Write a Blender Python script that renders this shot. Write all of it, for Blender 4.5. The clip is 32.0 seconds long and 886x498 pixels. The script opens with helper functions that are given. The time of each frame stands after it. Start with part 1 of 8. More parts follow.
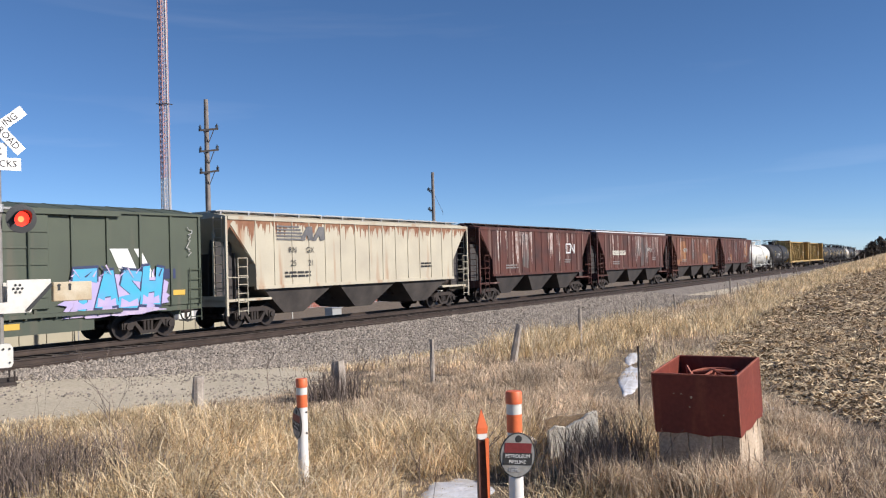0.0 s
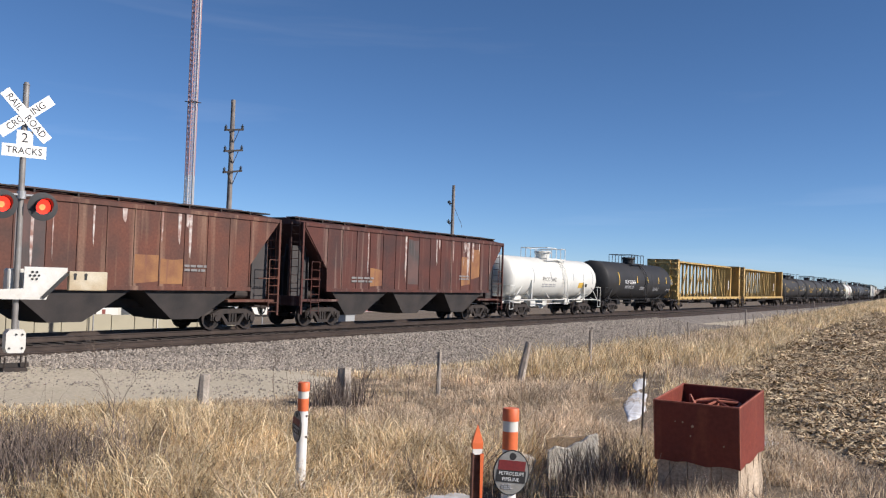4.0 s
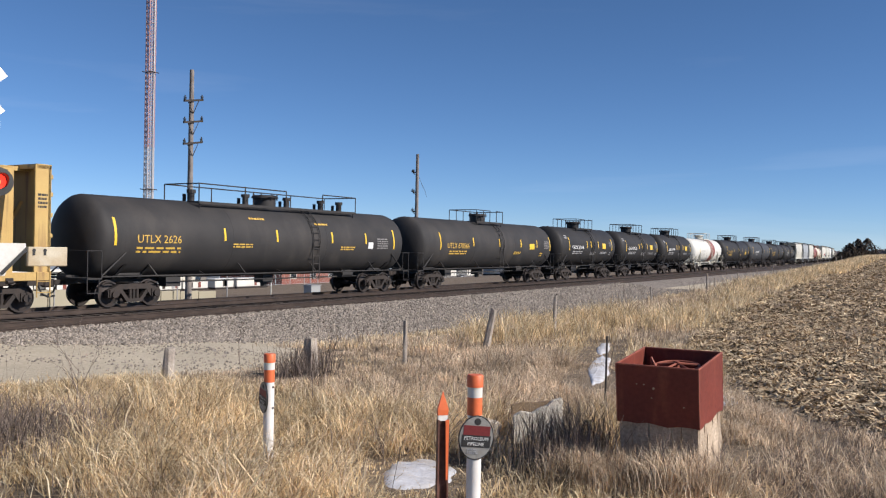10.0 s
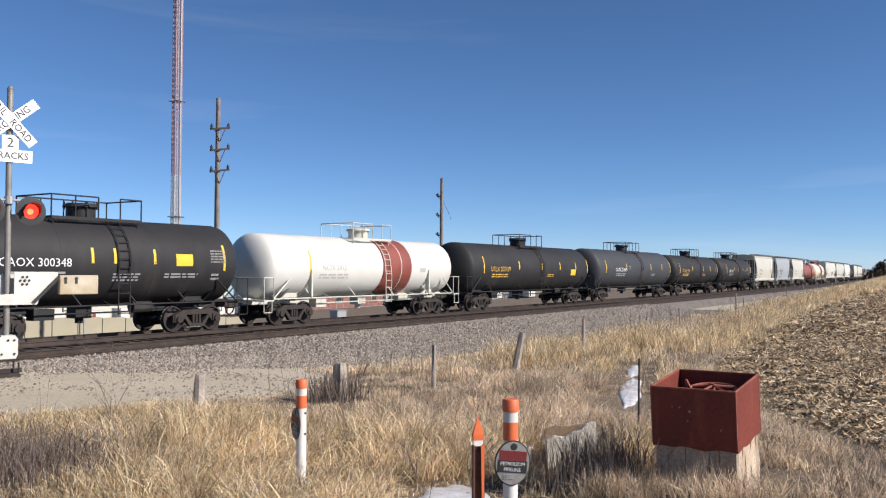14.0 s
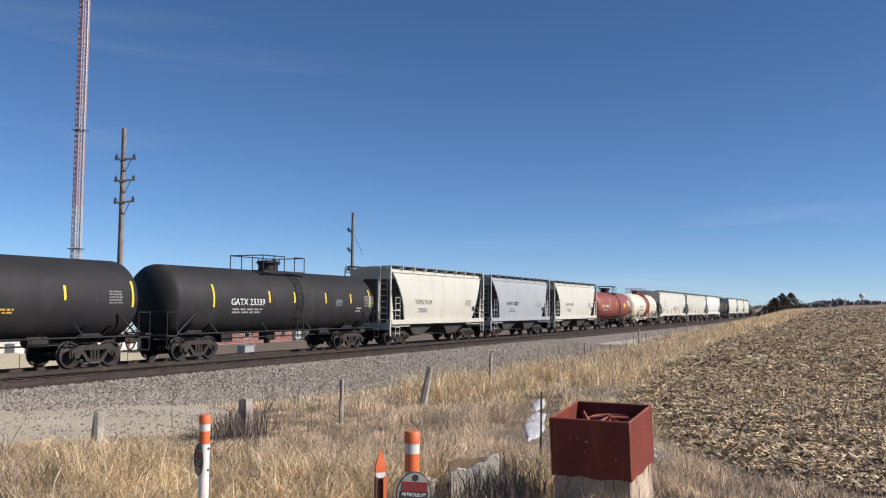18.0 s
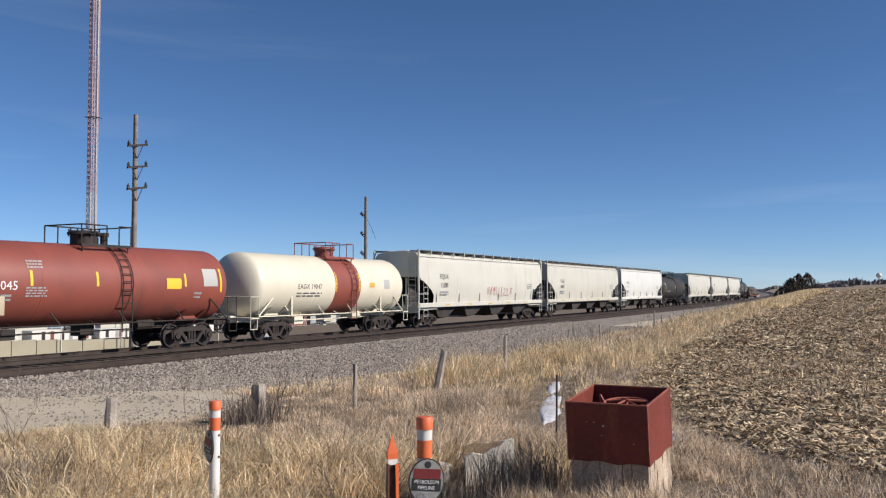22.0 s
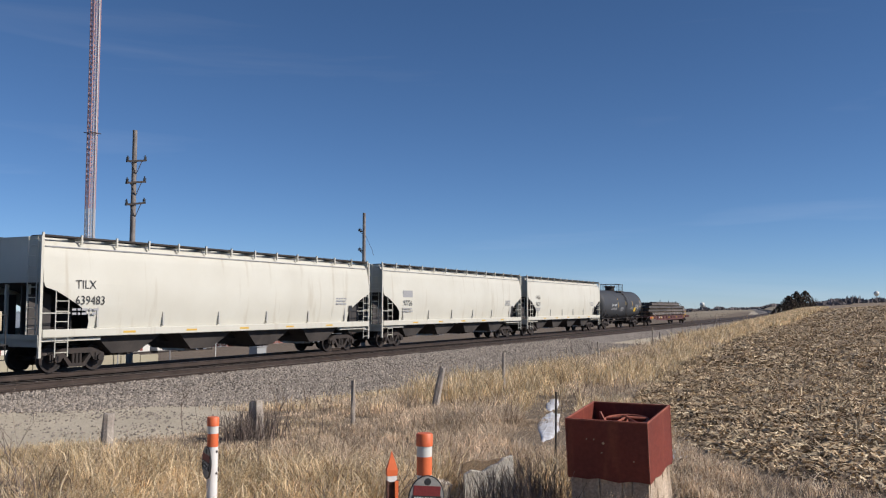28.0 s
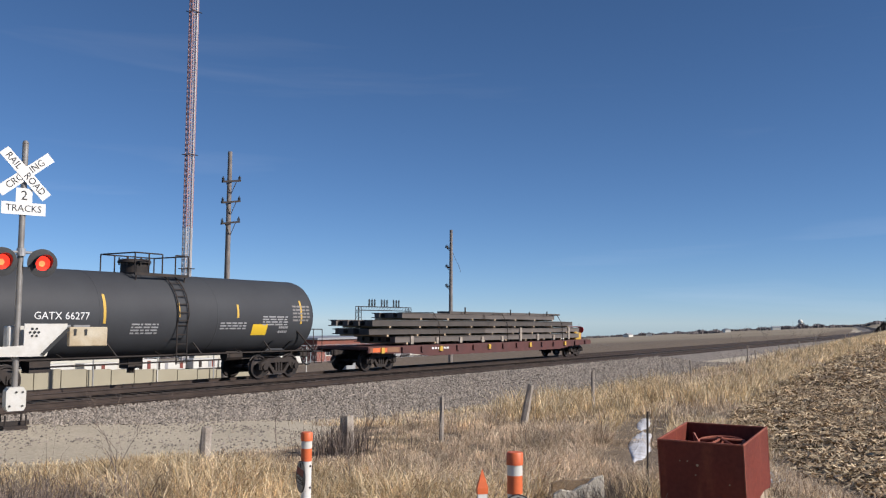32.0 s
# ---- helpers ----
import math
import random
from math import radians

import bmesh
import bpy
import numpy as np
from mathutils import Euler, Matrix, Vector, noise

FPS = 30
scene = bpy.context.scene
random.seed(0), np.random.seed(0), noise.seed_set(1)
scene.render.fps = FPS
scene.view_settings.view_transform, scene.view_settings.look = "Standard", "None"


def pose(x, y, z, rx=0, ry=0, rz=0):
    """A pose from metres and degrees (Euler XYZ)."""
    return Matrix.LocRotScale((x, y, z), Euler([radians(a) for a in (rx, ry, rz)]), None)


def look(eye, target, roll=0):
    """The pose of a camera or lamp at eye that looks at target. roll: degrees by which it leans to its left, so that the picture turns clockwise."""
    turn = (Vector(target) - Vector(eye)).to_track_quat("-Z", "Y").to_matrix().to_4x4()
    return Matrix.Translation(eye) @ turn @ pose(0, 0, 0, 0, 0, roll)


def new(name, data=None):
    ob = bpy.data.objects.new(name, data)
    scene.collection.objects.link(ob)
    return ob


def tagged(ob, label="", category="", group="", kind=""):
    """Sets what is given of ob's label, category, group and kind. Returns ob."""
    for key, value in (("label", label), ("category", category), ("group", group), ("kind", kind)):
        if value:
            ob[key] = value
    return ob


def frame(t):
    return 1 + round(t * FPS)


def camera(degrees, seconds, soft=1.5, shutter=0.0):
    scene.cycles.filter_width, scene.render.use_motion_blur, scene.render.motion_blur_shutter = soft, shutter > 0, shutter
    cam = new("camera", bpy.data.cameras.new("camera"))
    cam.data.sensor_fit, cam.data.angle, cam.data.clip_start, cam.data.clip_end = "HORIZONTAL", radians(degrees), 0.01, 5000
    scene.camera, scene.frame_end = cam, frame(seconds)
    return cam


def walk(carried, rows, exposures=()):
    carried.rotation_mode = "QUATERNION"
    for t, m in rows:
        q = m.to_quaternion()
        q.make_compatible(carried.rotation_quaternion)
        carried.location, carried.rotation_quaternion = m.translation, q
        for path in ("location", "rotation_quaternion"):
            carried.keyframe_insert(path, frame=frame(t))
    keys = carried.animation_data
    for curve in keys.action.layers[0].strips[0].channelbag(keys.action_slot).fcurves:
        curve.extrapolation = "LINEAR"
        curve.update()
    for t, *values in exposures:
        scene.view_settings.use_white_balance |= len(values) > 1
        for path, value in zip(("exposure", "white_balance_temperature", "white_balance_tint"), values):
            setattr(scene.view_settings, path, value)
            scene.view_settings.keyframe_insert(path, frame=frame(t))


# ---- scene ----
cam = camera(54.0, 32.0, soft=1.2)
PATH = [
    (0, pose(0.062, 0.119, 2.266, 91.04, 1.60, -57.63)),
    (0.5, pose(0.044, 0.113, 2.272, 91.20, 0.72, -58.22)),
    (1, pose(0.024, 0.095, 2.263, 91.30, 0.43, -58.39)),
    (1.5, pose(0.028, 0.059, 2.270, 91.22, 0.23, -58.46)),
    (2, pose(0.075, 0.031, 2.270, 91.88, -0.02, -59.35)),
    (2.5, pose(0.095, 0.022, 2.263, 92.74, -0.80, -58.68)),
    (3, pose(0.112, 0.014, 2.265, 92.30, -2.10, -57.67)),
    (3.5, pose(0.103, 0.030, 2.265, 92.09, -1.92, -56.74)),
    (5.5, pose(0.031, 0.053, 2.273, 91.11, -2.24, -56.26)),
    (6, pose(0.047, 0.042, 2.276, 90.71, -1.15, -56.20)),
    (6.5, pose(0.046, 0.053, 2.269, 90.66, -1.30, -56.92)),
    (7, pose(0.061, 0.043, 2.270, 90.88, -1.29, -57.66)),
    (7.5, pose(0.070, 0.037, 2.270, 90.88, -1.27, -58.13)),
    (8, pose(0.069, 0.034, 2.270, 91.16, -0.74, -57.97)),
    (8.5, pose(0.070, 0.023, 2.268, 90.86, -0.82, -57.96)),
    (9, pose(0.066, 0.018, 2.270, 90.65, -0.92, -58.35)),
    (9.5, pose(0.060, 0.017, 2.263, 90.45, -1.43, -58.59)),
    (10, pose(0.064, 0.010, 2.267, 89.90, -1.01, -58.80)),
    (10.5, pose(0.066, 0.014, 2.266, 90.18, -2.08, -58.95)),
    (11, pose(0.074, 0.016, 2.272, 90.62, -1.14, -59.00)),
    (11.5, pose(0.102, 0.009, 2.268, 91.05, -0.56, -58.91)),
    (12, pose(0.116, 0.020, 2.262, 91.24, 0.02, -58.58)),
    (12.5, pose(0.115, 0.038, 2.259, 91.17, -0.37, -58.23)),
    (13, pose(0.098, 0.052, 2.269, 91.36, -0.41, -57.85)),
    (13.5, pose(0.050, 0.072, 2.267, 91.36, -0.21, -57.08)),
    (15.5, pose(0.048, 0.034, 2.276, 91.95, -0.67, -58.00)),
    (16, pose(0.076, 0.009, 2.277, 92.11, -0.53, -58.93)),
    (16.5, pose(0.065, -0.027, 2.280, 93.55, -1.61, -60.19)),
    (17, pose(0.052, -0.066, 2.273, 93.57, -0.95, -60.75)),
    (17.5, pose(0.000, -0.071, 2.284, 93.65, 0.67, -61.81)),
    (18, pose(-0.090, -0.075, 2.270, 93.76, -0.46, -63.01)),
    (18.5, pose(-0.097, -0.068, 2.276, 93.28, -2.28, -63.58)),
    (19, pose(-0.105, -0.096, 2.279, 93.35, -1.29, -64.24)),
    (19.5, pose(-0.142, -0.147, 2.273, 93.89, -0.80, -65.60)),
    (20, pose(-0.150, -0.168, 2.269, 93.78, -1.33, -65.93)),
    (20.5, pose(-0.140, -0.150, 2.266, 93.60, -1.19, -65.99)),
    (21, pose(-0.110, -0.125, 2.262, 93.20, -2.24, -65.50)),
    (21.5, pose(-0.016, -0.093, 2.258, 92.66, 0.05, -64.47)),
    (22, pose(0.084, -0.004, 2.262, 92.67, 0.06, -62.08)),
    (22.5, pose(0.034, 0.024, 2.266, 92.42, -0.30, -58.57)),
    (23, pose(-0.024, 0.014, 2.286, 92.08, -1.13, -55.61)),
    (23.5, pose(-0.031, 0.031, 2.288, 91.54, -1.43, -53.78)),
    (24, pose(-0.019, 0.016, 2.290, 91.53, 1.41, -52.50)),
    (24.5, pose(-0.010, -0.057, 2.300, 91.46, 0.98, -55.88)),
    (25, pose(0.056, -0.052, 2.285, 91.93, 0.40, -58.84)),
    (25.5, pose(0.056, -0.057, 2.270, 92.54, -0.57, -62.26)),
    (27.5, pose(0.074, -0.024, 2.251, 93.30, -1.69, -63.55)),
    (28, pose(0.084, 0.017, 2.255, 93.77, -0.13, -62.23)),
    (28.5, pose(0.074, 0.035, 2.258, 93.97, -0.46, -59.97)),
    (29, pose(0.057, 0.031, 2.267, 93.63, -0.33, -58.45)),
    (29.5, pose(0.040, 0.021, 2.273, 94.16, 0.05, -57.95)),
    (30, pose(0.031, 0.023, 2.270, 94.07, 0.44, -57.72)),
    (30.5, pose(0.036, 0.028, 2.274, 94.07, 1.05, -57.16)),
    (31, pose(0.042, 0.019, 2.277, 93.98, 0.72, -56.94)),
    (31.5, pose(0.037, 0.008, 2.276, 94.48, 0.23, -57.17)),
    (32, pose(0.028, 0.007, 2.271, 94.82, -0.30, -56.53)),
]
LIGHT = [(0, 0.58), (4, 0.5), (6, 0.38), (7, 0.5), (9, 0.46), (13, 0.57), (16, 0.53), (20, 0.4), (22, 0.36), (24, 0.14), (28, 0.24), (30, 0.12), (31, 0.15), (32, 0.3)]
walk(cam, PATH, [(t, s, 5750, 15) for t, s in LIGHT])

# ---- light ----
SUN_AZ, SUN_EL = -77.0, 32.0      # degrees: from +x towards +y, above the horizon
world = bpy.data.worlds.new("sky")
scene.world = world
world.use_nodes = True
wn = world.node_tree
sky = wn.nodes.new("ShaderNodeTexSky")
sky.sky_type = "NISHITA"
sky.sun_disc = False
sky.sun_elevation = radians(SUN_EL)
sky.sun_rotation = radians(90 - SUN_AZ)
sky.altitude = 250
sky.air_density, sky.dust_density, sky.ozone_density = 0.6, 0.0, 4.0
deep = wn.nodes.new("ShaderNodeHueSaturation")
deep.inputs["Saturation"].default_value = 1.02
deep.inputs["Hue"].default_value = 0.494
wn.links.new(sky.outputs[0], deep.inputs["Color"])
# faint high cirrus: long level streaks of a paler, slightly brighter sky
cirrus = wn.nodes.new("ShaderNodeHueSaturation")
cirrus.inputs["Saturation"].default_value, cirrus.inputs["Value"].default_value = 0.72, 1.14
wn.links.new(deep.outputs[0], cirrus.inputs["Color"])
where, streaks, wisp = wn.nodes.new("ShaderNodeTexCoord"), wn.nodes.new("ShaderNodeMapping"), wn.nodes.new("ShaderNodeTexNoise")
streaks.inputs["Scale"].default_value = (2.2, 2.2, 26.0)
streaks.inputs["Rotation"].default_value = (0.03, -0.05, 0.0)
wisp.inputs["Scale"].default_value, wisp.inputs["Detail"].default_value, wisp.inputs["Distortion"].default_value = 1.0, 5.0, 0.4
wn.links.new(where.outputs["Generated"], streaks.inputs["Vector"])
wn.links.new(streaks.outputs[0], wisp.inputs["Vector"])
veil = wn.nodes.new("ShaderNodeMapRange")
veil.inputs["From Min"].default_value, veil.inputs["From Max"].default_value, veil.inputs["To Max"].default_value = 0.58, 0.8, 0.45
wn.links.new(wisp.outputs["Fac"], veil.inputs["Value"])
blend = wn.nodes.new("ShaderNodeMix")
blend.data_type = "RGBA"
wn.links.new(veil.outputs["Result"], blend.inputs[0])
wn.links.new(deep.outputs[0], blend.inputs[6])
wn.links.new(cirrus.outputs[0], blend.inputs[7])
wn.links.new(blend.outputs[2], wn.nodes["Background"].inputs[0])
wn.nodes["Background"].inputs[1].default_value = 0.07
sun = new("sun", bpy.data.lights.new("sun", "SUN"))
sun.data.energy, sun.data.angle, sun.data.color = 4.65, radians(0.53), (1.0, 0.885, 0.71)
_a, _e = radians(SUN_AZ), radians(SUN_EL)
sun.matrix_world = look((30, -30, 40), (30 - math.cos(_a) * math.cos(_e), -30 - math.sin(_a) * math.cos(_e), 40 - math.sin(_e)))


# ---- small tools ----
def link(t, a, b):
    t.links.new(a, b)


def mat(name, base=(0.5, 0.5, 0.5), rough=0.7, metal=0.0, second=None, scale=3.0, amount=0.5, fine=0.15, fine_scale=40.0,
        bump=0.1, bump_scale=60.0, streak=None, streak_scale=(3.0, 3.0, 0.25), streak_at=(0.5, 0.72), rand=0.0, emit=None, spec=0.5):
    """A painted or natural surface: base colour, a second tone in broad patches, a fine grain, upright streaks and a relief."""
    m = bpy.data.materials.new(name)
    m.use_nodes = True
    t = m.node_tree
    b = t.nodes["Principled BSDF"]
    b.inputs["Roughness"].default_value = rough
    b.inputs["Metallic"].default_value = metal
    b.inputs["Specular IOR Level"].default_value = spec
    co = t.nodes.new("ShaderNodeTexCoord")
    src = co.outputs["Object"]

    def tex(sc, detail=4.0, vec=None):
        n = t.nodes.new("ShaderNodeTexNoise")
        n.inputs["Scale"].default_value = sc
        n.inputs["Detail"].default_value = detail
        link(t, vec or src, n.inputs["Vector"])
        return n.outputs["Fac"]

    def ramp(v, lo, hi):
        n = t.nodes.new("ShaderNodeMapRange")
        n.inputs["From Min"].default_value, n.inputs["From Max"].default_value = lo, hi
        link(t, v, n.inputs["Value"])
        return n.outputs["Result"]

    def mix(f, a, c, kind="MIX"):
        n = t.nodes.new("ShaderNodeMix")
        n.data_type, n.blend_type = "RGBA", kind
        for i, v in ((0, f), (6, a), (7, c)):
            if isinstance(v, (int, float)):
                n.inputs[i].default_value = v
            elif isinstance(v, tuple):
                n.inputs[i].default_value = (*v, 1.0)
            else:
                link(t, v, n.inputs[i])
        return n.outputs[2]

    col = tuple(base)
    if second:
        fac = ramp(tex(scale), 0.5 - amount * 0.4, 0.5 + amount * 0.4)
        col = mix(fac, col, tuple(second))
    if streak:
        mp = t.nodes.new("ShaderNodeMapping")
        mp.inputs["Scale"].default_value = streak_scale
        link(t, src, mp.inputs["Vector"])
        col = mix(ramp(tex(1.0, 6.0, mp.outputs[0]), *streak_at), col, tuple(streak))
    if fine:
        g = ramp(tex(fine_scale, 6.0), 0.25, 0.75)
        lo, hi = 1 - fine, 1 + fine
        v = t.nodes.new("ShaderNodeMapRange")
        v.inputs["To Min"].default_value, v.inputs["To Max"].default_value = lo, hi
        link(t, g, v.inputs["Value"])
        col = mix(1.0, col, v.outputs["Result"], "MULTIPLY")
    if rand:
        oi = t.nodes.new("ShaderNodeObjectInfo")
        ge = t.nodes.new("ShaderNodeNewGeometry")
        ad = t.nodes.new("ShaderNodeMath")
        ad.operation = "ADD"
        link(t, oi.outputs["Random"], ad.inputs[0])
        link(t, ge.outputs["Random Per Island"], ad.inputs[1])
        fr = t.nodes.new("ShaderNodeMath")
        fr.operation = "FRACT"
        link(t, ad.outputs[0], fr.inputs[0])
        v = t.nodes.new("ShaderNodeMapRange")
        v.inputs["To Min"].default_value, v.inputs["To Max"].default_value = 1 - rand, 1 + rand
        link(t, fr.outputs[0], v.inputs["Value"])
        col = mix(1.0, col, v.outputs["Result"], "MULTIPLY")
    if isinstance(col, tuple):
        b.inputs["Base Color"].default_value = (*col, 1.0)
    else:
        link(t, col, b.inputs["Base Color"])
    if bump:
        bn = t.nodes.new("ShaderNodeBump")
        bn.inputs["Strength"].default_value = min(1.0, bump)
        bn.inputs["Distance"].default_value = 0.02
        link(t, tex(bump_scale, 5.0), bn.inputs["Height"])
        link(t, bn.outputs[0], b.inputs["Normal"])
    if emit:
        b.inputs["Emission Color"].default_value = (*emit[:3], 1.0)
        b.inputs["Emission Strength"].default_value = emit[3]
    return m


def part(name, bm, material, parent=None, label=""):
    """One mesh object from a bmesh, under a thing or a part."""
    me = bpy.data.meshes.new(name)
    bm.to_mesh(me)
    bm.free()
    me.materials.append(material)
    ob = new(name, me)
    if parent is not None:
        ob.parent = parent
    if label:
        ob["label"] = label
    if name == "small_lettering":
        tagged(ob, kind="stuff")
    return ob


def thing(name, m, label, category, group="", kind=""):
    ob = new(name)
    ob.matrix_world = m
    ob.empty_display_size = 0.2
    return tagged(ob, label, category, group, kind)


def box(bm, x0, x1, y0, y1, z0, z1, bevel=0.0):
    r = bmesh.ops.create_cube(bm, size=1.0, matrix=Matrix.Translation(((x0 + x1) / 2, (y0 + y1) / 2, (z0 + z1) / 2))
                              @ Matrix.Diagonal((abs(x1 - x0), abs(y1 - y0), abs(z1 - z0), 1)))
    if bevel:
        es = list({e for v in r["verts"] for e in v.link_edges})
        bmesh.ops.bevel(bm, geom=es, offset=bevel, segments=1, affect="EDGES", profile=0.5)
    return bm


def rod(bm, a, b, r, n=8, r2=None):
    """A round bar from a to b."""
    a, b = Vector(a), Vector(b)
    d = b - a
    q = d.to_track_quat("Z", "Y").to_matrix().to_4x4()
    bmesh.ops.create_cone(bm, cap_ends=True, segments=n, radius1=r, radius2=r if r2 is None else r2, depth=d.length,
                          matrix=Matrix.Translation((a + b) / 2) @ q)
    return bm


def rods(bm, pts, r, n=6):
    for a, b in zip(pts[:-1], pts[1:]):
        rod(bm, a, b, r, n)
    return bm


def solid(bm, profile, x0, x1, axis="x"):
    """A prism: a closed outline of (y, z) drawn out from x0 to x1, or of (x, z) drawn out in y."""
    rings = []
    for v in (x0, x1):
        rings.append([bm.verts.new((v, p, q) if axis == "x" else (p, v, q)) for p, q in profile])
    n = len(profile)
    for i in range(n):
        bm.faces.new((rings[0][i], rings[0][(i + 1) % n], rings[1][(i + 1) % n], rings[1][i]))
    bm.faces.new(rings[0])
    bm.faces.new(rings[1])
    bmesh.ops.recalc_face_normals(bm, faces=bm.faces)
    return bm


def B():
    return bmesh.new()


def smooth(ob, angle=35):
    for p in ob.data.polygons:
        p.use_smooth = True
    ob.data.set_sharp_from_angle(angle=radians(angle))
    return ob


def sstep(a, b, v):
    v = min(1.0, max(0.0, (v - a) / (b - a)))
    return v * v * (3 - 2 * v)


# ---- the lie of the land: the rails' heads are at z = 0 ----
BEND = 3290.0                      # radius of the line's long curve
TRACK_Y, NEAR_Y = 26.1, 21.8       # centre lines of the two tracks at x = 0



def shift(x):
    if x <= 0:
        return 0.0
    return x * x / (2 * BEND) if x < 500 else 500 * 250 / BEND + (x - 500) * 500 / BEND


def slope(x):
    return min(max(x, 0.0), 500.0) / BEND


def edge_height(x):
    """The height of the field's edge beside the railway."""
    if x < 22:
        return 0.1
    if x < 120:
        return 0.1 + 0.0172 * (x - 22) * sstep(22, 45, x)
    return 1.786 + 0.003 * (min(x, 300) - 120)


FIELD_X = (10.8, 11.6, 12.4, 13.3, 15.7, 20.6, 25.7, 39.0, 52.0, 100.0)
FIELD_Y = (-2.0, 0.6, 1.4, 2.3, 3.5, 5.3, 6.1, 7.0, 7.1, 7.4)
GRAVEL_X = (-60.0, 3.0, 4.6, 5.5, 6.7, 7.7, 9.0, 10.5, 12.7, 15.0, 20.0, 30.0)
GRAVEL_Y = (3.0, 5.0, 8.8, 11.2, 12.5, 12.9, 12.0, 10.8, 10.8, 12.6, 13.4, 13.8)


def field_edge(x):
    return float(np.interp(x, FIELD_X, FIELD_Y)) + shift(x)


def gravel_edge(x):
    return float(np.interp(x, GRAVEL_X, GRAVEL_Y)) + shift(x)


def terrain(x, y):
    yr = y - shift(x) - TRACK_Y
    wave = 0.05 * noise.noise((x * 0.35, y * 0.35, 0)) + 0.03 * noise.noise((x * 1.3, y * 1.3, 4))
    if yr < -4.4:
        top, toe = edge_height(x), -0.38 + 0.42 * (1 - sstep(11, 22, x))
        h = top + (toe - top) * sstep(-17.5, -11.5, yr)
        h += min(2.6, 0.062 * max(0.0, -18.9 - yr)) * sstep(40, 110, x)
        h += 0.5 * math.exp(-(x * x + y * y) / 14.0) + wave * (1 - sstep(-15.5, -12, yr))
        if yr > -8.0:
            h = h + (-0.8 - h) * sstep(-7.5, -5.0, yr)
    else:
        h = -0.8 - 0.7 * sstep(4.5, 8, yr)
        if yr > 8:
            h = -1.5 - 0.0178 * (yr - 8) if yr < 32 else -0.65 - 0.058 * (yr - 10)
    return h


# ---- materials ----
M_STEEL = mat("dark_steel", (0.02, 0.0165, 0.0145), 0.75, 0.1, (0.042, 0.03, 0.023), 3.0, fine=0.3)
M_WHEEL = mat("rusty_wheel", (0.045, 0.032, 0.026), 0.6, 0.3, (0.022, 0.02, 0.019), 4.0, fine=0.25)
M_RAILHEAD = mat("rail_steel", (0.085, 0.062, 0.048), 0.5, 0.4, (0.05, 0.036, 0.028), 2.0)
M_TIE = mat("creosoted_tie", (0.04, 0.031, 0.025), 0.9, 0, (0.062, 0.049, 0.04), 2.5, fine=0.3, rand=0.35, bump=0.5)
M_BROWN = mat("boxcar_red_paint", (0.1, 0.034, 0.024), 0.7, 0, (0.05, 0.027, 0.024), 0.7, 0.45, fine=0.2, fine_scale=12.0, streak=(0.24, 0.17, 0.135), streak_scale=(3.2, 3.2, 0.1), streak_at=(0.57, 0.78), spec=0.3)
M_BROWN_DARK = mat("faded_brown_paint", (0.13, 0.048, 0.03), 0.7, 0, (0.075, 0.039, 0.03), 0.8, 0.5, fine=0.2, fine_scale=12.0, streak=(0.24, 0.15, 0.1), streak_scale=(2.6, 2.6, 0.1), streak_at=(0.55, 0.76), spec=0.3)
M_SOOT = mat("soot_stained_paint", (0.045, 0.042, 0.04), 0.75, 0, (0.11, 0.06, 0.05), 0.8, 0.4, fine=0.2, streak=(0.26, 0.24, 0.22), streak_scale=(4.0, 4.0, 0.12), streak_at=(0.58, 0.76))
M_OCHRE = mat("ochre_patch_paint", (0.28, 0.135, 0.045), 0.7, 0, (0.16, 0.062, 0.03), 1.4, 0.5, fine=0.2, streak=(0.15, 0.06, 0.04), streak_scale=(4.0, 4.0, 0.3), streak_at=(0.55, 0.7))
M_DRIP = mat("white_drip", (0.5, 0.46, 0.42), 0.7, 0, (0.24, 0.12, 0.09), 5.0, 0.4, fine=0.2)
# sooty chute steel, used also as painted shade on smooth hopper ends
M_CHUTE = mat("soot_and_shade_steel", (0.075, 0.064, 0.055), 0.8, 0, (0.035, 0.03, 0.027), 1.3, fine=0.2)
M_CHUTE_BLACK = mat("black_hopper_steel", (0.03, 0.028, 0.027), 0.7, 0, (0.06, 0.05, 0.045), 1.3)
M_CREAM_RUST = mat("cream_paint_with_rust", (0.47, 0.43, 0.32), 0.6, 0, (0.38, 0.34, 0.26), 0.8, 0.6, streak=(0.3, 0.15, 0.07), streak_scale=(1.6, 1.6, 0.16), streak_at=(0.6, 0.75))
M_RUST = mat("rust", (0.19, 0.08, 0.04), 0.85, 0, (0.27, 0.15, 0.085), 2.5, 0.8, streak=(0.18, 0.07, 0.035))
M_WHITE = mat("white_car_paint", (0.57, 0.555, 0.475), 0.5, 0, (0.5, 0.48, 0.4), 0.5, 0.6, fine=0.04, bump=0.03, streak=(0.38, 0.33, 0.24), streak_scale=(2.6, 2.6, 0.2), streak_at=(0.58, 0.84))
M_CREAM = mat("cream_car_paint", (0.555, 0.535, 0.45), 0.45, 0, (0.48, 0.46, 0.38), 0.5, 0.6, fine=0.05, bump=0.03, streak=(0.38, 0.33, 0.23), streak_scale=(2.4, 2.4, 0.22), streak_at=(0.56, 0.84))
M_PALE = mat("pale_grey_car_paint", (0.34, 0.355, 0.36), 0.5, 0, (0.29, 0.3, 0.305), 0.6, 0.6, fine=0.05, bump=0.03, streak=(0.25, 0.24, 0.23), streak_scale=(1.2, 1.2, 0.15), streak_at=(0.62, 0.85))
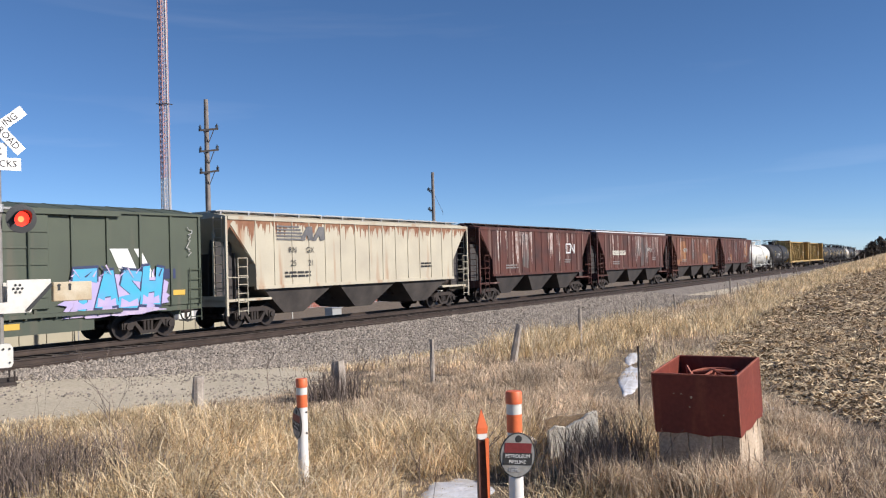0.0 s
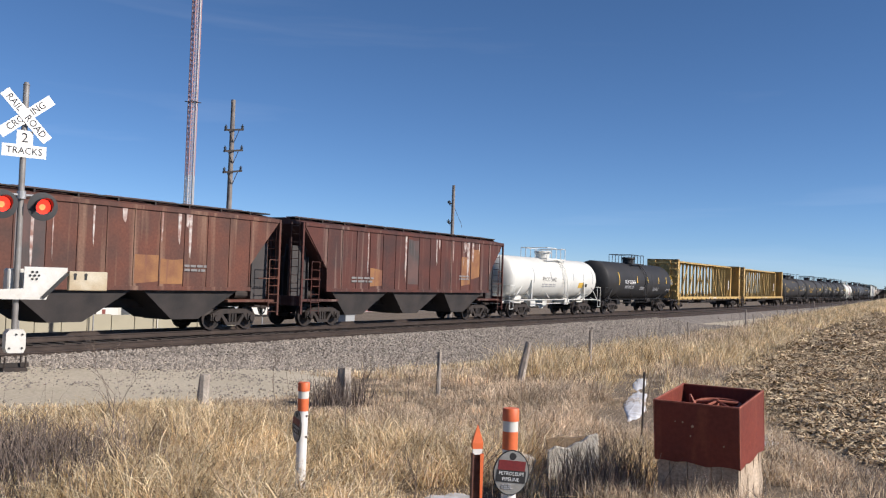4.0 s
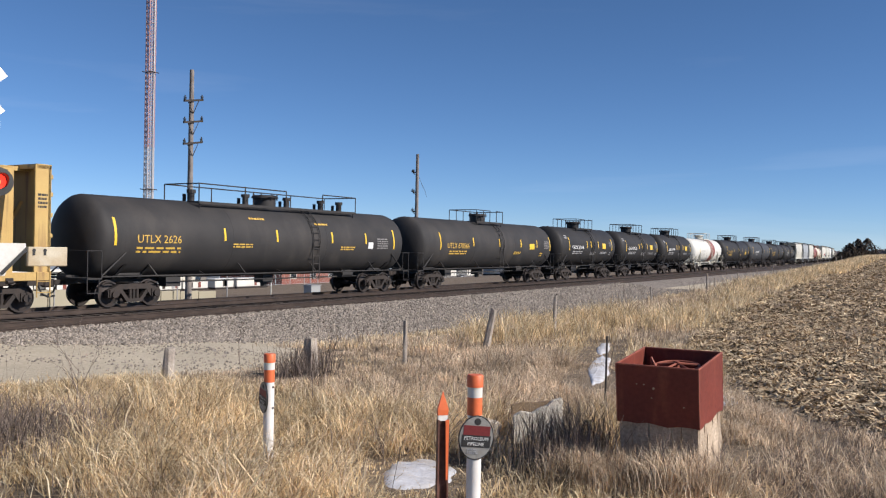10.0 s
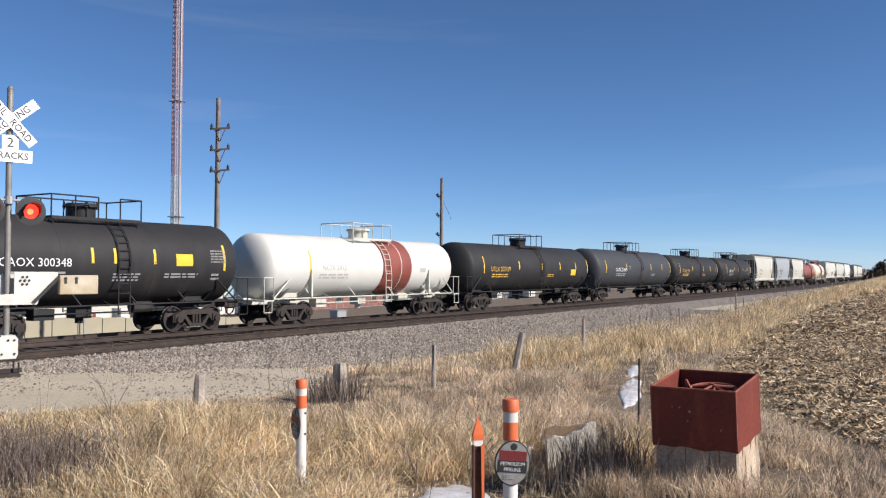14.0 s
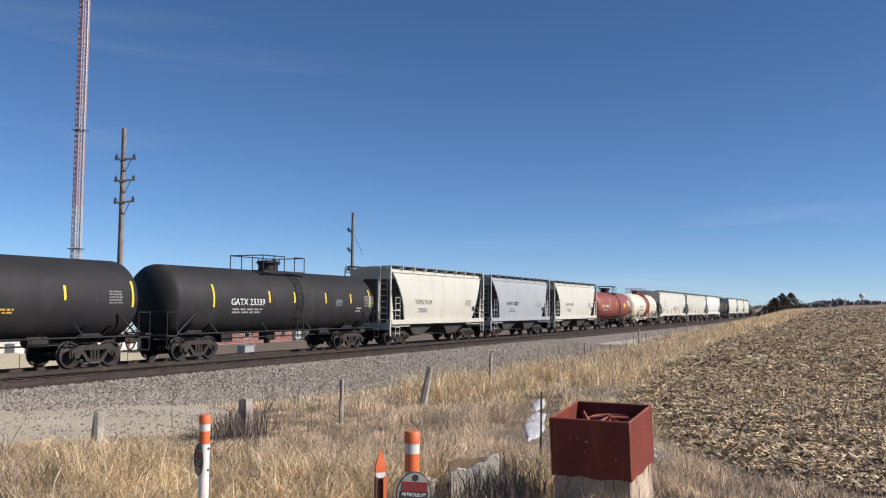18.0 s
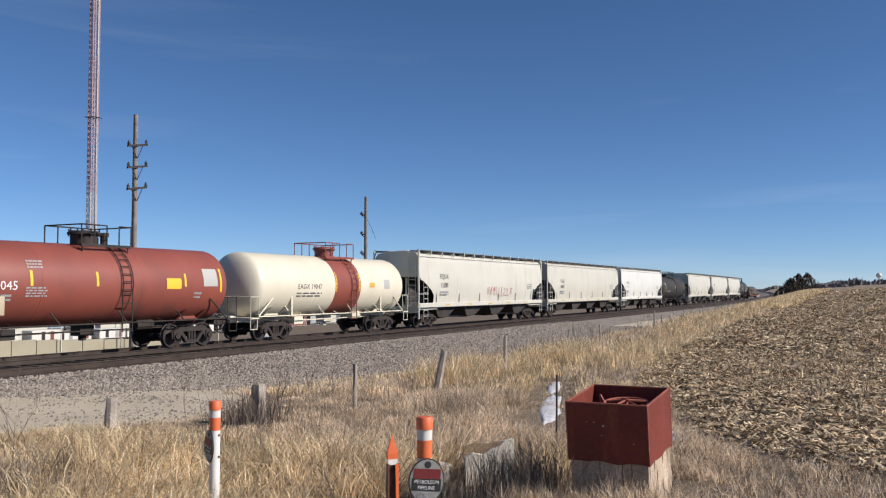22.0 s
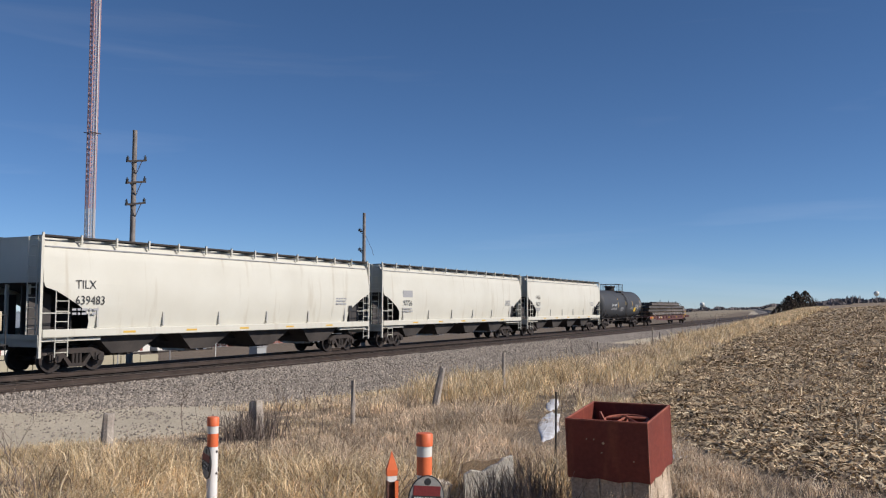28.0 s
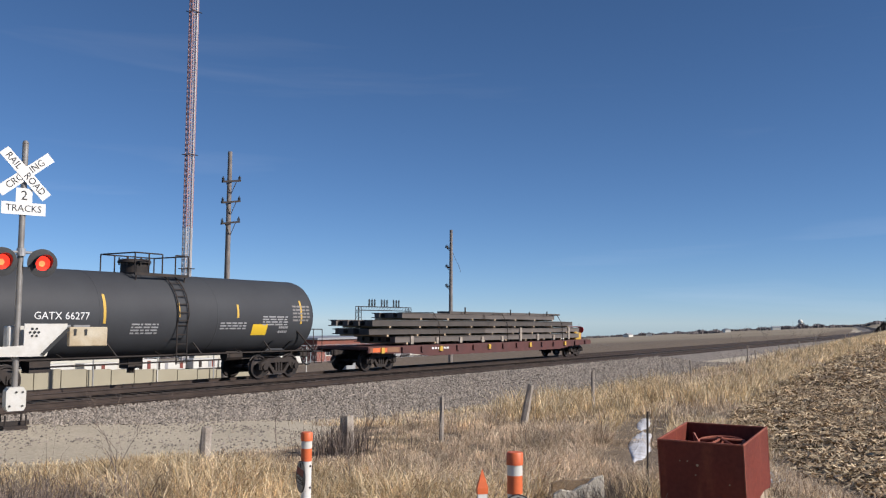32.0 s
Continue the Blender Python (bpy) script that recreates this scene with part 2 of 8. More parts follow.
M_BRIGHT = mat("bright_white_paint", (0.66, 0.65, 0.59), 0.45, 0, (0.58, 0.565, 0.51), 0.7, 0.5, fine=0.03, bump=0.02)
M_IVORY = mat("ivory_tank_paint", (0.7, 0.65, 0.51), 0.4, 0, (0.62, 0.57, 0.43), 0.6, 0.5, fine=0.04, bump=0.02)
M_BLACK = mat("black_tank_paint", (0.02, 0.02, 0.021), 0.62, 0, (0.034, 0.032, 0.031), 0.7, 0.7, fine=0.12, bump=0.04, streak=(0.055, 0.05, 0.045), streak_scale=(0.8, 0.8, 0.25), streak_at=(0.58, 0.8), spec=0.25)
M_BLACK_DULL = mat("dusty_black_tank_paint", (0.026, 0.026, 0.027), 0.68, 0, (0.05, 0.046, 0.043), 0.8, 0.7, fine=0.15, bump=0.04, streak=(0.07, 0.062, 0.055), streak_scale=(0.7, 0.7, 0.25), streak_at=(0.55, 0.8), spec=0.25)
M_GREYTANK = mat("grey_tank_paint", (0.055, 0.058, 0.062), 0.6, 0, (0.045, 0.046, 0.05), 0.8, 0.7, fine=0.12, bump=0.04, spec=0.25)
M_REDTANK = mat("oxide_red_tank_paint", (0.27, 0.07, 0.045), 0.5, 0, (0.19, 0.055, 0.04), 0.6, 0.7, fine=0.1, bump=0.04, streak=(0.1, 0.05, 0.04), streak_scale=(0.7, 0.7, 0.3), streak_at=(0.58, 0.8))
M_YELLOW = mat("yellow_car_paint", (0.53, 0.37, 0.125), 0.6, 0, (0.42, 0.27, 0.085), 0.9, 0.6, fine=0.15, streak=(0.16, 0.085, 0.045), streak_scale=(5, 5, 0.35), streak_at=(0.55, 0.8))
M_GREEN = mat("olive_green_car_paint", (0.07, 0.085, 0.055), 0.6, 0, (0.055, 0.065, 0.045), 0.7, 0.6, fine=0.1, streak=(0.12, 0.1, 0.07), streak_scale=(1.6, 1.6, 0.14), streak_at=(0.6, 0.85))
M_GREY = mat("galvanised_steel", (0.42, 0.42, 0.42), 0.5, 0.4, (0.32, 0.32, 0.32), 5.0, fine=0.1)
M_POLEGREY = mat("weathered_aluminium", (0.3, 0.29, 0.27), 0.5, 0.3, (0.2, 0.18, 0.16), 3.0, fine=0.1)
M_MARK_Y = mat("reflective_yellow", (0.75, 0.5, 0.03), 0.4, bump=0, fine=0.05)
M_MARK_W = mat("stencil_white", (0.7, 0.7, 0.68), 0.6, bump=0, fine=0.1)
M_MARK_G = mat("faded_stencil", (0.3, 0.3, 0.3), 0.6, bump=0, fine=0.2)
M_DIM = mat("dim_stencil", (0.2, 0.19, 0.18), 0.6, bump=0, fine=0.2)
M_FADED = mat("faded_black_stencil", (0.085, 0.085, 0.09), 0.6, 0, (0.15, 0.145, 0.14), 3.0, bump=0, fine=0.15)
M_MARK_O = mat("stencil_ochre", (0.55, 0.35, 0.05), 0.6, bump=0, fine=0.1)
M_MARK_K = mat("stencil_black", (0.02, 0.02, 0.02), 0.6, bump=0, fine=0.1)
M_MARK_S = mat("pale_stencil_grey", (0.42, 0.41, 0.38), 0.6, bump=0, fine=0.15)
M_RED = mat("reflective_red", (0.45, 0.02, 0.02), 0.4, bump=0)
M_ORANGE = mat("faded_orange_plastic", (0.72, 0.16, 0.045), 0.5, 0, (0.62, 0.13, 0.04), 6.0, fine=0.06, bump=0.03)
M_POST = mat("white_plastic_post", (0.78, 0.77, 0.74), 0.45, 0, (0.66, 0.63, 0.58), 5.0, fine=0.05, bump=0.03)
M_BOX = mat("rusted_red_steel", (0.175, 0.037, 0.023), 0.6, 0.0, (0.135, 0.031, 0.021), 1.6, 0.5, fine=0.2, fine_scale=25.0, streak=(0.25, 0.07, 0.036), streak_scale=(5, 5, 0.7), streak_at=(0.55, 0.75), spec=0.3)
M_BOX_EDGE = mat("worn_red_edge", (0.38, 0.12, 0.07), 0.65, 0.1, (0.2, 0.06, 0.04), 7.0, fine=0.2)
M_CONCRETE = mat("weathered_concrete", (0.58, 0.53, 0.45), 0.9, 0, (0.42, 0.37, 0.3), 3.0, 0.7, fine=0.15, bump=0.4)
M_WALL = mat("pale_block_wall", (0.36, 0.33, 0.24), 0.9, 0, (0.27, 0.245, 0.175), 0.4, 0.7, fine=0.1)
M_WOOD = mat("weathered_wood", (0.27, 0.24, 0.215), 0.9, 0, (0.17, 0.15, 0.135), 3.0, fine=0.25, bump=0.4, streak=(0.08, 0.065, 0.055), streak_scale=(14, 14, 0.6))
M_FENCE = mat("grey_fence_wood", (0.4, 0.35, 0.29), 0.95, 0, (0.26, 0.22, 0.18), 5.0, fine=0.3, bump=0.5)
M_BRICK = mat("red_brick_wall", (0.23, 0.08, 0.055), 0.9, 0, (0.18, 0.07, 0.05), 0.7, fine=0.2)
M_TIMBER = mat("dark_steel_beam", (0.085, 0.074, 0.066), 0.75, 0.1, (0.13, 0.11, 0.095), 0.9, 0.7, fine=0.2, rand=0.3)
M_DUNNAGE = mat("dunnage_wood", (0.4, 0.3, 0.19), 0.85, rand=0.2)
M_DECK = mat("flatcar_red", (0.12, 0.04, 0.033), 0.7, 0, (0.07, 0.032, 0.028), 1.4, 0.7, fine=0.2)
M_SNOW = mat("old_snow", (0.7, 0.71, 0.74), 0.6, 0, (0.5, 0.48, 0.46), 5.0, bump=0.4, bump_scale=20)
M_LAMP_ON = mat("lit_red_lens", (0.6, 0.02, 0.01), 0.25, bump=0, fine=0, emit=(1.0, 0.03, 0.012, 1.9))
M_BULB = mat("lamp_hot_spot", (0.8, 0.2, 0.05), 0.3, bump=0, fine=0, emit=(1.0, 0.13, 0.035, 2.6))
M_HOOD = mat("black_hood", (0.02, 0.02, 0.02), 0.5)
M_BOXGREY = mat("grey_crossing_gate_paint", (0.62, 0.61, 0.57), 0.5, 0, (0.52, 0.5, 0.44), 4.0, fine=0.06)
M_SIGNWHITE = mat("sign_white", (0.78, 0.78, 0.75), 0.45, 0, (0.7, 0.69, 0.65), 6.0, fine=0.04, bump=0)
M_DISC = mat("grey_sign_face", (0.27, 0.265, 0.24), 0.5, 0, (0.2, 0.195, 0.18), 9.0)
M_MAROON = mat("maroon_sign_paint", (0.16, 0.02, 0.02), 0.5)
M_CYAN = mat("turquoise_spray_paint", (0.06, 0.37, 0.52), 0.5, 0, (0.1, 0.33, 0.54), 2.0, fine=0.05, bump=0)
M_VIOLET = mat("violet_spray_paint", (0.36, 0.32, 0.55), 0.5, 0, (0.45, 0.36, 0.52), 2.0, fine=0.05, bump=0)
M_PINK = mat("red_spray_paint", (0.5, 0.16, 0.17), 0.5, bump=0)
M_LILAC = mat("lilac_spray_paint", (0.48, 0.4, 0.5), 0.5, 0, (0.36, 0.3, 0.45), 3.0, bump=0)
M_NAVY = mat("navy_spray_paint", (0.03, 0.04, 0.1), 0.5, bump=0)


# ---- train: parts that the cars share. In a car's own space x runs along the line, -y is the near side, z = 0 is the rail ----
def lathe(profile, n=24, axis="y", arc=2 * math.pi):
    """A turned shape from (radius, position) pairs about an axis through the origin."""
    bm = B()
    rings = []
    for i in range(n):
        a = arc * i / n
        c, s = math.cos(a), math.sin(a)
        rings.append([bm.verts.new({"y": (r * c, p, r * s), "x": (p, r * c, r * s), "z": (r * c, r * s, p)}[axis]) for r, p in profile])
    for i in range(n):
        a, b = rings[i], rings[(i + 1) % n]
        for j in range(len(profile) - 1):
            if profile[j][0] < 1e-6 and profile[j + 1][0] < 1e-6:
                continue
            vs = [a[j], b[j], b[j + 1], a[j + 1]]
            bm.faces.new(vs)
    bmesh.ops.remove_doubles(bm, verts=bm.verts, dist=1e-5)
    bmesh.ops.recalc_face_normals(bm, faces=bm.faces)
    return bm


def mesh_of(name, bm, material, soft=False):
    me = bpy.data.meshes.new(name)
    bm.to_mesh(me)
    bm.free()
    me.materials.append(material)
    if soft:
        for p in me.polygons:
            p.use_smooth = True
        me.set_sharp_from_angle(angle=radians(35))
    return me


def make_shared():
    wheel = [(0.0, -0.1), (0.09, -0.1), (0.12, -0.06), (0.2, -0.03), (0.36, -0.02), (0.4, -0.07), (0.455, -0.07), (0.46, 0.05), (0.485, 0.06), (0.48, 0.085), (0.4, 0.085), (0.36, 0.03), (0.14, 0.02), (0.09, 0.06)]
    bm = lathe(wheel + [(0.08, 0.06), (0.08, 0.72)], 28)
    bmesh.ops.translate(bm, verts=bm.verts, vec=(0, -0.78, 0))
    bm2 = bm.copy()
    bmesh.ops.scale(bm2, verts=bm2.verts, vec=(1, -1, 1))
    me = bpy.data.meshes.new("tmp")
    bm2.to_mesh(me)
    bm.from_mesh(me)
    bm2.free()
    bmesh.ops.recalc_face_normals(bm, faces=bm.faces)
    wheelset = mesh_of("wheelset", bm, M_WHEEL, True)
    bm = B()
    solid(bm, [(-1.12, 0.36), (-1.12, 0.6), (-0.62, 0.8), (0.62, 0.8), (1.12, 0.6), (1.12, 0.36), (0.7, 0.36), (0.5, 0.62), (-0.5, 0.62), (-0.7, 0.36)], -0.09, 0.09, "y")
    solid(bm, [(-0.66, 0.6), (-0.32, 0.17), (0.32, 0.17), (0.66, 0.6), (0.5, 0.6), (0.24, 0.29), (-0.24, 0.29), (-0.5, 0.6)], -0.08, 0.08, "y")
    for x in (-0.15, 0, 0.15):
        rod(bm, (x, -0.02, 0.28), (x, -0.02, 0.63), 0.06, 8)
    for x in (-0.89, 0.89):
        rod(bm, (x, -0.2, 0.457), (x, 0.1, 0.457), 0.12, 12)
        box(bm, x - 0.17, x + 0.17, -0.13, 0.1, 0.36, 0.62)
    frame_mesh = mesh_of("side_frame", bm, M_STEEL)
    bm = B()
    box(bm, -0.2, 0.2, -1.0, 1.0, 0.5, 0.85, 0.03)
    rod(bm, (0, 0, 0.85), (0, 0, 1.0), 0.2, 12)
    for x in (-0.35, 0.35):
        rod(bm, (x, -0.75, 0.42), (x, 0.75, 0.42), 0.05, 6)
        for y in (-0.75, 0.75):
            box(bm, x - 0.06, x + 0.06, y - 0.06, y + 0.06, 0.3, 0.6)
    bolster = mesh_of("truck", bm, M_STEEL)
    bm = B()
    box(bm, -0.5, 0.12, -0.09, 0.09, 0.78, 0.96, 0.02)
    box(bm, 0.1, 0.36, -0.13, 0.1, 0.72, 1.0, 0.05)
    box(bm, 0.3, 0.42, -0.14, -0.02, 0.74, 0.98, 0.03)
    coupler = mesh_of("coupler", bm, M_STEEL)
    bm = B()
    pts = [(0.0, -0.3, 0.8), (0.12, -0.3, 0.55), (0.35, -0.3, 0.42), (0.6, -0.3, 0.45)]
    rods(bm, pts, 0.03)
    hose = mesh_of("brake_hose", bm, M_HOOD)
    return wheelset, frame_mesh, bolster, coupler, hose


WHEELSET, SIDE_FRAME, BOLSTER, COUPLER, HOSE = make_shared()


def put(name, me, parent, m=None):
    ob = new(name, me)
    ob.parent = parent
    if m is not None:
        ob.matrix_basis = m
    return ob


def running_gear(th, L, inset=2.7):
    for sx in (-1, 1):
        tr = put("truck", BOLSTER, th, pose(sx * (L / 2 - inset), 0, 0))
        for y in (-1.0, 1.0):
            put("side_frame", SIDE_FRAME, tr, pose(0, y, 0, 0, 0, 0 if y < 0 else 180))
        for dx in (-0.89, 0.89):
            put("wheelset", WHEELSET, tr, pose(dx, 0, 0.46))
        put("coupler", COUPLER, th, pose(sx * (L / 2 - 0.32), 0, 0, 0, 0, 0 if sx > 0 else 180))
        put("brake_hose", HOSE, th, pose(sx * (L / 2 - 0.55), 0, 0, 0, 0, 0 if sx > 0 else 180))


def ladder(bm, x, y, z0, z1, w=0.45, r=0.02, along_x=True, step=0.34):
    """Two stiles and their rungs, in the plane of the side (along_x) or of the end."""
    d = (w, 0) if along_x else (0, w)
    for k in (0, 1):
        rod(bm, (x + d[0] * k, y + d[1] * k, z0), (x + d[0] * k, y + d[1] * k, z1), r, 6)
    z = z0 + 0.15
    while z < z1:
        rod(bm, (x, y, z), (x + d[0], y + d[1], z), r * 0.8, 5)
        z += step
    return bm


def text_mesh(s, size, material):
    """The words as a flat mesh in x and y, centred."""
    cu = bpy.data.curves.new("lettering", "FONT")
    cu.body, cu.size, cu.align_x, cu.align_y = s, size, "CENTER", "CENTER"
    cu.resolution_u = 2
    ob = bpy.data.objects.new("lettering", cu)
    scene.collection.objects.link(ob)
    bpy.context.view_layer.update()
    me = bpy.data.meshes.new_from_object(ob.evaluated_get(bpy.context.evaluated_depsgraph_get()))
    bpy.data.objects.remove(ob)
    bpy.data.curves.remove(cu)
    me.materials.clear()
    me.materials.append(material)
    return me


def flat_text(s, size, material, parent, x, y, z, stretch=1.0, turn=0.0):
    """Lettering on an upright face that looks to -y."""
    me = text_mesh(s, size, material)
    for v in me.vertices:
        v.co = (x + v.co.x * stretch, y, z + v.co.y)
    return put("lettering", me, parent)


def bars(bm, x, y, z, w, h, rows, seed=0):
    """Small unreadable lettering as short bars on a face that looks to -y."""
    rng = random.Random(seed)
    for i in range(rows):
        zz = z + h * (0.5 - (i + 0.5) / rows)
        u = -w / 2
        while u < w / 2 - 0.05:
            l = min(rng.uniform(0.08, 0.3) * w, w / 2 - u)
            box(bm, x + u, x + u + l, y - 0.004, y, zz - h / rows * 0.28, zz + h / rows * 0.28)
            u += l + 0.05 * w
    return bm


class Tank:
    """A tank's round shell: markings are laid on it by length and angle above the level, on the side that faces -y."""

    def __init__(self, R, cz):
        self.R, self.cz = R, cz

    def at(self, x, a, off=0.006):
        r = self.R + off
        return (x, -r * math.cos(a), self.cz + r * math.sin(a))

    def patch(self, bm, x0, x1, z0, z1, off=0.006, n=5):
        a0, a1 = (math.asin(max(-1, min(1, (z - self.cz) / self.R))) for z in (z0, z1))
        vs = [[bm.verts.new(self.at(x, a0 + (a1 - a0) * i / n, off)) for x in (x0, x1)] for i in range(n + 1)]
        for i in range(n):
            bm.faces.new((vs[i][0], vs[i][1], vs[i + 1][1], vs[i + 1][0]))
        return bm

    def text(self, s, size, material, parent, x, z, stretch=1.0):
        me = text_mesh(s, size, material)
        a0 = math.asin((z - self.cz) / self.R)
        for v in me.vertices:
            v.co = self.at(x + v.co.x * stretch, a0 + v.co.y / self.R, 0.008)
        return put("lettering", me, parent)

    def bars(self, bm, x, z, w, h, rows, seed=0):
        rng = random.Random(seed)
        for i in range(rows):
            zz = z + h * (0.5 - (i + 0.5) / rows)
            u = -w / 2
            while u < w / 2 - 0.05:
                l = min(rng.uniform(0.08, 0.3) * w, w / 2 - u)
                self.patch(bm, x + u, x + u + l, zz - h / rows * 0.27, zz + h / rows * 0.27, 0.007, 1)
                u += l + 0.05 * w
        return bm


def tank_car(L, paint, label, R=1.45, cz=2.42, fittings=None, rail_paint=None, words=None, words_paint=None, words_x=-0.2, words_size=0.36, sub="", band=None,
             strips=(), strip_paint=None, placards=(), platform=(-1.6, 1.3), dome=0.0, pipes=(), posts=False, stencils=(), seed=0, end_frames=False, top_paint=None):
    """A tank car of length L over its couplers; words_x, band, dome and the rest in metres from the middle."""
    fittings, rail_paint = fittings or paint, rail_paint or fittings or paint
    top_paint, top_fittings = top_paint or rail_paint, top_paint or fittings
    strip_paint, words_paint = strip_paint or M_MARK_Y, words_paint or M_MARK_W
    th = thing("tank_car", pose(0, 0, 0), label, "tank car", "freight cars of the passing train")
    half = L / 2 - 0.62
    k = 0.62
    prof = [(0.0, -half)] + [(R * math.sin(math.pi / 2 * i / 8), -half + k * (1 - math.cos(math.pi / 2 * i / 8))) for i in range(1, 9)]
    for s in (0.33, 0.66):
        x = (-half + k) + (2 * half - 2 * k) * s
        prof += [(R, x - 0.03), (R + 0.006, x - 0.02), (R + 0.006, x + 0.02), (R, x + 0.03)]
    prof += [(r, -p) for r, p in reversed(prof[:9])]
    bm = lathe(prof, 48, "x")
    bmesh.ops.translate(bm, verts=bm.verts, vec=(0, 0, cz))
    shell = smooth(part("tank_shell", bm, paint, th), 25)
    T = Tank(R, cz)
    if band:
        bm = lathe([(R + 0.004, band[0]), (R + 0.005, (band[0] + band[1]) / 2), (R + 0.004, band[1])], 48, "x")
        bmesh.ops.translate(bm, verts=bm.verts, vec=(0, 0, cz))
        smooth(part("painted_band", bm, M_REDTANK, th, "red painted band"), 60)
    # underframe: stub sills, saddles, side rails
    for sx in (-1, 1):
        bm = B()
        box(bm, sx * (L / 2 - 0.5), sx * (L / 2 - 4.6), -0.26, 0.26, 0.82, 1.12, 0.02)
        part("stub_sill", bm, fittings, th)
        bm = B()
        for x in (L / 2 - 2.1, L / 2 - 3.2):
            solid(bm, [(-1.25, 1.5), (-0.6, 0.95), (0.6, 0.95), (1.25, 1.5), (0.9, 1.35), (0, 1.0), (-0.9, 1.35)], sx * x - 0.06, sx * x + 0.06)
        box(bm, sx * (L / 2 - 2.1), sx * (L / 2 - 3.2), -0.8, -0.7, 1.1, 1.4)
        part("saddle", bm, paint if not posts else fittings, th)
        bm = B()
        box(bm, sx * (L / 2 - 0.45), sx * (L / 2 - 1.0), -1.45, 1.45, 1.0, 1.05)
        part("end_platform", bm, fittings, th)
        bm = B()
        for y in (-1.42, 1.42):
            rods(bm, [(sx * (L / 2 - 1.0), y, 1.05), (sx * (L / 2 - 1.0), y, 1.95), (sx * (L / 2 - 0.45), y, 1.95), (sx * (L / 2 - 0.45), y, 0.55)], 0.018)
            rods(bm, [(sx * (L / 2 - 0.45), y, 0.55), (sx * (L / 2 - 0.9), y, 0.55), (sx * (L / 2 - 0.9), y, 1.05)], 0.02)
            rod(bm, (sx * (L / 2 - 1.0), y * 0.98, 1.08), (sx * (L / 2 - 2.0), y * 0.98, 1.9), 0.03)
        rods(bm, [(sx * (L / 2 - 0.45), -1.42, 1.95), (sx * (L / 2 - 0.45), 1.42, 1.95)], 0.02)
        part("end_handrail", bm, rail_paint, th)
    bm = B()
    for y in (-1.36, 1.36):
        rods(bm, [(-L / 2 + 1.0, y, 1.08), (L / 2 - 1.0, y, 1.08)], 0.03)
        for i in range(4):
            x = -L / 2 + 3.4 + (L - 6.8) * i / 3
            rod(bm, (x, y, 1.08), (x - 0.25, y * 0.86, 1.5), 0.025)
        x0 = -L / 2 + 1.2
        for i in range(5):
            x = -L / 2 + 1.3 + i * (L - 2.6) / 4
            rod(bm, (x, y, 1.08), (x, y * 0.75, 1.2), 0.02)
    part("side_handrail", bm, rail_paint, th)
    bm = B()
    rods(bm, [(-L / 2 + 3, -0.5, 0.8), (L / 2 - 3, -0.5, 0.8)], 0.03)
    box(bm, dome - 0.3, dome + 0.3, -0.25, 0.25, 0.62, cz - R + 0.1)
    rod(bm, (dome, 0, 0.45), (dome, 0, 1.0), 0.14, 10)
    rod(bm, (L / 2 - 4.4, -0.6, 0.95), (L / 2 - 5.2, -0.6, 0.95), 0.2, 10)
    box(bm, -L / 2 + 4.2, -L / 2 + 4.9, -0.9, -0.5, 0.65, 1.0)
    part("bottom_outlet_and_brake_gear", bm, fittings, th)
    # top fittings
    zt = cz + R
    p0, p1 = platform
    bm = lathe([(0.0, 0.5), (0.46, 0.49), (0.56, 0.44), (0.58, 0.36), (0.47, 0.34), (0.47, -0.1)], 20, "z")
    bmesh.ops.translate(bm, verts=bm.verts, vec=(dome, 0, zt))
    smooth(part("manway", bm, top_fittings, th))
    for i, x in enumerate(pipes):
        bm = B()
        rod(bm, (x, -0.1, zt - 0.1), (x, -0.1, zt + 0.42), 0.13, 10)
        rod(bm, (x, -0.1, zt + 0.32), (x, -0.1, zt + 0.46), 0.18, 10)
        rod(bm, (x, 0.28, zt - 0.1), (x, 0.28, zt + 0.3), 0.07, 8)
        part("valve", bm, top_fittings, th)
    bm = B()
    for i in range(7):
        a = 2 * math.pi * i / 7
        rod(bm, (dome + 0.52 * math.cos(a), 0.52 * math.sin(a), zt + 0.28), (dome + 0.52 * math.cos(a), 0.52 * math.sin(a), zt + 0.54), 0.03, 5)
    part("manway_bolts", bm, top_fittings, th)
    bm = B()
    for x in np.arange(p0, p1, 0.16):
        if abs(x - dome) > 0.5:
            box(bm, x, x + 0.05, -0.95, 0.95, zt - 0.06, zt - 0.02)
    box(bm, p0, p1, -0.98, -0.92, zt - 0.12, zt - 0.02)
    box(bm, p0, p1, 0.92, 0.98, zt - 0.12, zt - 0.02)
    for y in (-0.9, 0.9):
        for x in (p0 + 0.1, p1 - 0.1):
            rod(bm, (x, y, zt - 0.1), (x, y * 0.95, cz + R * 0.72), 0.025)
    part("top_platform", bm, top_paint, th)
    bm = B()
    for y in (-0.95, 0.95):
        xs = [p0 + (p1 - p0) * i / 4 for i in range(5)]
        gap = (xs[2], xs[3]) if y < 0 else None
        for i, x in enumerate(xs):
            rod(bm, (x, y, zt - 0.05), (x, y, zt + 0.66), 0.025, 6)
        for i in range(4):
            if gap and i == 2:
                continue
            rod(bm, (xs[i], y, zt + 0.66), (xs[i + 1], y, zt + 0.66), 0.025, 6)
    for x in (p0, p1):
        rod(bm, (x, -0.95, zt + 0.66), (x, 0.95, zt + 0.66), 0.025, 6)
    part("top_railing", bm, top_paint, th)
    # ladder over the side
    lx = p0 + (p1 - p0) * 0.62
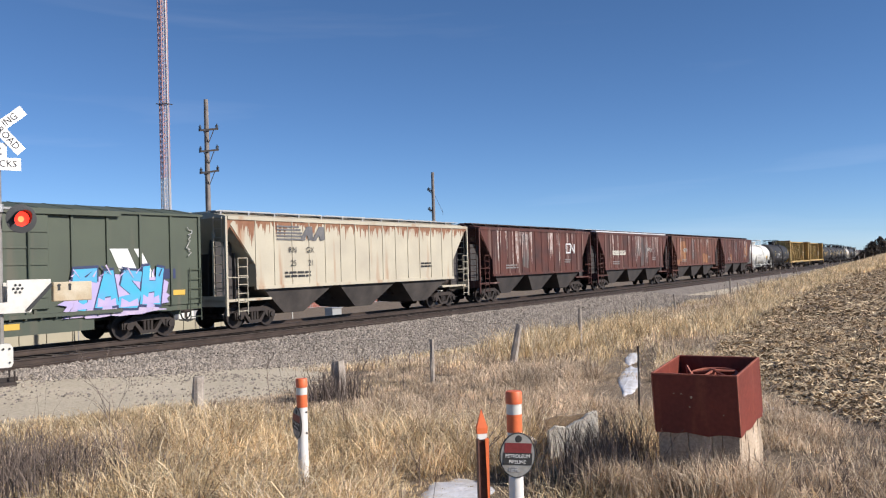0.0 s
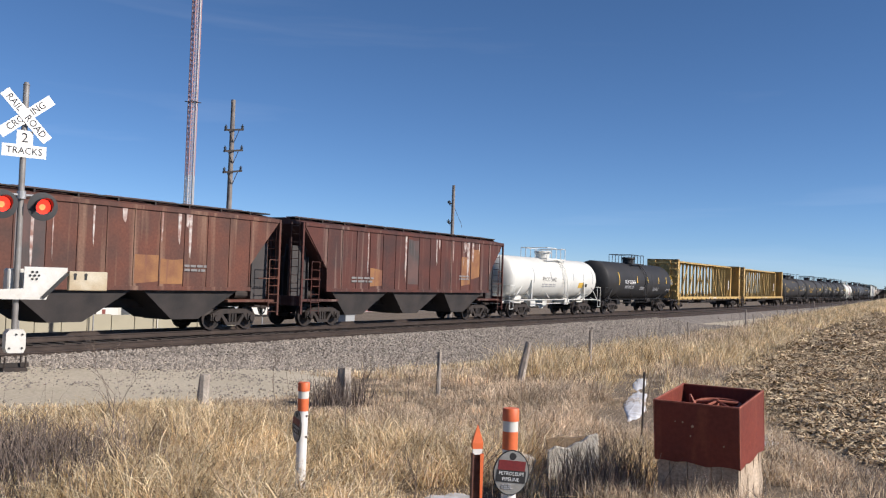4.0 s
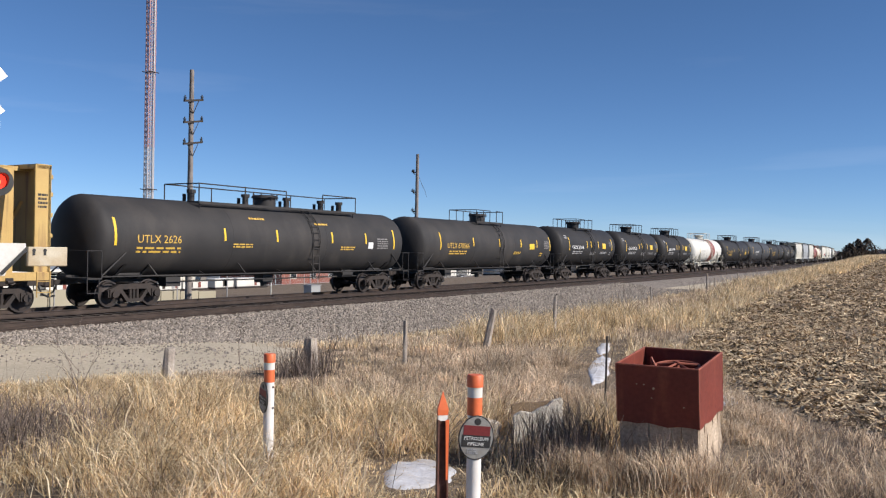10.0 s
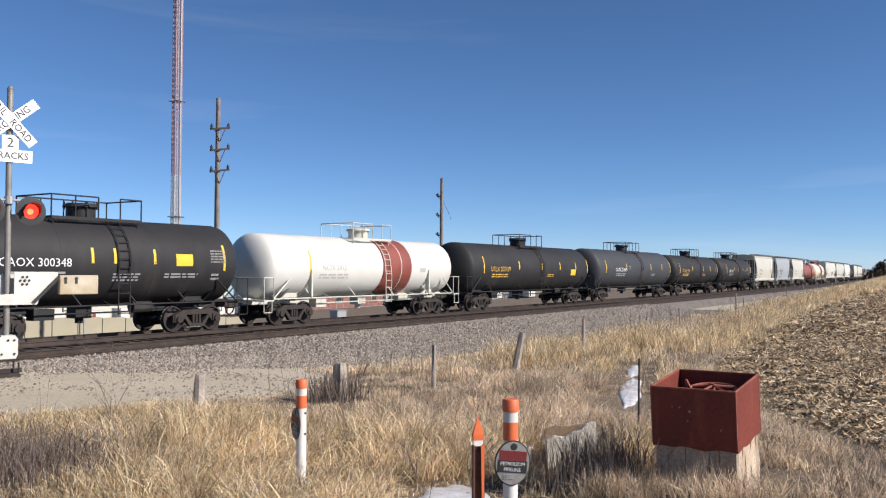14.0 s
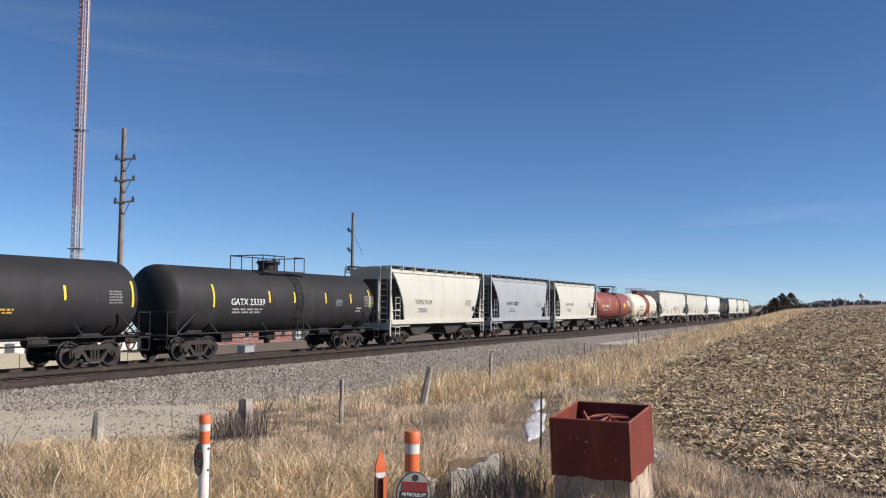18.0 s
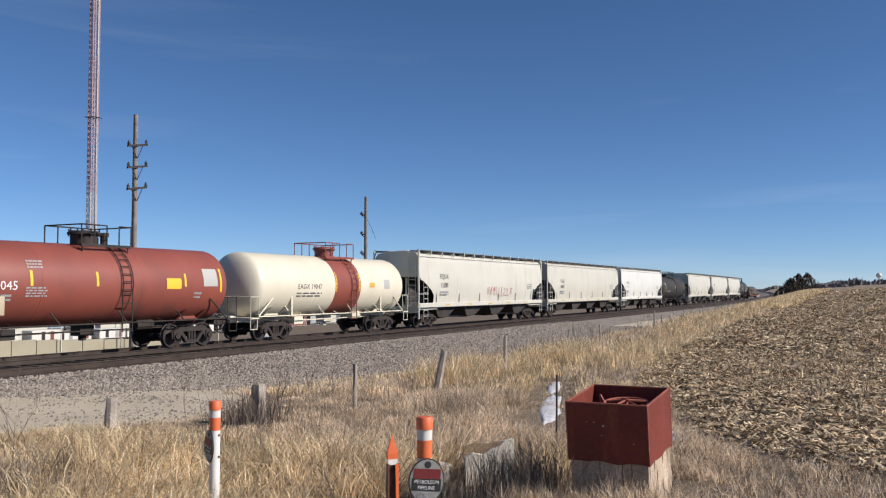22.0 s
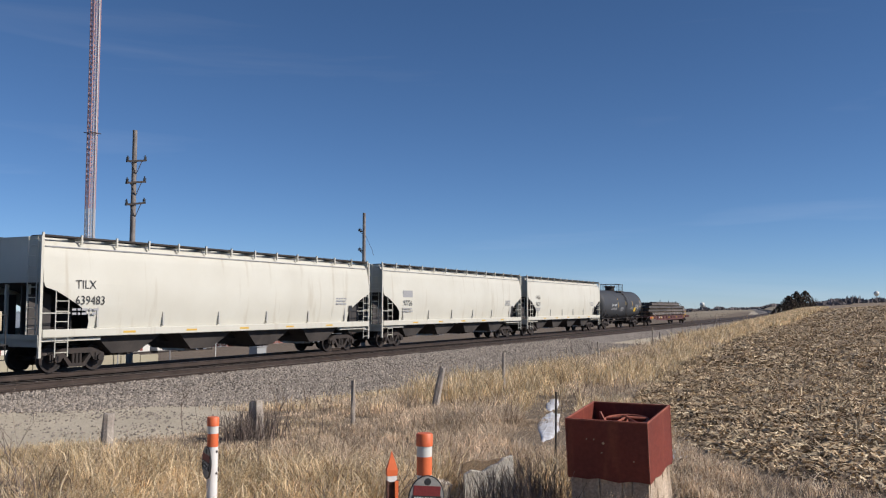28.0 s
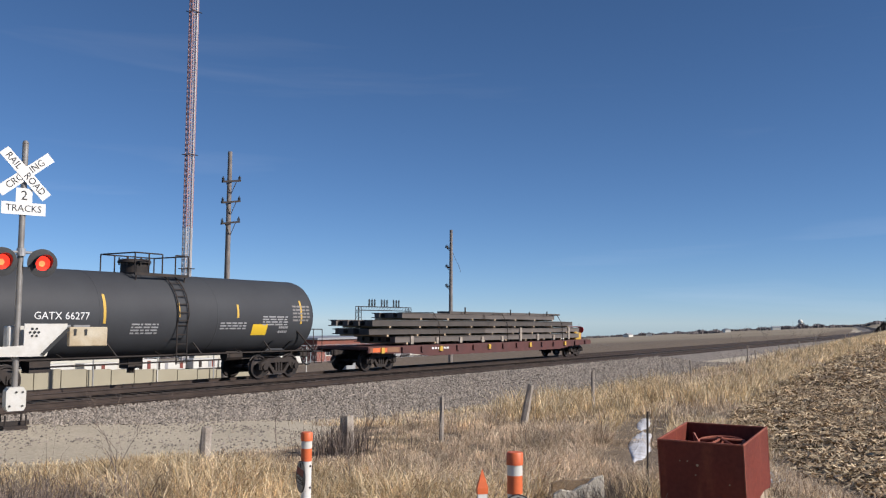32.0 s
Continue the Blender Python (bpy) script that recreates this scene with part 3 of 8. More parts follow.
    for y in (-1, 1):
        bm = B()
        for x in (lx, lx + 0.45):
            pts = [(x, y * 1.5, 0.75), (x, y * 1.5, cz - 0.3)]
            for i in range(1, 7):
                a = math.asin(-0.3 / R) + (radians(66) - math.asin(-0.3 / R)) * i / 6
                pts.append((x, y * (R + 0.08) * math.cos(a), cz + (R + 0.08) * math.sin(a)))
            rods(bm, pts, 0.024)
        for i in range(11):
            if i < 5:
                p = (0, y * 1.5, 0.8 + i * 0.33)
            else:
                a = math.asin(-0.3 / R) + radians(80) * (i - 4.5) / 7.5
                p = (0, y * (R + 0.08) * math.cos(a), cz + (R + 0.08) * math.sin(a))
            rod(bm, (lx, p[1], p[2]), (lx + 0.45, p[1], p[2]), 0.018, 5)
        part("side_ladder", bm, top_paint, th)
    # markings
    for i, x in enumerate(strips):
        tall = 0.95 if i in (0, len(strips) - 1) else 0.5
        bm = B()
        T.patch(bm, x - 0.05, x + 0.05, cz + 0.2 - tall / 2, cz + 0.2 + tall / 2)
        part("reflector_strip", bm, strip_paint, th)
    for i, (x, z, w, h, m) in enumerate(placards):
        bm = B()
        if m is M_MARK_G and paint in (M_BLACK, M_BLACK_DULL, M_GREYTANK):
            # a stencilled block of small print
            T.bars(bm, x, z, w, h, 5, seed + 20 + i)
            tagged(part("stencil_block", bm, M_DIM, th), kind="stuff")
            continue
        T.patch(bm, x - w / 2, x + w / 2, z - h / 2, z + h / 2)
        part("placard", bm, m, th)
    if words:
        T.text(words, words_size, words_paint, th, words_x, cz - 0.05, 1.05)
    bm = B()
    T.bars(bm, words_x, cz - 0.42, 2.0, 0.26, 2, seed)
    for i, (x, z, w, h, rows) in enumerate(stencils):
        T.bars(bm, x, z, w, h, rows, seed + i + 1)
    part("small_lettering", bm, {M_MARK_W: M_MARK_G, M_MARK_K: M_MARK_G}.get(words_paint, words_paint), th)
    if end_frames:
        bm = B()
        for sx in (-1, 1):
            box(bm, sx * (L / 2 - 3.3), sx * (L / 2 - 3.4), -1.42, -1.2, 1.08, 2.3)
        part("upright_bracket", bm, rail_paint, th)
    running_gear(th, L, 2.65)
    return th


def loft_body(levels, ends):
    """A hopper's body: levels of (half width, height) from the top down, and the half length at each."""
    bm = B()
    rows = []
    for (w, z), e in zip(levels, ends):
        rows.append([bm.verts.new((-e, -w, z)), bm.verts.new((e, -w, z)), bm.verts.new((e, w, z)), bm.verts.new((-e, w, z))])
    for a, b in zip(rows[:-1], rows[1:]):
        for i in range(4):
            bm.faces.new((a[i], b[i], b[(i + 1) % 4], a[(i + 1) % 4]))
    bm.faces.new(rows[0])
    bm.faces.new(rows[-1])
    bmesh.ops.recalc_face_normals(bm, faces=bm.faces)
    return bm


def chute(x0, x1, z0, z1, w=1.42, c=0.6, wc=1.05):
    """One hopper bottom, wide above and drawn in to its gate."""
    bm = B()
    xm = (x0 + x1) / 2
    v = [bm.verts.new(p) for p in ((x0, -w, z1), (x1, -w, z1), (x1, w, z1), (x0, w, z1), (xm - c, -wc, z0), (xm + c, -wc, z0), (xm + c, wc, z0), (xm - c, wc, z0))]
    for f in ((0, 1, 2, 3), (4, 5, 6, 7), (0, 1, 5, 4), (1, 2, 6, 5), (2, 3, 7, 6), (3, 0, 4, 7)):
        bm.faces.new([v[i] for i in f])
    bmesh.ops.recalc_face_normals(bm, faces=bm.faces)
    return bm


def hopper_ends(th, L, paint, top, dark, web=()):
    """Sills, corner posts, ladders and platforms at both ends of a hopper; web: outline of the upright plate over the truck, from the end inwards."""
    for sx in (-1, 1):
        e = sx * (L / 2 - 0.62)
        if web:
            part("end_bulkhead", box(B(), e - sx * (web[1][0] * 0.55), e - sx * (web[1][0] * 0.55 + 0.05), -1.0, 1.0, 1.1, web[3][1] - 0.55), M_CHUTE_BLACK, th)
            for y in (-0.88, 0.88):
                part("side_web", solid(B(), [(e - sx * 0.1, 1.1), (e - sx * 0.95, 1.1), (e - sx * 0.95, web[3][1] - 0.1), (e - sx * 0.1, web[3][1] - 0.1)], y - 0.02, y + 0.02, "y"), M_CHUTE_BLACK, th)
            part("web_plate", solid(B(), [(e - sx * u, z) for u, z in web], -0.03, 0.03, "y"), M_CHUTE_BLACK, th)
        bm = B()
        box(bm, e, e - sx * 2.6, -1.42, 1.42, 1.06, 1.16, 0.015)
        box(bm, e - sx * 0.0, e - sx * 0.12, -1.5, 1.5, 0.9, 1.3)
        part("end_sill", bm, paint, th)
        for y in (-1.5, 1.5):
            part("corner_post", box(B(), e - sx * 0.02, e - sx * 0.12, y - 0.04, y + 0.04, 0.55, top), paint, th)
        for y in (-0.55, 0.55):
            part("end_post", box(B(), e - sx * 0.3, e - sx * 0.4, y - 0.05, y + 0.05, 1.1, top - 0.6), paint, th)
        bm = B()
        ladder(bm, e - sx * 0.62, -1.55, 0.55, 2.75, 0.5)
        ladder(bm, e - sx * 0.06, -1.3, 1.0, top, 0.45, along_x=False)
        rods(bm, [(e - sx * 0.06, -1.54, 2.0), (e - sx * 1.2, -1.54, 2.0)], 0.02)
        part("ladder", bm, paint, th)
        bm = B()
        box(bm, e - sx * 1.5, e - sx * 1.9, -0.5, 0.5, 1.2, 1.65, 0.04)
        rod(bm, (e - sx * 0.9, -0.7, 1.35), (e - sx * 1.7, -0.7, 1.35), 0.16, 10)
        part("brake_gear", bm, dark, th)


def ribbed_hopper(L, paint, chute_paint, label, seed=0, rust_top=False, words=(), logo=None, bays=3, snow=False, dark_paint=None, stains=(), drips=0, scribble=None):
    th = thing("covered_hopper", pose(0, 0, 0), label, "hopper car", "freight cars of the passing train")
    h = L / 2 - 0.72
    levels = [(0.35, 4.58), (1.46, 4.36), (1.5, 4.3), (1.5, 3.85), (1.5, 2.5), (1.5, 1.62)]
    ends = [h, h, h, h - 0.38, h - 1.5, h - 1.6]
    part("body", loft_body(levels, ends), paint, th)
    # the sheet between the end post and the slope
    for sx in (-1, 1):
        for y in (-1.44, 1.44):
            bm = B()
            solid(bm, [(sx * (h - 0.0), 4.3), (sx * (h - 0.05), 4.15), (sx * (h - 1.48), 2.5), (sx * (h - 1.48), 4.3)], y - 0.02, y + 0.02, "y")
            part("end_gusset", bm, paint, th)
    n = 15
    for i in range(n):
        x = -(h - 1.55) + (2 * h - 3.1) * i / (n - 1)
        for y in (-1.5, 1.5):
            s = 1 if y > 0 else -1
            bm = B()
            solid(bm, [(y - 0.02 * s, 1.6), (y + 0.028 * s, 1.66), (y + 0.028 * s, 4.2), (y - 0.02 * s, 4.3)], x - 0.025, x + 0.025)
            part("side_rib", bm, paint, th)
    for y in (-1.5, 1.5):
        part("top_chord", box(B(), -h + 0.05, h - 0.05, y - 0.05, y + 0.05, 4.22, 4.36), dark_paint or paint, th)
        part("side_sill", box(B(), -h + 1.5, h - 1.5, y - 0.06, y + 0.06, 1.5, 1.64), dark_paint or paint, th)
    for x in np.arange(-h + 0.8, h - 2.0, 3.3):
        part("roof_hatch", box(B(), x, x + 3.0, -0.32, 0.32, 4.56, 4.68, 0.03), M_BRIGHT if snow else paint, th)
    bm = B()
    for y in (-0.75, 0.75):
        box(bm, -h, h, y - 0.22, y + 0.22, 4.56, 4.6)
    for x in np.arange(-h + 0.2, h, 1.5):
        box(bm, x, x + 0.06, -1.0, 1.0, 4.45, 4.57)
    part("running_board", bm, M_GREY if rust_top else M_STEEL, th)
    span = (2 * h - 3.6) / bays
    for i in range(bays):
        x = -h + 1.8 + span * i
        part("hopper_chute", chute(x + 0.05, x + span - 0.05, 0.45, 1.62, 1.46), chute_paint, th)
        bm = B()
        xm = x + span / 2
        box(bm, xm - 0.55, xm + 0.55, -0.6, 0.6, 0.42, 0.58, 0.02)
        rod(bm, (xm, -0.8, 0.5), (xm, 0.8, 0.5), 0.05, 6)
        part("outlet_gate", bm, M_STEEL, th)
    bm = B()
    box(bm, -h, h, -0.3, 0.3, 0.85, 1.15)
    part("center_sill", bm, M_STEEL, th)
    hopper_ends(th, L, paint, 4.35, M_STEEL, ((0.55, 1.1), (1.8, 1.1), (1.7, 2.4), (0.7, 3.5), (0.55, 2.6)))
    if rust_top:
        bm = B()
        rng = random.Random(seed)
        x = -h
        while x < h - 0.1:
            w = rng.uniform(0.05, 0.22)
            d = rng.uniform(0.1, 0.6) * rng.uniform(0.5, 1.4) * (1.5 if x < -h + 1.6 else 1)
            k = rng.uniform(0.2, 0.8)
            solid(bm, [(x, 4.24), (x + w * 1.6, 4.24), (x + w, 4.24 - d * 0.5), (x + w * k, 4.24 - d)], -1.505 - 0.001 * rng.random(), -1.5, "y")
            x += w * rng.uniform(0.5, 1.0)
        solid(bm, [(-h + 0.06, 4.2), (-h + 0.1, 4.05), (-h + 1.42, 2.62), (-h + 1.44, 3.3), (-h + 0.95, 4.2)], -1.468, -1.462, "y")
        part("rust_stain", bm, M_RUST, th, "orange rust along the roof edge")
    # stained panels between the ribs, pale drips from the roof, and a scribble
    gap = (2 * h - 3.1) / (n - 1)
    rng = random.Random(seed + 40)
    for k, m, z0, z1 in stains:
        x0, x1 = -(h - 1.55) + gap * k + 0.045, -(h - 1.55) + gap * (k + 1) - 0.045
        q = [rng.uniform(-0.12, 0.12) for _ in range(4)]
        part("stained_panel", solid(B(), [(x0, z0 + q[0]), (x1, z0 + q[1]), (x1, z1 + min(0, q[2])), ((x0 + x1) / 2, z1 + min(0, q[3])), (x0, z1)], -1.506, -1.501, "y"), m, th)
    for i in range(drips):
        x = rng.uniform(-h + 2.2, h - 2.2)
        w, d = rng.uniform(0.02, 0.1), rng.uniform(0.4, 2.4)
        part("pale_drip", solid(B(), [(x - w, 4.2), (x + w, 4.2), (x + w * 0.85, 4.2 - d * 0.6), (x + w * 0.4, 4.2 - d), (x - w * 0.3, 4.2 - d * 0.88), (x - w * 0.75, 4.2 - d * 0.7), (x - w * 0.8, 4.2 - d * 0.3)], -1.511, -1.507, "y"), M_DRIP, th)
    if snow:
        part("roof_snow", box(B(), -h + 0.1, h - 0.1, -1.42, -0.95, 4.4, 4.49, 0.02), M_SNOW, th, "thin line of snow on the roof edge")
        for i, s in enumerate(("IN", "TX", "765", "997")):
            x = -5.3 + 0.72 * i + (0.1 if i > 1 else 0)
            part("lettering_patch", box(B(), x - 0.33, x + 0.33, -1.536, -1.5, 2.65, 3.0), M_CREAM, th)
            flat_text(s, 0.34, M_MARK_K, th, x, -1.54, 2.82)
    if scribble:
        bm = B()
        x = scribble
        for i in range(7):
            rods(bm, [(x + 0.11 + 0.11 * math.cos(k * 1.3 + i), -1.532, 3.05 + (0.1 + 0.07 * (i % 3)) * math.sin(k * 1.3 + 2 * i) + rng.uniform(-0.04, 0.04)) for k in range(7)], 0.012, 4)
            x += 0.2
        part("scrawled_paint", bm, M_MARK_S, th, "thin pale scrawl")
    for s, size, m, x, z in words:
        flat_text(s, size, m, th, x, -1.54, z)
    bm = B()
    bars(bm, -h + 4.0, -1.532, 2.05, 1.6, 0.3, 2, seed)
    bars(bm, h - 4.2, -1.532, 2.3, 1.0, 0.3, 2, seed + 1)
    part("small_lettering", bm, M_MARK_K if rust_top else M_DIM, th)
    if logo:
        logo(th, h)
    running_gear(th, L, 2.6)
    return th


def smooth_hopper(L, paint, label, bays=3, words=(), seed=0, top=4.32, small=False, chute_paint=None, marks=True, scrawl=False, tape=False, patch=None):
    """A hopper with smooth, bulging sides and a railed roof walk."""
    th = thing("covered_hopper", pose(0, 0, 0), label, "hopper car", "freight cars of the passing train")
    chute_paint = chute_paint or M_CHUTE
    h = L / 2 - 0.75
    if small:
        cut = [0.3, 0.3, 0.35, 0.6, 0.95, 1.2, 1.4, 1.6, 1.75]
    else:
        cut = [0.0, 0.0, 0.0, 0.0, 0.0, 1.3, 2.1, 2.8, 3.0]
    levels = [(0.4, top + 0.2), (1.28, top + 0.06), (1.42, top - 0.12), (1.5, top - 0.5), (1.57, 3.0) if not small else (1.56, top - 1.1), (1.58, 2.75), (1.56, 2.3), (1.48, 1.75), (1.44, 1.45)]
    if not small:
        # side sheets that reach past the sloping ends, with a stepped lower corner
        edge = [(3.0, 0.0), (2.85, 0.06), (2.72, 0.5), (2.5, 0.95), (2.2, 1.5), (1.95, 1.82), (1.7, 1.88), (1.45, 1.85)]
        for sx in (-1, 1):
            for y in (-1, 1):
                bm = B()
                rows = []
                for z, c in edge:
                    w = float(np.interp(z, [1.45, 1.75, 2.3, 2.75, 3.0], [1.44, 1.48, 1.56, 1.58, 1.57])) + 0.004
                    rows.append([bm.verts.new((sx * (h - c), y * k, z)) for k in (w, w - 0.02)] + [bm.verts.new((sx * (h - 3.3), y * k, z)) for k in (w - 0.02, w)])
                for a, b in zip(rows[:-1], rows[1:]):
                    for i in range(4):
                        bm.faces.new((a[i], b[i], b[(i + 1) % 4], a[(i + 1) % 4]))
                bmesh.ops.recalc_face_normals(bm, faces=bm.faces)
                smooth(part("end_sheet", bm, paint, th), 30)
    body = smooth(part("body", loft_body(levels, [h - c for c in cut]), paint, th), 30)
    # the sloping sheets at both ends, in dark chute colour that paints in their shade
    for sx in (-1, 1):
        bm = B()
        prev = None
        for (w, z), c in list(zip(levels, cut))[3 if small else 4:]:
            row = [bm.verts.new((sx * (h - c + 0.012), y, z)) for y in (-w + 0.06, w - 0.06)]
            if prev:
                bm.faces.new((prev[0], prev[1], row[1], row[0]))
            prev = row
        part("end_slope_sheet", bm, chute_paint, th, "sloping end sheet, coloured dark for its shade")
    bm = B()
    for y in (-1.52, 1.52):
        box(bm, -h, h, y - 0.06, y + 0.06, 1.2, 1.47, 0.02)
    part("side_sill", bm, paint, th)
    bm = B()
    for y in (-1.44, 1.44):
        box(bm, -h + 0.1, h - 0.1, y - 0.025, y + 0.025, top - 0.14, top - 0.105)
    part("roof_seam", bm, M_MARK_G, th)
    # roof walk
    bm = B()
    for y in (-1.15, 1.15):
        box(bm, -h, h, y - 0.28, y + 0.28, top + 0.2, top + 0.24)
        box(bm, -h, h, y * 1.25 - 0.02, y * 1.25 + 0.02, top + 0.2, top + 0.26)
    part("roof_walk", bm, M_STEEL, th)
    n = max(5, int(L / 1.6))
    for i in range(n + 1):
        x = -h + 2 * h * i / n
        bm = box(B(), x - 0.03, x + 0.03, -1.4, 1.4, top + 0.12, top + 0.2)
        for y in (-1.46, 1.46):
            box(bm, x - 0.035, x + 0.035, y - 0.03, y + 0.03, top - 0.02, top + 0.32)
        part("walk_bracket", bm, paint, th)
    for x in np.arange(-h + 0.6, h - 1.6, 2.1):
        part("roof_hatch", box(B(), x, x + 1.9, -0.42, 0.42, top + 0.16, top + 0.27, 0.03), paint, th)
    if small:
        for sx in (-1, 1):
            for y in (-1.4, 1.4):
                part("corner_gusset", solid(B(), [(sx * (h - 0.02), 1.45), (sx * (h - 0.5), 1.45), (sx * (h - 0.25), 2.9)], y - 0.02, y + 0.02, "y"), paint, th)
    if not small:
        n = 6
        for i in range(n):
            x = -h + 2.2 + (2 * h - 4.4) * i / (n - 1)
            for y in (-1.53, 1.53):
                part("side_stiffener", box(B(), x - 0.035, x + 0.035, y - 0.02, y + 0.02, 1.5, 2.02 if i not in (0, n - 1) else 2.3), M_MARK_S, th)
    span = (2 * h - 3.8) / bays
    for i in range(bays):
        x = -h + 1.9 + span * i
        part("hopper_chute", chute(x + 0.1, x + span - 0.1, 0.55, 1.46, 1.4), chute_paint, th)
        bm = B()
        xm = x + span / 2
        box(bm, xm - 0.5, xm + 0.5, -0.62, 0.62, 0.45, 0.62, 0.02)
        rod(bm, (xm - 0.2, -1.0, 0.55), (xm - 0.2, 1.0, 0.55), 0.07, 8)
        box(bm, xm + 0.15, xm + 0.35, -1.0, -0.8, 0.5, 0.68)
        part("outlet_gate", bm, M_GREY if i % 2 else M_STEEL, th)
    bm = B()
    box(bm, -h, h, -0.3, 0.3, 0.85, 1.15)
    part("center_sill", bm, M_STEEL, th)
    hopper_ends(th, L, paint, top + 0.2, M_STEEL, () if small else ((0.5, 1.1), (3.0, 1.1), (2.9, 1.7), (1.4, 2.72), (0.5, 2.95)))
    for s, size, m, x, z in words:
        flat_text(s, size, m, th, x, -1.592, z)
    bm = B()
    wx = words[0][3] if words else -h + 3.2
    bars(bm, wx, -1.585, 2.05, 1.1, 0.28, 2, seed)
    bars(bm, h - 2.6, -1.59, 2.5, 0.9, 0.4, 3, seed + 3)
    part("small_lettering", bm, M_MARK_G, th)
    bm = B()
    box(bm, h - 1.9, h - 1.62, -1.592, -1.586, 2.0, 2.28)
    part("hazard_panel", bm, M_MARK_K, th)
    if not small:
        for i in range(5):
            x = -h + 3.6 + i * (2 * h - 7.2) / 4
            part("reflector_strip", box(B(), x - 0.28, x + 0.28, -1.584, -1.58, 1.285, 1.36), M_MARK_O, th)
    if patch:
        x, z = patch
        part("painted_patch", box(B(), x - 0.55, x + 0.55, -1.592, -1.586, z - 0.19, z + 0.19), M_MARK_G, th, "dark painted-over patch")
    if tape:
        for i in range(4):
            bm = B()
            box(bm, -h + 3.4 + i * 1.2, -h + 4.5 + i * 1.2, -1.585, -1.581, 1.25, 1.42)
            part("conspicuity_tape", bm, M_RED if i % 2 else M_BRIGHT, th)
    if scrawl:
        strokes = {"H": ((0, 0, 0, 1), (0.6, 0, 0.6, 1), (0, 0.5, 0.6, 0.5)), "O": ((0.3, 0, 0, 0.5), (0, 0.5, 0.3, 1), (0.3, 1, 0.6, 0.5), (0.6, 0.5, 0.3, 0), (0, 0, 0.7, 1.1)),
                   "M": ((0, 0, 0.1, 1), (0.1, 1, 0.35, 0.4), (0.35, 0.4, 0.6, 1), (0.6, 1, 0.7, 0)), "E": ((0.05, 0, 0, 1), (0, 1, 0.55, 1), (0, 0.5, 0.45, 0.5), (0.05, 0, 0.6, 0)),
                   "L": ((0.05, 1, 0, 0), (0, 0, 0.55, 0.05)), "S": ((0.6, 0.95, 0.1, 0.8), (0.1, 0.8, 0.55, 0.4), (0.55, 0.4, 0, 0)), "8": ((0, 0.2, 0.5, 0.8), (0.5, 0.8, 0, 0.9), (0, 0.9, 0.5, 0.1), (0.5, 0.1, 0, 0.2))}
        bm = B()
        x = -0.45
        for c in "HOMELESS 8":
            for a, b, p, q in strokes.get(c, ()):
                rod(bm, (x + 0.36 * a + 0.08 * b, -1.594, 1.93 + 0.5 * b), (x + 0.36 * p + 0.08 * q, -1.594, 1.93 + 0.5 * q), 0.013, 4)
            x += 0.47 if c != " " else 0.25
        rod(bm, (1.6, -1.594, 1.86), (3.3, -1.594, 1.9), 0.012, 4)
        part("scrawled_paint", bm, M_PINK, th, "thin red scrawl in capitals")
    running_gear(th, L, 2.55)
    return th


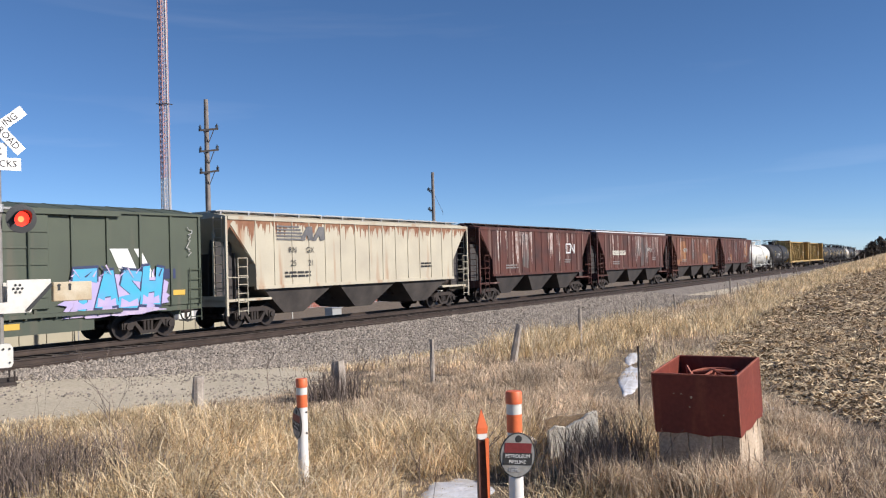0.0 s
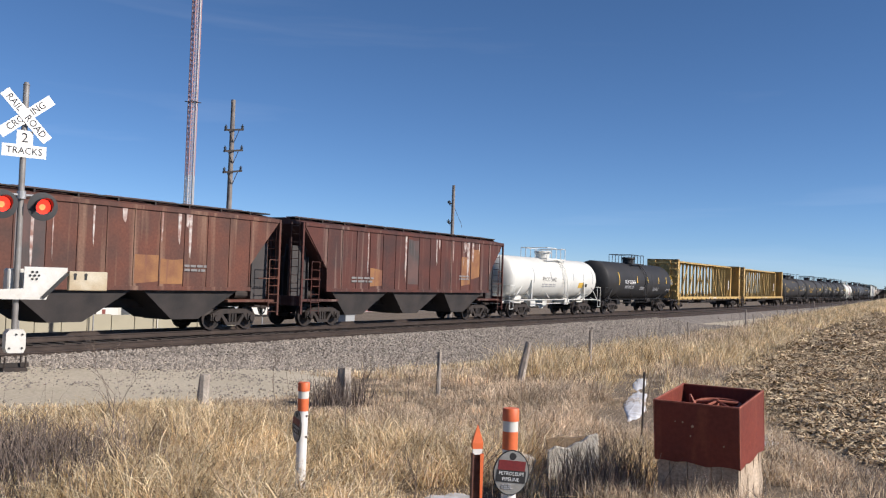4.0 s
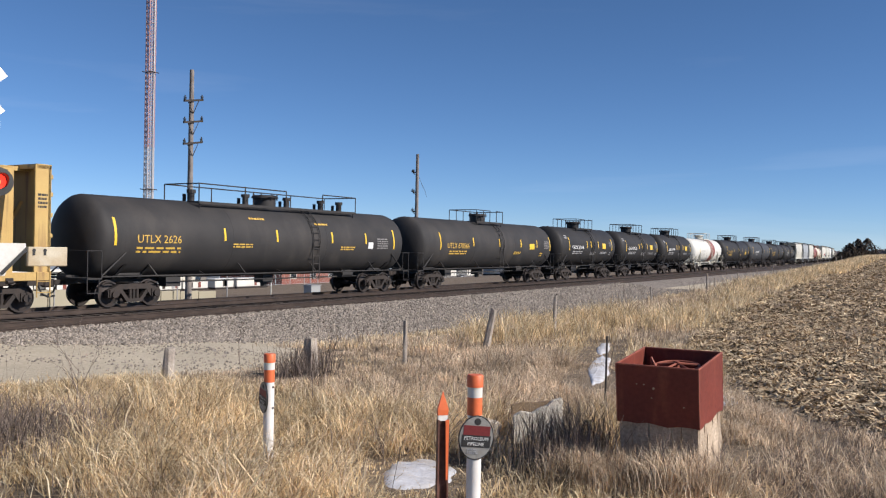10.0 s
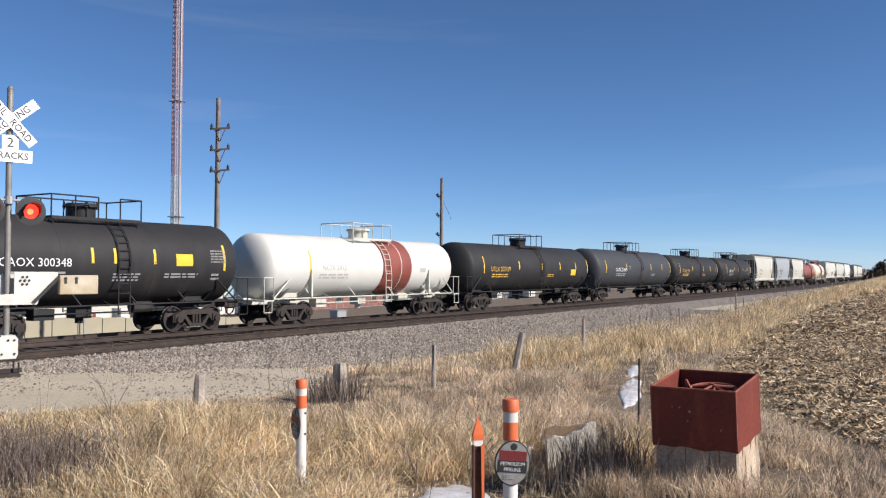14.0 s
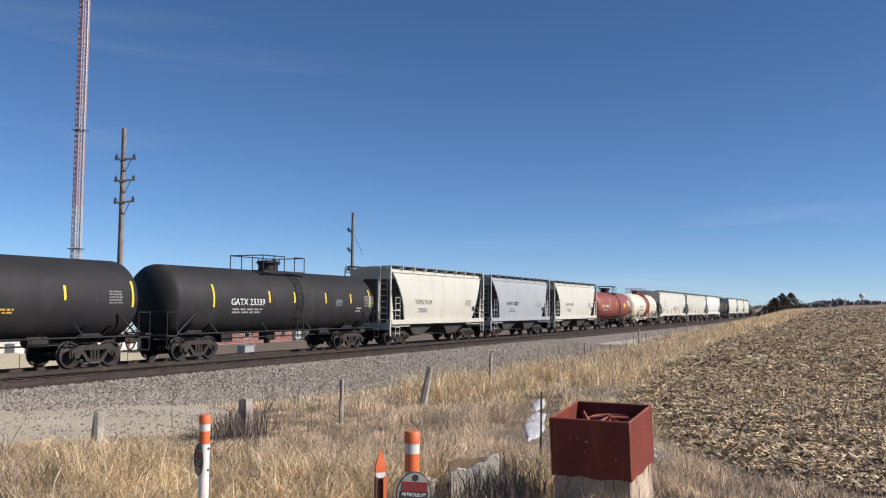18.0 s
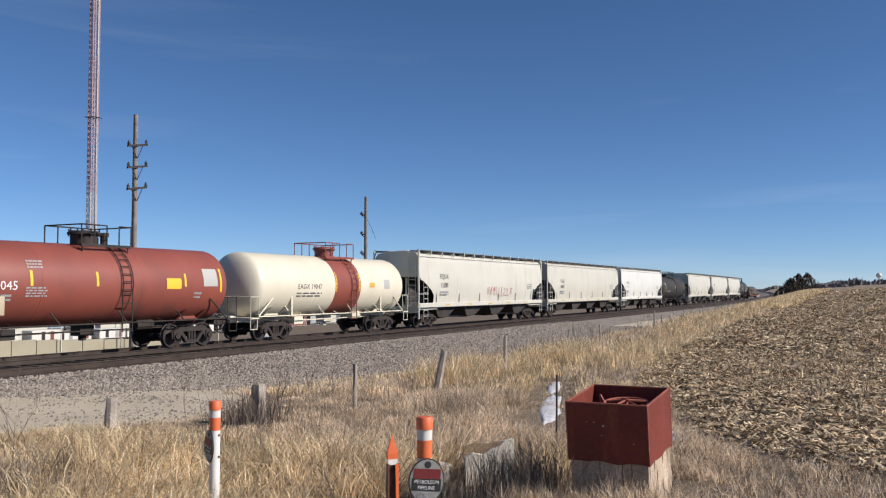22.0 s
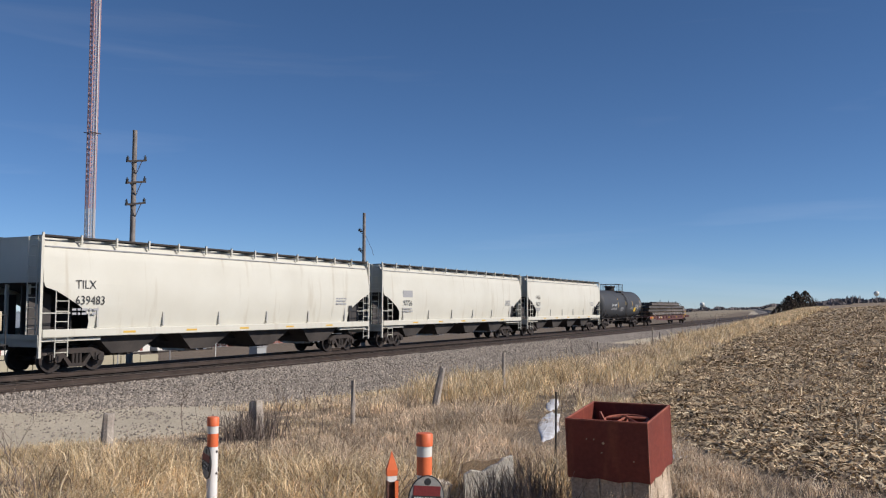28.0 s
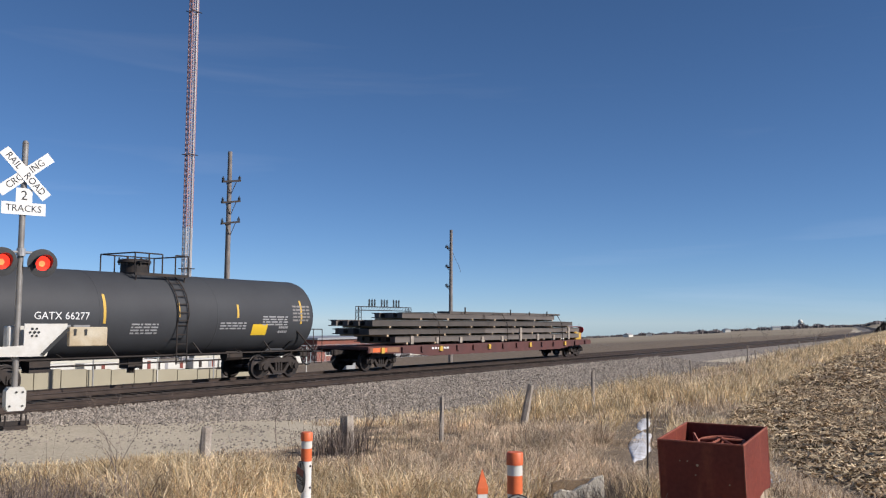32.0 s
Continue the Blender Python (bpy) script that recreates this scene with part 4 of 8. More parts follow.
def centerbeam(L, seed=0):
    th = thing("centerbeam_flatcar", pose(0, 0, 0), "empty yellow centerbeam lumber car with open truss", "flat car", "freight cars of the passing train")
    h = L / 2 - 0.9
    bm = B()
    for y in (-1.42, 1.42):
        box(bm, -h, h, y - 0.07, y + 0.07, 1.02, 1.28, 0.015)
    n = 22
    for i in range(n):
        x = -h + 0.3 + (2 * h - 0.6) * i / (n - 1)
        box(bm, x - 0.12, x + 0.12, -1.45, 1.45, 1.06, 1.2)
    part("deck_frame", bm, M_YELLOW, th)
    bm = B()
    box(bm, -h, h, -0.45, 0.45, 0.82, 1.14)
    box(bm, -5, 5, -0.5, 0.5, 0.62, 0.85)
    box(bm, -3.2, -1.9, -1.2, -0.6, 0.7, 1.0)
    part("center_sill", bm, M_STEEL, th)
    for i in range(14):
        x = -h + 1.4 + (2 * h - 2.8) * i / 13
        bm = B()
        box(bm, x - 0.12, x + 0.12, -1.52, -1.49, 0.94, 1.12)
        rod(bm, (x - 0.1, -1.54, 1.0), (x + 0.1, -1.54, 1.0), 0.05, 8)
        part("strap_winch", bm, M_STEEL, th)
    for sx in (-1, 1):
        bm = B()
        box(bm, sx * h, sx * (h - 0.1), -1.42, 1.42, 1.25, 4.62)
        for y in (-1.42, 1.34):
            box(bm, sx * h, sx * (h - 0.55), y, y + 0.08, 1.25, 4.62, 0.01)
        box(bm, sx * h, sx * (h - 0.5), -1.42, 1.42, 4.5, 4.64)
        part("bulkhead", bm, M_YELLOW, th)
        bm = B()
        for z in (1.7, 2.35, 3.0, 3.65, 4.2):
            box(bm, sx * (h + 0.005), sx * (h + 0.16), -1.3, 1.3, z, z + 0.14, 0.02)
        for y in (-0.7, 0.7):
            box(bm, sx * (h + 0.006), sx * (h + 0.2), y - 0.07, y + 0.07, 1.25, 4.5)
        part("bulkhead_ribs", bm, M_YELLOW, th)
        bm = B()
        ladder(bm, sx * (h - 0.05) - (0.0 if sx < 0 else 0.45), -1.5, 0.5, 1.3, 0.45)
        part("ladder", bm, M_YELLOW, th)
        # the second, narrower end wall
        bm = B()
        solid(bm, [(sx * (h - 1.25), 1.25), (sx * (h - 0.75), 1.25), (sx * (h - 0.75), 4.45), (sx * (h - 0.95), 4.45)], -0.62, 0.62, "y")
        part("inner_post", bm, M_YELLOW, th)
        bm = B()
        bars(bm, sx * (h - 0.28), -1.424, 3.5, 0.35, 0.5, 4, seed)
        part("small_lettering", bm, M_MARK_K, th)
    bm = B()
    box(bm, -h, h, -0.5, 0.5, 4.5, 4.56, 0.01)
    box(bm, -h, h, -0.5, -0.44, 4.44, 4.58)
    box(bm, -h, h, 0.44, 0.5, 4.44, 4.58)
    part("top_chord", bm, M_YELLOW, th)
    n = 18
    xs = [-h + 1.5 + (2 * h - 3.0) * i / (n - 1) for i in range(n)]
    for i, x in enumerate(xs):
        bm = B()
        w = 0.05 if i % 2 else 0.07
        solid(bm, [(-0.15, 1.2), (0.15, 1.2), (0.1, 1.6), (0.085, 4.2), (0.18, 4.45), (-0.18, 4.45), (-0.085, 4.2), (-0.1, 1.6)], x - w, x + w)
        part("post", bm, M_YELLOW, th)
    # braces lean over two bays each and cross in the middle
    for i, j in [(k, k + 2) for k in range(1, 8, 2)] + [(k + 2, k) for k in range(8, 15, 2)]:
        a, b = xs[i], xs[j]
        part("diagonal_brace", solid(B(), [(a - 0.07, 1.25), (a + 0.07, 1.25), (b + 0.06, 4.42), (b - 0.06, 4.42)], -0.2, -0.13, "y"), M_YELLOW, th)
    for a, b in ((-h + 1.5, -h + 0.3), (h - 1.5, h - 0.3)):
        part("diagonal_brace", solid(B(), [(a - 0.06, 1.25), (a + 0.06, 1.25), (b + 0.06, 3.5), (b - 0.06, 3.5)], -0.36, -0.26, "y"), M_YELLOW, th)
    flat_text("TTZX", 0.24, M_MARK_W, th, -1.1, -1.496, 1.15)
    bm = B()
    bars(bm, 0.9, -1.492, 1.15, 1.2, 0.16, 1, seed)
    part("small_lettering", bm, M_MARK_W, th)
    for x in (h - 2.0, ):
        bm = B()
        box(bm, x - 0.12, x + 0.12, -0.63, -0.625, 2.0, 3.0)
        part("paper_tag", bm, M_BRIGHT, th)
    running_gear(th, L, 2.4)
    return th


def boxcar(L):
    th = thing("boxcar", pose(0, 0, 0), "olive green boxcar with turquoise and violet spray paint", "boxcar", "freight cars of the passing train")
    h = L / 2 - 0.55
    bm = B()
    box(bm, -h, h, -1.5, 1.5, 1.12, 4.3)
    part("body", bm, M_GREEN, th)
    bm = solid(B(), [(-1.58, 4.26), (-1.58, 4.34), (0, 4.62), (1.58, 4.34), (1.58, 4.26)], -h - 0.05, h + 0.05)
    for x in np.arange(-h, h, 1.2):
        solid(bm, [(-1.59, 4.3), (-1.59, 4.35), (0, 4.635), (1.59, 4.35), (1.59, 4.3)], x, x + 0.07)
    part("roof", bm, M_GREEN, th)
    xs = [-h + 0.05, -h + 1.3, -h + 2.9, -h + 4.4] + [h - 6.6 + 1.3 * i for i in range(6)]
    for x in xs:
        bm = B()
        box(bm, x - 0.05, x + 0.05, -1.56, -1.49, 1.12, 4.28, 0.01)
        part("side_rib", bm, M_GREEN, th)
    bm = B()
    box(bm, -1.9, 1.9, -1.6, -1.51, 1.25, 4.15, 0.02)
    for z in (1.6, 2.1, 2.6, 3.1, 3.6):
        box(bm, -1.85, 1.85, -1.63, -1.59, z, z + 0.035)
    for x in (-1.2, 1.2):
        rod(bm, (x, -1.66, 1.2), (x, -1.66, 4.2), 0.03, 6)
    part("plug_door", bm, M_GREEN, th)
    bm = B()
    box(bm, -4.5, 4.5, -1.66, -1.56, 1.0, 1.12)
    box(bm, -4.5, 4.5, -1.66, -1.56, 4.16, 4.26)
    for x in np.arange(-4.4, 4.6, 0.5):
        box(bm, x - 0.03, x + 0.03, -1.64, -1.5, 0.95, 1.02)
    part("door_track", bm, M_GREEN, th)
    bm = B()
    box(bm, -h, h, -1.45, 1.45, 0.92, 1.14)
    box(bm, -h, h, -0.35, 0.35, 0.7, 0.95)
    box(bm, -3.5, 3.5, -1.52, -1.4, 0.5, 0.95)
    part("underframe", bm, M_GREEN, th)
    for sx in (-1, 1):
        part("ladder", ladder(B(), sx * (h - 0.1) - (0.0 if sx < 0 else 0.5), -1.58, 0.5, 2.4, 0.5), M_GREEN, th)
    # white panels and spray paint
    bm = solid(B(), [(h - 3.9, 3.1), (h - 3.2, 3.1), (h - 2.6, 1.9), (h - 3.3, 1.9)], -1.508, -1.503, "y")
    solid(bm, [(h - 2.95, 3.1), (h - 2.7, 3.1), (h - 1.85, 1.75), (h - 2.1, 1.75)], -1.508, -1.503, "y")
    part("white_stripes", bm, M_MARK_W, th)
    rng = random.Random(5)
    def blob(x0, x1, z0, z1, y, n, m, rough):
        bm = B()
        cx, cz, rx, rz = (x0 + x1) / 2, (z0 + z1) / 2, (x1 - x0) / 2, (z1 - z0) / 2
        ring = []
        for i in range(n):
            a = 2 * math.pi * i / n
            k = 1 + rng.uniform(-rough, rough)
            c, s = math.cos(a), math.sin(a)
            p = (abs(c) ** 4 + abs(s) ** 4) ** -0.25
            ring.append((cx + rx * k * c * p, cz + rz * k * s * p))
        solid(bm, ring, y - 0.004, y, "y")
        part("spray_paint", bm, m, th)
    blob(h - 5.75, h - 1.75, 0.95, 2.2, -1.575, 40, M_VIOLET, 0.12)
    blob(h - 5.6, h - 2.0, 0.88, 1.15, -1.577, 30, M_LILAC, 0.2)
    # four block letters, each a dark outline under a turquoise face with a violet foot
    glyphs = (((0, 0.62), (0.05, 1.0), (0.95, 1.02), (0.98, 0.66), (0.66, 0.7), (0.62, -0.02), (0.3, 0.0), (0.34, 0.68)),
              ((0, 0), (0.3, 0.98), (0.66, 1.0), (1.0, 0.04), (0.7, 0.02), (0.62, 0.3), (0.4, 0.28), (0.32, -0.02)),
              ((0.04, 0.0), (0.0, 0.3), (0.5, 0.36), (0.04, 0.62), (0.16, 1.05), (0.95, 0.98), (0.92, 0.7), (0.5, 0.74), (0.98, 0.4), (0.84, -0.03)),
              ((0, 0.02), (0.05, 1.0), (0.36, 1.02), (0.36, 0.62), (0.64, 0.62), (0.66, 0.98), (1.0, 0.94), (0.92, -0.02), (0.62, 0.0), (0.62, 0.34), (0.36, 0.32), (0.32, 0.0)))
    for i, g in enumerate(glyphs):
        x0, z0, w, k = h - 5.45 + 0.88 * i, 1.14 + 0.05 * (i % 2), 0.92, 1.2 + 0.1 * (i % 3 == 0)
        cx, cz = 0.5, 0.5
        for grow_by, m, y in ((1.14, M_NAVY, -1.580), (1.0, M_CYAN, -1.584)):
            ring = [(x0 + w * (cx + (p - cx) * grow_by) + 0.12 * q, z0 + k * (cz + (q - cz) * grow_by)) for p, q in g]
            part("spray_paint", solid(B(), ring, y - 0.003 - 0.0004 * i, y, "y"), m, th)
        part("spray_paint", solid(B(), [(x0 + 0.1 * w, z0 + 0.02), (x0 + 0.9 * w, z0 + 0.04), (x0 + 0.86 * w, z0 + 0.24 * k), (x0 + 0.5 * w, z0 + 0.14 * k), (x0 + 0.16 * w, z0 + 0.27 * k)], -1.5905 - 0.0004 * i, -1.5895, "y"), M_VIOLET, th)
    for i in range(16):
        x, z = h - 5.6 + 3.7 * i / 15 + rng.uniform(-0.1, 0.1), rng.choice((1.0, 1.08, 2.3, 2.42))
        dx, dz, k = rng.uniform(-0.3, 0.3), rng.uniform(0.12, 0.34), rng.uniform(0.015, 0.04)
        y = -1.592 - 0.0006 * i
        part("spray_paint", solid(B(), [(x - k, z - dz / 2), (x + k * 0.6, z - dz / 2 - 0.03), (x + dx + k, z + dz / 2), (x + dx - k * 0.7, z + dz / 2 - 0.04)], y - 0.002, y, "y"), (M_NAVY, M_LILAC, M_VIOLET)[i % 3], th)
    bm = rods(B(), [(h - 0.62 + rng.uniform(-0.12, 0.18), -1.57, 2.7 + 0.07 * i + rng.uniform(0, 0.16)) for i in range(16)], 0.014, 4)
    part("scrawled_paint", bm, M_MARK_S, th, "thin white scrawl")
    part("painted_patch", box(B(), h - 1.75, h - 1.2, -1.512, -1.506, 2.05, 2.4), M_NAVY, th, "dark painted-over patch")
    for x, z in ((h - 1.1, 1.55), (h - 7.4, 0.78)):
        bm = B()
        box(bm, x - 0.3, x + 0.3, -1.53, -1.505, z - 0.09, z + 0.09)
        part("orange_placard", bm, M_MARK_O, th)
    running_gear(th, L, 2.6)
    return th


def loaded_flat(L):
    th = thing("loaded_flatcar", pose(0, 0, 0), "brown flatcar stacked with dark steel beams", "flat car", "freight cars of the passing train")
    h = L / 2 - 0.6
    bm = B()
    box(bm, -h, h, -1.5, 1.5, 1.0, 1.14, 0.01)
    for y in (-1.48, 1.48):
        solid(bm, [(-h, 1.1), (-h, 0.85), (-h + 3.5, 0.75), (-h + 5, 0.6), (h - 5, 0.6), (h - 3.5, 0.75), (h, 0.85), (h, 1.1)], y - 0.05, y + 0.05, "y")
    part("deck", bm, M_DECK, th)
    for i in range(15):
        x = -h + 1.0 + (2 * h - 2.0) * i / 14
        bm = B()
        box(bm, x - 0.12, x + 0.12, -1.62, -1.53, 0.82, 1.08)
        part("stake_pocket", bm, M_DECK if i % 3 else M_MARK_O, th)
    bm = B()
    box(bm, -h + 0.1, -h + 2.4, -1.55, -1.531, 0.86, 1.09)
    part("rusty_patch", bm, M_RUST, th)
    bm = B()
    bars(bm, -h + 6.0, -1.535, 0.97, 1.6, 0.18, 1, 4)
    part("small_lettering", bm, M_MARK_W, th)
    rng = random.Random(11)
    z = 1.2
    spans = [(-h + 2.2, h - 2.0), (-h + 0.6, h - 1.4), (-h + 0.8, h - 2.4), (-h + 3.4, h - 4.6)]
    for li, (x0, x1) in enumerate(spans):
        for x in np.arange(x0 + 1.0, x1 - 0.6, 2.5):
            bm = B()
            box(bm, x - 0.07, x + 0.07, -1.42, 1.42, z, z + 0.09)
            part("dunnage", bm, M_DUNNAGE, th)
        z += 0.092
        n = [5, 5, 5, 4][li]
        pieces = 2 if li else 1
        wid = 2.8 * (n / 5)
        for j in range(n):
            y0 = -wid / 2 + wid * j / n
            mid = x0 + (x1 - x0) * rng.uniform(0.42, 0.55)
            for a, b in (((x0, mid - 0.1), (mid + 0.1, x1)) if pieces == 2 else ((x0, x1),)):
                a += rng.uniform(-0.4, 0.4)
                b += rng.uniform(-0.4, 0.4)
                bm = B()
                w = wid / n - 0.04
                hh = 0.27 + rng.uniform(-0.02, 0.03)
                prof = [(y0, z), (y0 + w, z), (y0 + w, z + 0.03), (y0 + w * 0.62, z + 0.05), (y0 + w * 0.62, z + hh - 0.05), (y0 + w, z + hh - 0.03), (y0 + w, z + hh), (y0, z + hh), (y0, z + hh - 0.03),
                        (y0 + 0.02, z + hh - 0.05), (y0 + 0.02, z + 0.05), (y0, z + 0.03)]
                solid(bm, prof, a, b)
                part("steel_beam", bm, M_TIMBER, th)
        z += 0.3
    for a, b in ((-h + 8.5, -h + 14.5), (h - 11, h - 6.5), (h - 6.5, h - 2.8)):
        bm = B()
        box(bm, a, b, -0.5, 0.3, z - 0.02, z + 0.1)
        part("loose_beam", bm, M_TIMBER, th)
    # hand brake stand, a yellow winch and upright stakes among the load
    bm = rods(B(), [(h - 0.25, -0.9, 1.14), (h - 0.25, -0.9, 2.0), (h - 0.25, 0.5, 2.0), (h - 0.25, 0.5, 1.14)], 0.035, 6)
    rod(bm, (h - 0.32, -0.9, 1.8), (h - 0.28, -0.9, 1.8), 0.24, 14)
    part("hand_brake_stand", bm, M_RED, th, "red hand brake stand")
    bm = box(B(), h - 2.0, h - 1.1, -1.3, -0.4, 1.14, 1.62, 0.04)
    rod(bm, (h - 1.9, -0.85, 1.7), (h - 1.2, -0.85, 1.7), 0.2, 10)
    part("deck_winch", bm, M_MARK_O, th, "ochre deck winch")
    part("orange_panel", box(B(), -h + 0.3, -h + 1.4, -1.556, -1.551, 0.88, 1.07), M_ORANGE, th)
    for x, zz in ((-h + 9.8, 3.1), (h - 10.2, 3.05), (h - 5.2, 3.0), (-h + 4.4, 2.7), (h - 7.7, 2.95)):
        part("stake", rod(B(), (x, -0.7, 1.1), (x, -0.7, zz), 0.045, 6), M_STEEL, th)
    for i in range(9):
        x = -h + 3.6 + i * (2 * h - 7.0) / 8
        part("side_block", box(B(), x - 0.12, x + 0.12, -1.45, -1.36, 1.2, rng.choice((1.5, 1.6, 1.98))), M_FENCE, th)
    for x in (-h + 6, h - 12, h - 4.5):
        bm = B()
        rods(bm, [(x, -1.5, 1.1), (x, -1.45, 2.2), (x, -1.1, z), (x, 1.1, z), (x, 1.45, 2.2), (x, 1.5, 1.1)], 0.02, 5)
        part("tie_down_strap", bm, M_STEEL, th)
    running_gear(th, L, 2.2)
    return th


# ---- the train's make-up, from its head to its tail; x is where a car's middle stands at 16 s ----
SPEED, SLOW = 17.87, 0.0231
keyed = []


def couple(a, b, make):
    a, b = (v + 0.5 * (1 - sstep(5, 60, v)) for v in (a, b))
    th = make(b - a)
    keyed.append((th, (a + b) / 2))
    return th


def bar_logo(th, h):
    """A striped emblem and a dark block, as plain shapes."""
    bm = B()
    for i in range(5):
        z = 4.02 - i * 0.13
        box(bm, -h + 2.75, -h + 4.1 + 0.1 * i, -1.535, -1.53, z - 0.035, z + 0.035)
    for a in (0.0, 0.78):
        solid(bm, [(-h + 4.15 + a, 3.45), (-h + 4.4 + a, 3.45), (-h + 4.9 + a, 4.05), (-h + 4.6 + a, 4.05)], -1.536, -1.53, "y")
        solid(bm, [(-h + 4.5 + a, 3.9), (-h + 4.95 + a, 4.05), (-h + 5.0 + a, 3.5), (-h + 4.7 + a, 3.45)], -1.537, -1.531, "y")
    part("painted_emblem", bm, M_FADED, th, "faded dark striped emblem")


def ring_logo(th, h):
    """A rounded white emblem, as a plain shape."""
    bm = B()
    x0 = h - 4.4
    rods(bm, [(x0 + 0.8, -1.5, 3.45), (x0, -1.5, 3.45), (x0, -1.5, 2.85), (x0 + 0.7, -1.5, 2.85), (x0 + 0.85, -1.5, 3.4), (x0 + 1.4, -1.5, 2.85), (x0 + 1.45, -1.5, 3.45)], 0.055, 6)
    part("painted_emblem", bm, M_MARK_W, th, "white rounded emblem")


couple(-283.8, -266.6, boxcar)
couple(-266.6, -247.1, lambda L: ribbed_hopper(L, M_CREAM_RUST, M_CHUTE, "cream ribbed covered hopper car streaked with orange rust", 1, True,
       [("RN", 0.36, M_MARK_K, -5.35, 3.05), ("GX", 0.36, M_MARK_K, -4.25, 3.05), ("25", 0.36, M_MARK_K, -5.3, 2.5), ("21", 0.36, M_MARK_K, -4.2, 2.5)], bar_logo))
couple(-247.1, -229.0, lambda L: ribbed_hopper(L, M_BROWN, M_CHUTE_BLACK, "red-brown ribbed covered hopper car with pale emblem", 2, logo=ring_logo, words=[], drips=30, stains=((4, M_SOOT, 2.0, 4.1),)))
couple(-229.0, -209.8, lambda L: ribbed_hopper(L, M_BROWN, M_CHUTE_BLACK, "red-brown ribbed covered hopper car with snowy roof hatches", 3, snow=True,
       words=[], drips=30, scribble=2.6, stains=((8, M_SOOT, 1.75, 4.15), (9, M_SOOT, 1.9, 4.1), (7, M_SOOT, 2.6, 4.18))))
couple(-209.8, -190.5, lambda L: ribbed_hopper(L, M_BROWN_DARK, M_CHUTE_BLACK, "faded brown ribbed covered hopper car with ochre patches", 4, drips=10, scribble=-5.2, stains=((1, M_OCHRE, 2.0, 3.9), (2, M_OCHRE, 2.1, 4.0), (9, M_OCHRE, 1.8, 2.7), (10, M_OCHRE, 1.75, 2.6), (0, M_OCHRE, 1.7, 2.2), (5, M_SOOT, 2.2, 4.1))))
couple(-190.5, -172.1, lambda L: ribbed_hopper(L, M_BROWN, M_CHUTE_BLACK, "red-brown ribbed covered hopper car, weathered", 5, drips=12, stains=((3, M_OCHRE, 1.8, 2.6), (6, M_SOOT, 2.0, 4.1), (11, M_OCHRE, 1.9, 3.4), (12, M_OCHRE, 2.3, 3.9))))
couple(-172.1, -157.4, lambda L: tank_car(L, M_BRIGHT, "white tank car with white railings and ladder", 1.36, 2.42, M_BRIGHT, M_BRIGHT, "PVCX 13442", M_MARK_K, -1.4, 0.36,
       strips=(-3.6, -1.2, 0.6, 2.3, 4.0, 5.6), strip_paint=M_MARK_G, placards=((3.6, 2.05, 0.75, 0.36, M_MARK_O), (4.5, 2.05, 0.4, 0.22, M_MARK_K)), platform=(-1.1, 1.7), dome=0.2, seed=1, end_frames=True))
couple(-157.4, -140.7, lambda L: tank_car(L, M_BLACK, "long black tank car with white lettering", 1.5, 2.45, None, None, "TILX 263436", M_MARK_W, -2.9, 0.42,
       strips=(-5.2, -1.3, 1.2, 3.9, 5.9, 7.4), platform=(-1.3, 1.5), dome=0.5, stencils=((0.0, 1.95, 1.1, 0.25, 3), (3.4, 1.9, 1.3, 0.3, 3), (6.6, 1.85, 1.0, 0.25, 2)), placards=((7.3, 2.55, 0.7, 0.5, M_MARK_G),), seed=2))
couple(-140.7, -115.4, lambda L: centerbeam(L, 1))
couple(-115.4, -90.2, lambda L: centerbeam(L, 2))
couple(-90.2, -70.0, lambda L: tank_car(L, M_BLACK_DULL, "dull black tank car with a long top railing", 1.48, 2.42, None, None, "UTLX 2626", M_MARK_O, -6.7, 0.4,
       strips=(-8.6, -3.5, -0.5, 3.2, 5.8, 8.2), platform=(-4.4, 5.6), dome=0.3, pipes=(-4.0, -1.0, 1.6, 4.0, 5.4), placards=((7.2, 2.4, 0.9, 0.55, M_MARK_G), (6.2, 2.3, 0.4, 0.3, M_MARK_W)), stencils=((-1.5, 3.3, 0.9, 0.14, 1), (2.6, 3.2, 0.9, 0.14, 1), (-2.5, 2.2, 1.1, 0.2, 2), (4.4, 2.15, 1.1, 0.2, 2)), seed=3))
couple(-70.0, -51.0, lambda L: tank_car(L, M_BLACK_DULL, "dull black tank car with ochre lettering", 1.5, 2.42, None, None, "UTLX 670566", M_MARK_O, -4.8, 0.42,
       strips=(-6.8, -3.0, 0.4, 3.5, 6.0, 8.2), platform=(-1.7, 1.8), dome=0.2, placards=((5.2, 2.42, 0.75, 0.36, M_MARK_Y), (7.6, 2.55, 0.8, 0.55, M_MARK_G)), stencils=((3.0, 2.0, 1.0, 0.2, 2), (6.8, 1.9, 0.5, 0.3, 2)), seed=4))
for a, b, no in ((-51.0, -37.3, "CAOX 300556"), (-37.3, -24.7, "CAOX 300155"), (-24.7, -11.5, "CAOX 300348")):
    couple(a, b, lambda L: tank_car(L, M_BLACK, "short black tank car with white lettering", 1.47, 2.5, None, None, no, M_MARK_W, -2.7, 0.37,
           strips=(-4.4, -0.75, 0.1, 1.7, 4.9), platform=(-1.9, 1.5), dome=-0.2, placards=((3.0, 2.6, 0.75, 0.42, M_MARK_Y), (4.6, 2.75, 0.75, 0.5, M_MARK_G)),
           stencils=((-4.9, 3.2, 0.5, 0.3, 2), (0.6, 2.0, 1.1, 0.3, 3), (2.9, 2.05, 1.5, 0.2, 2), (4.5, 2.0, 0.4, 0.3, 2)), seed=5))
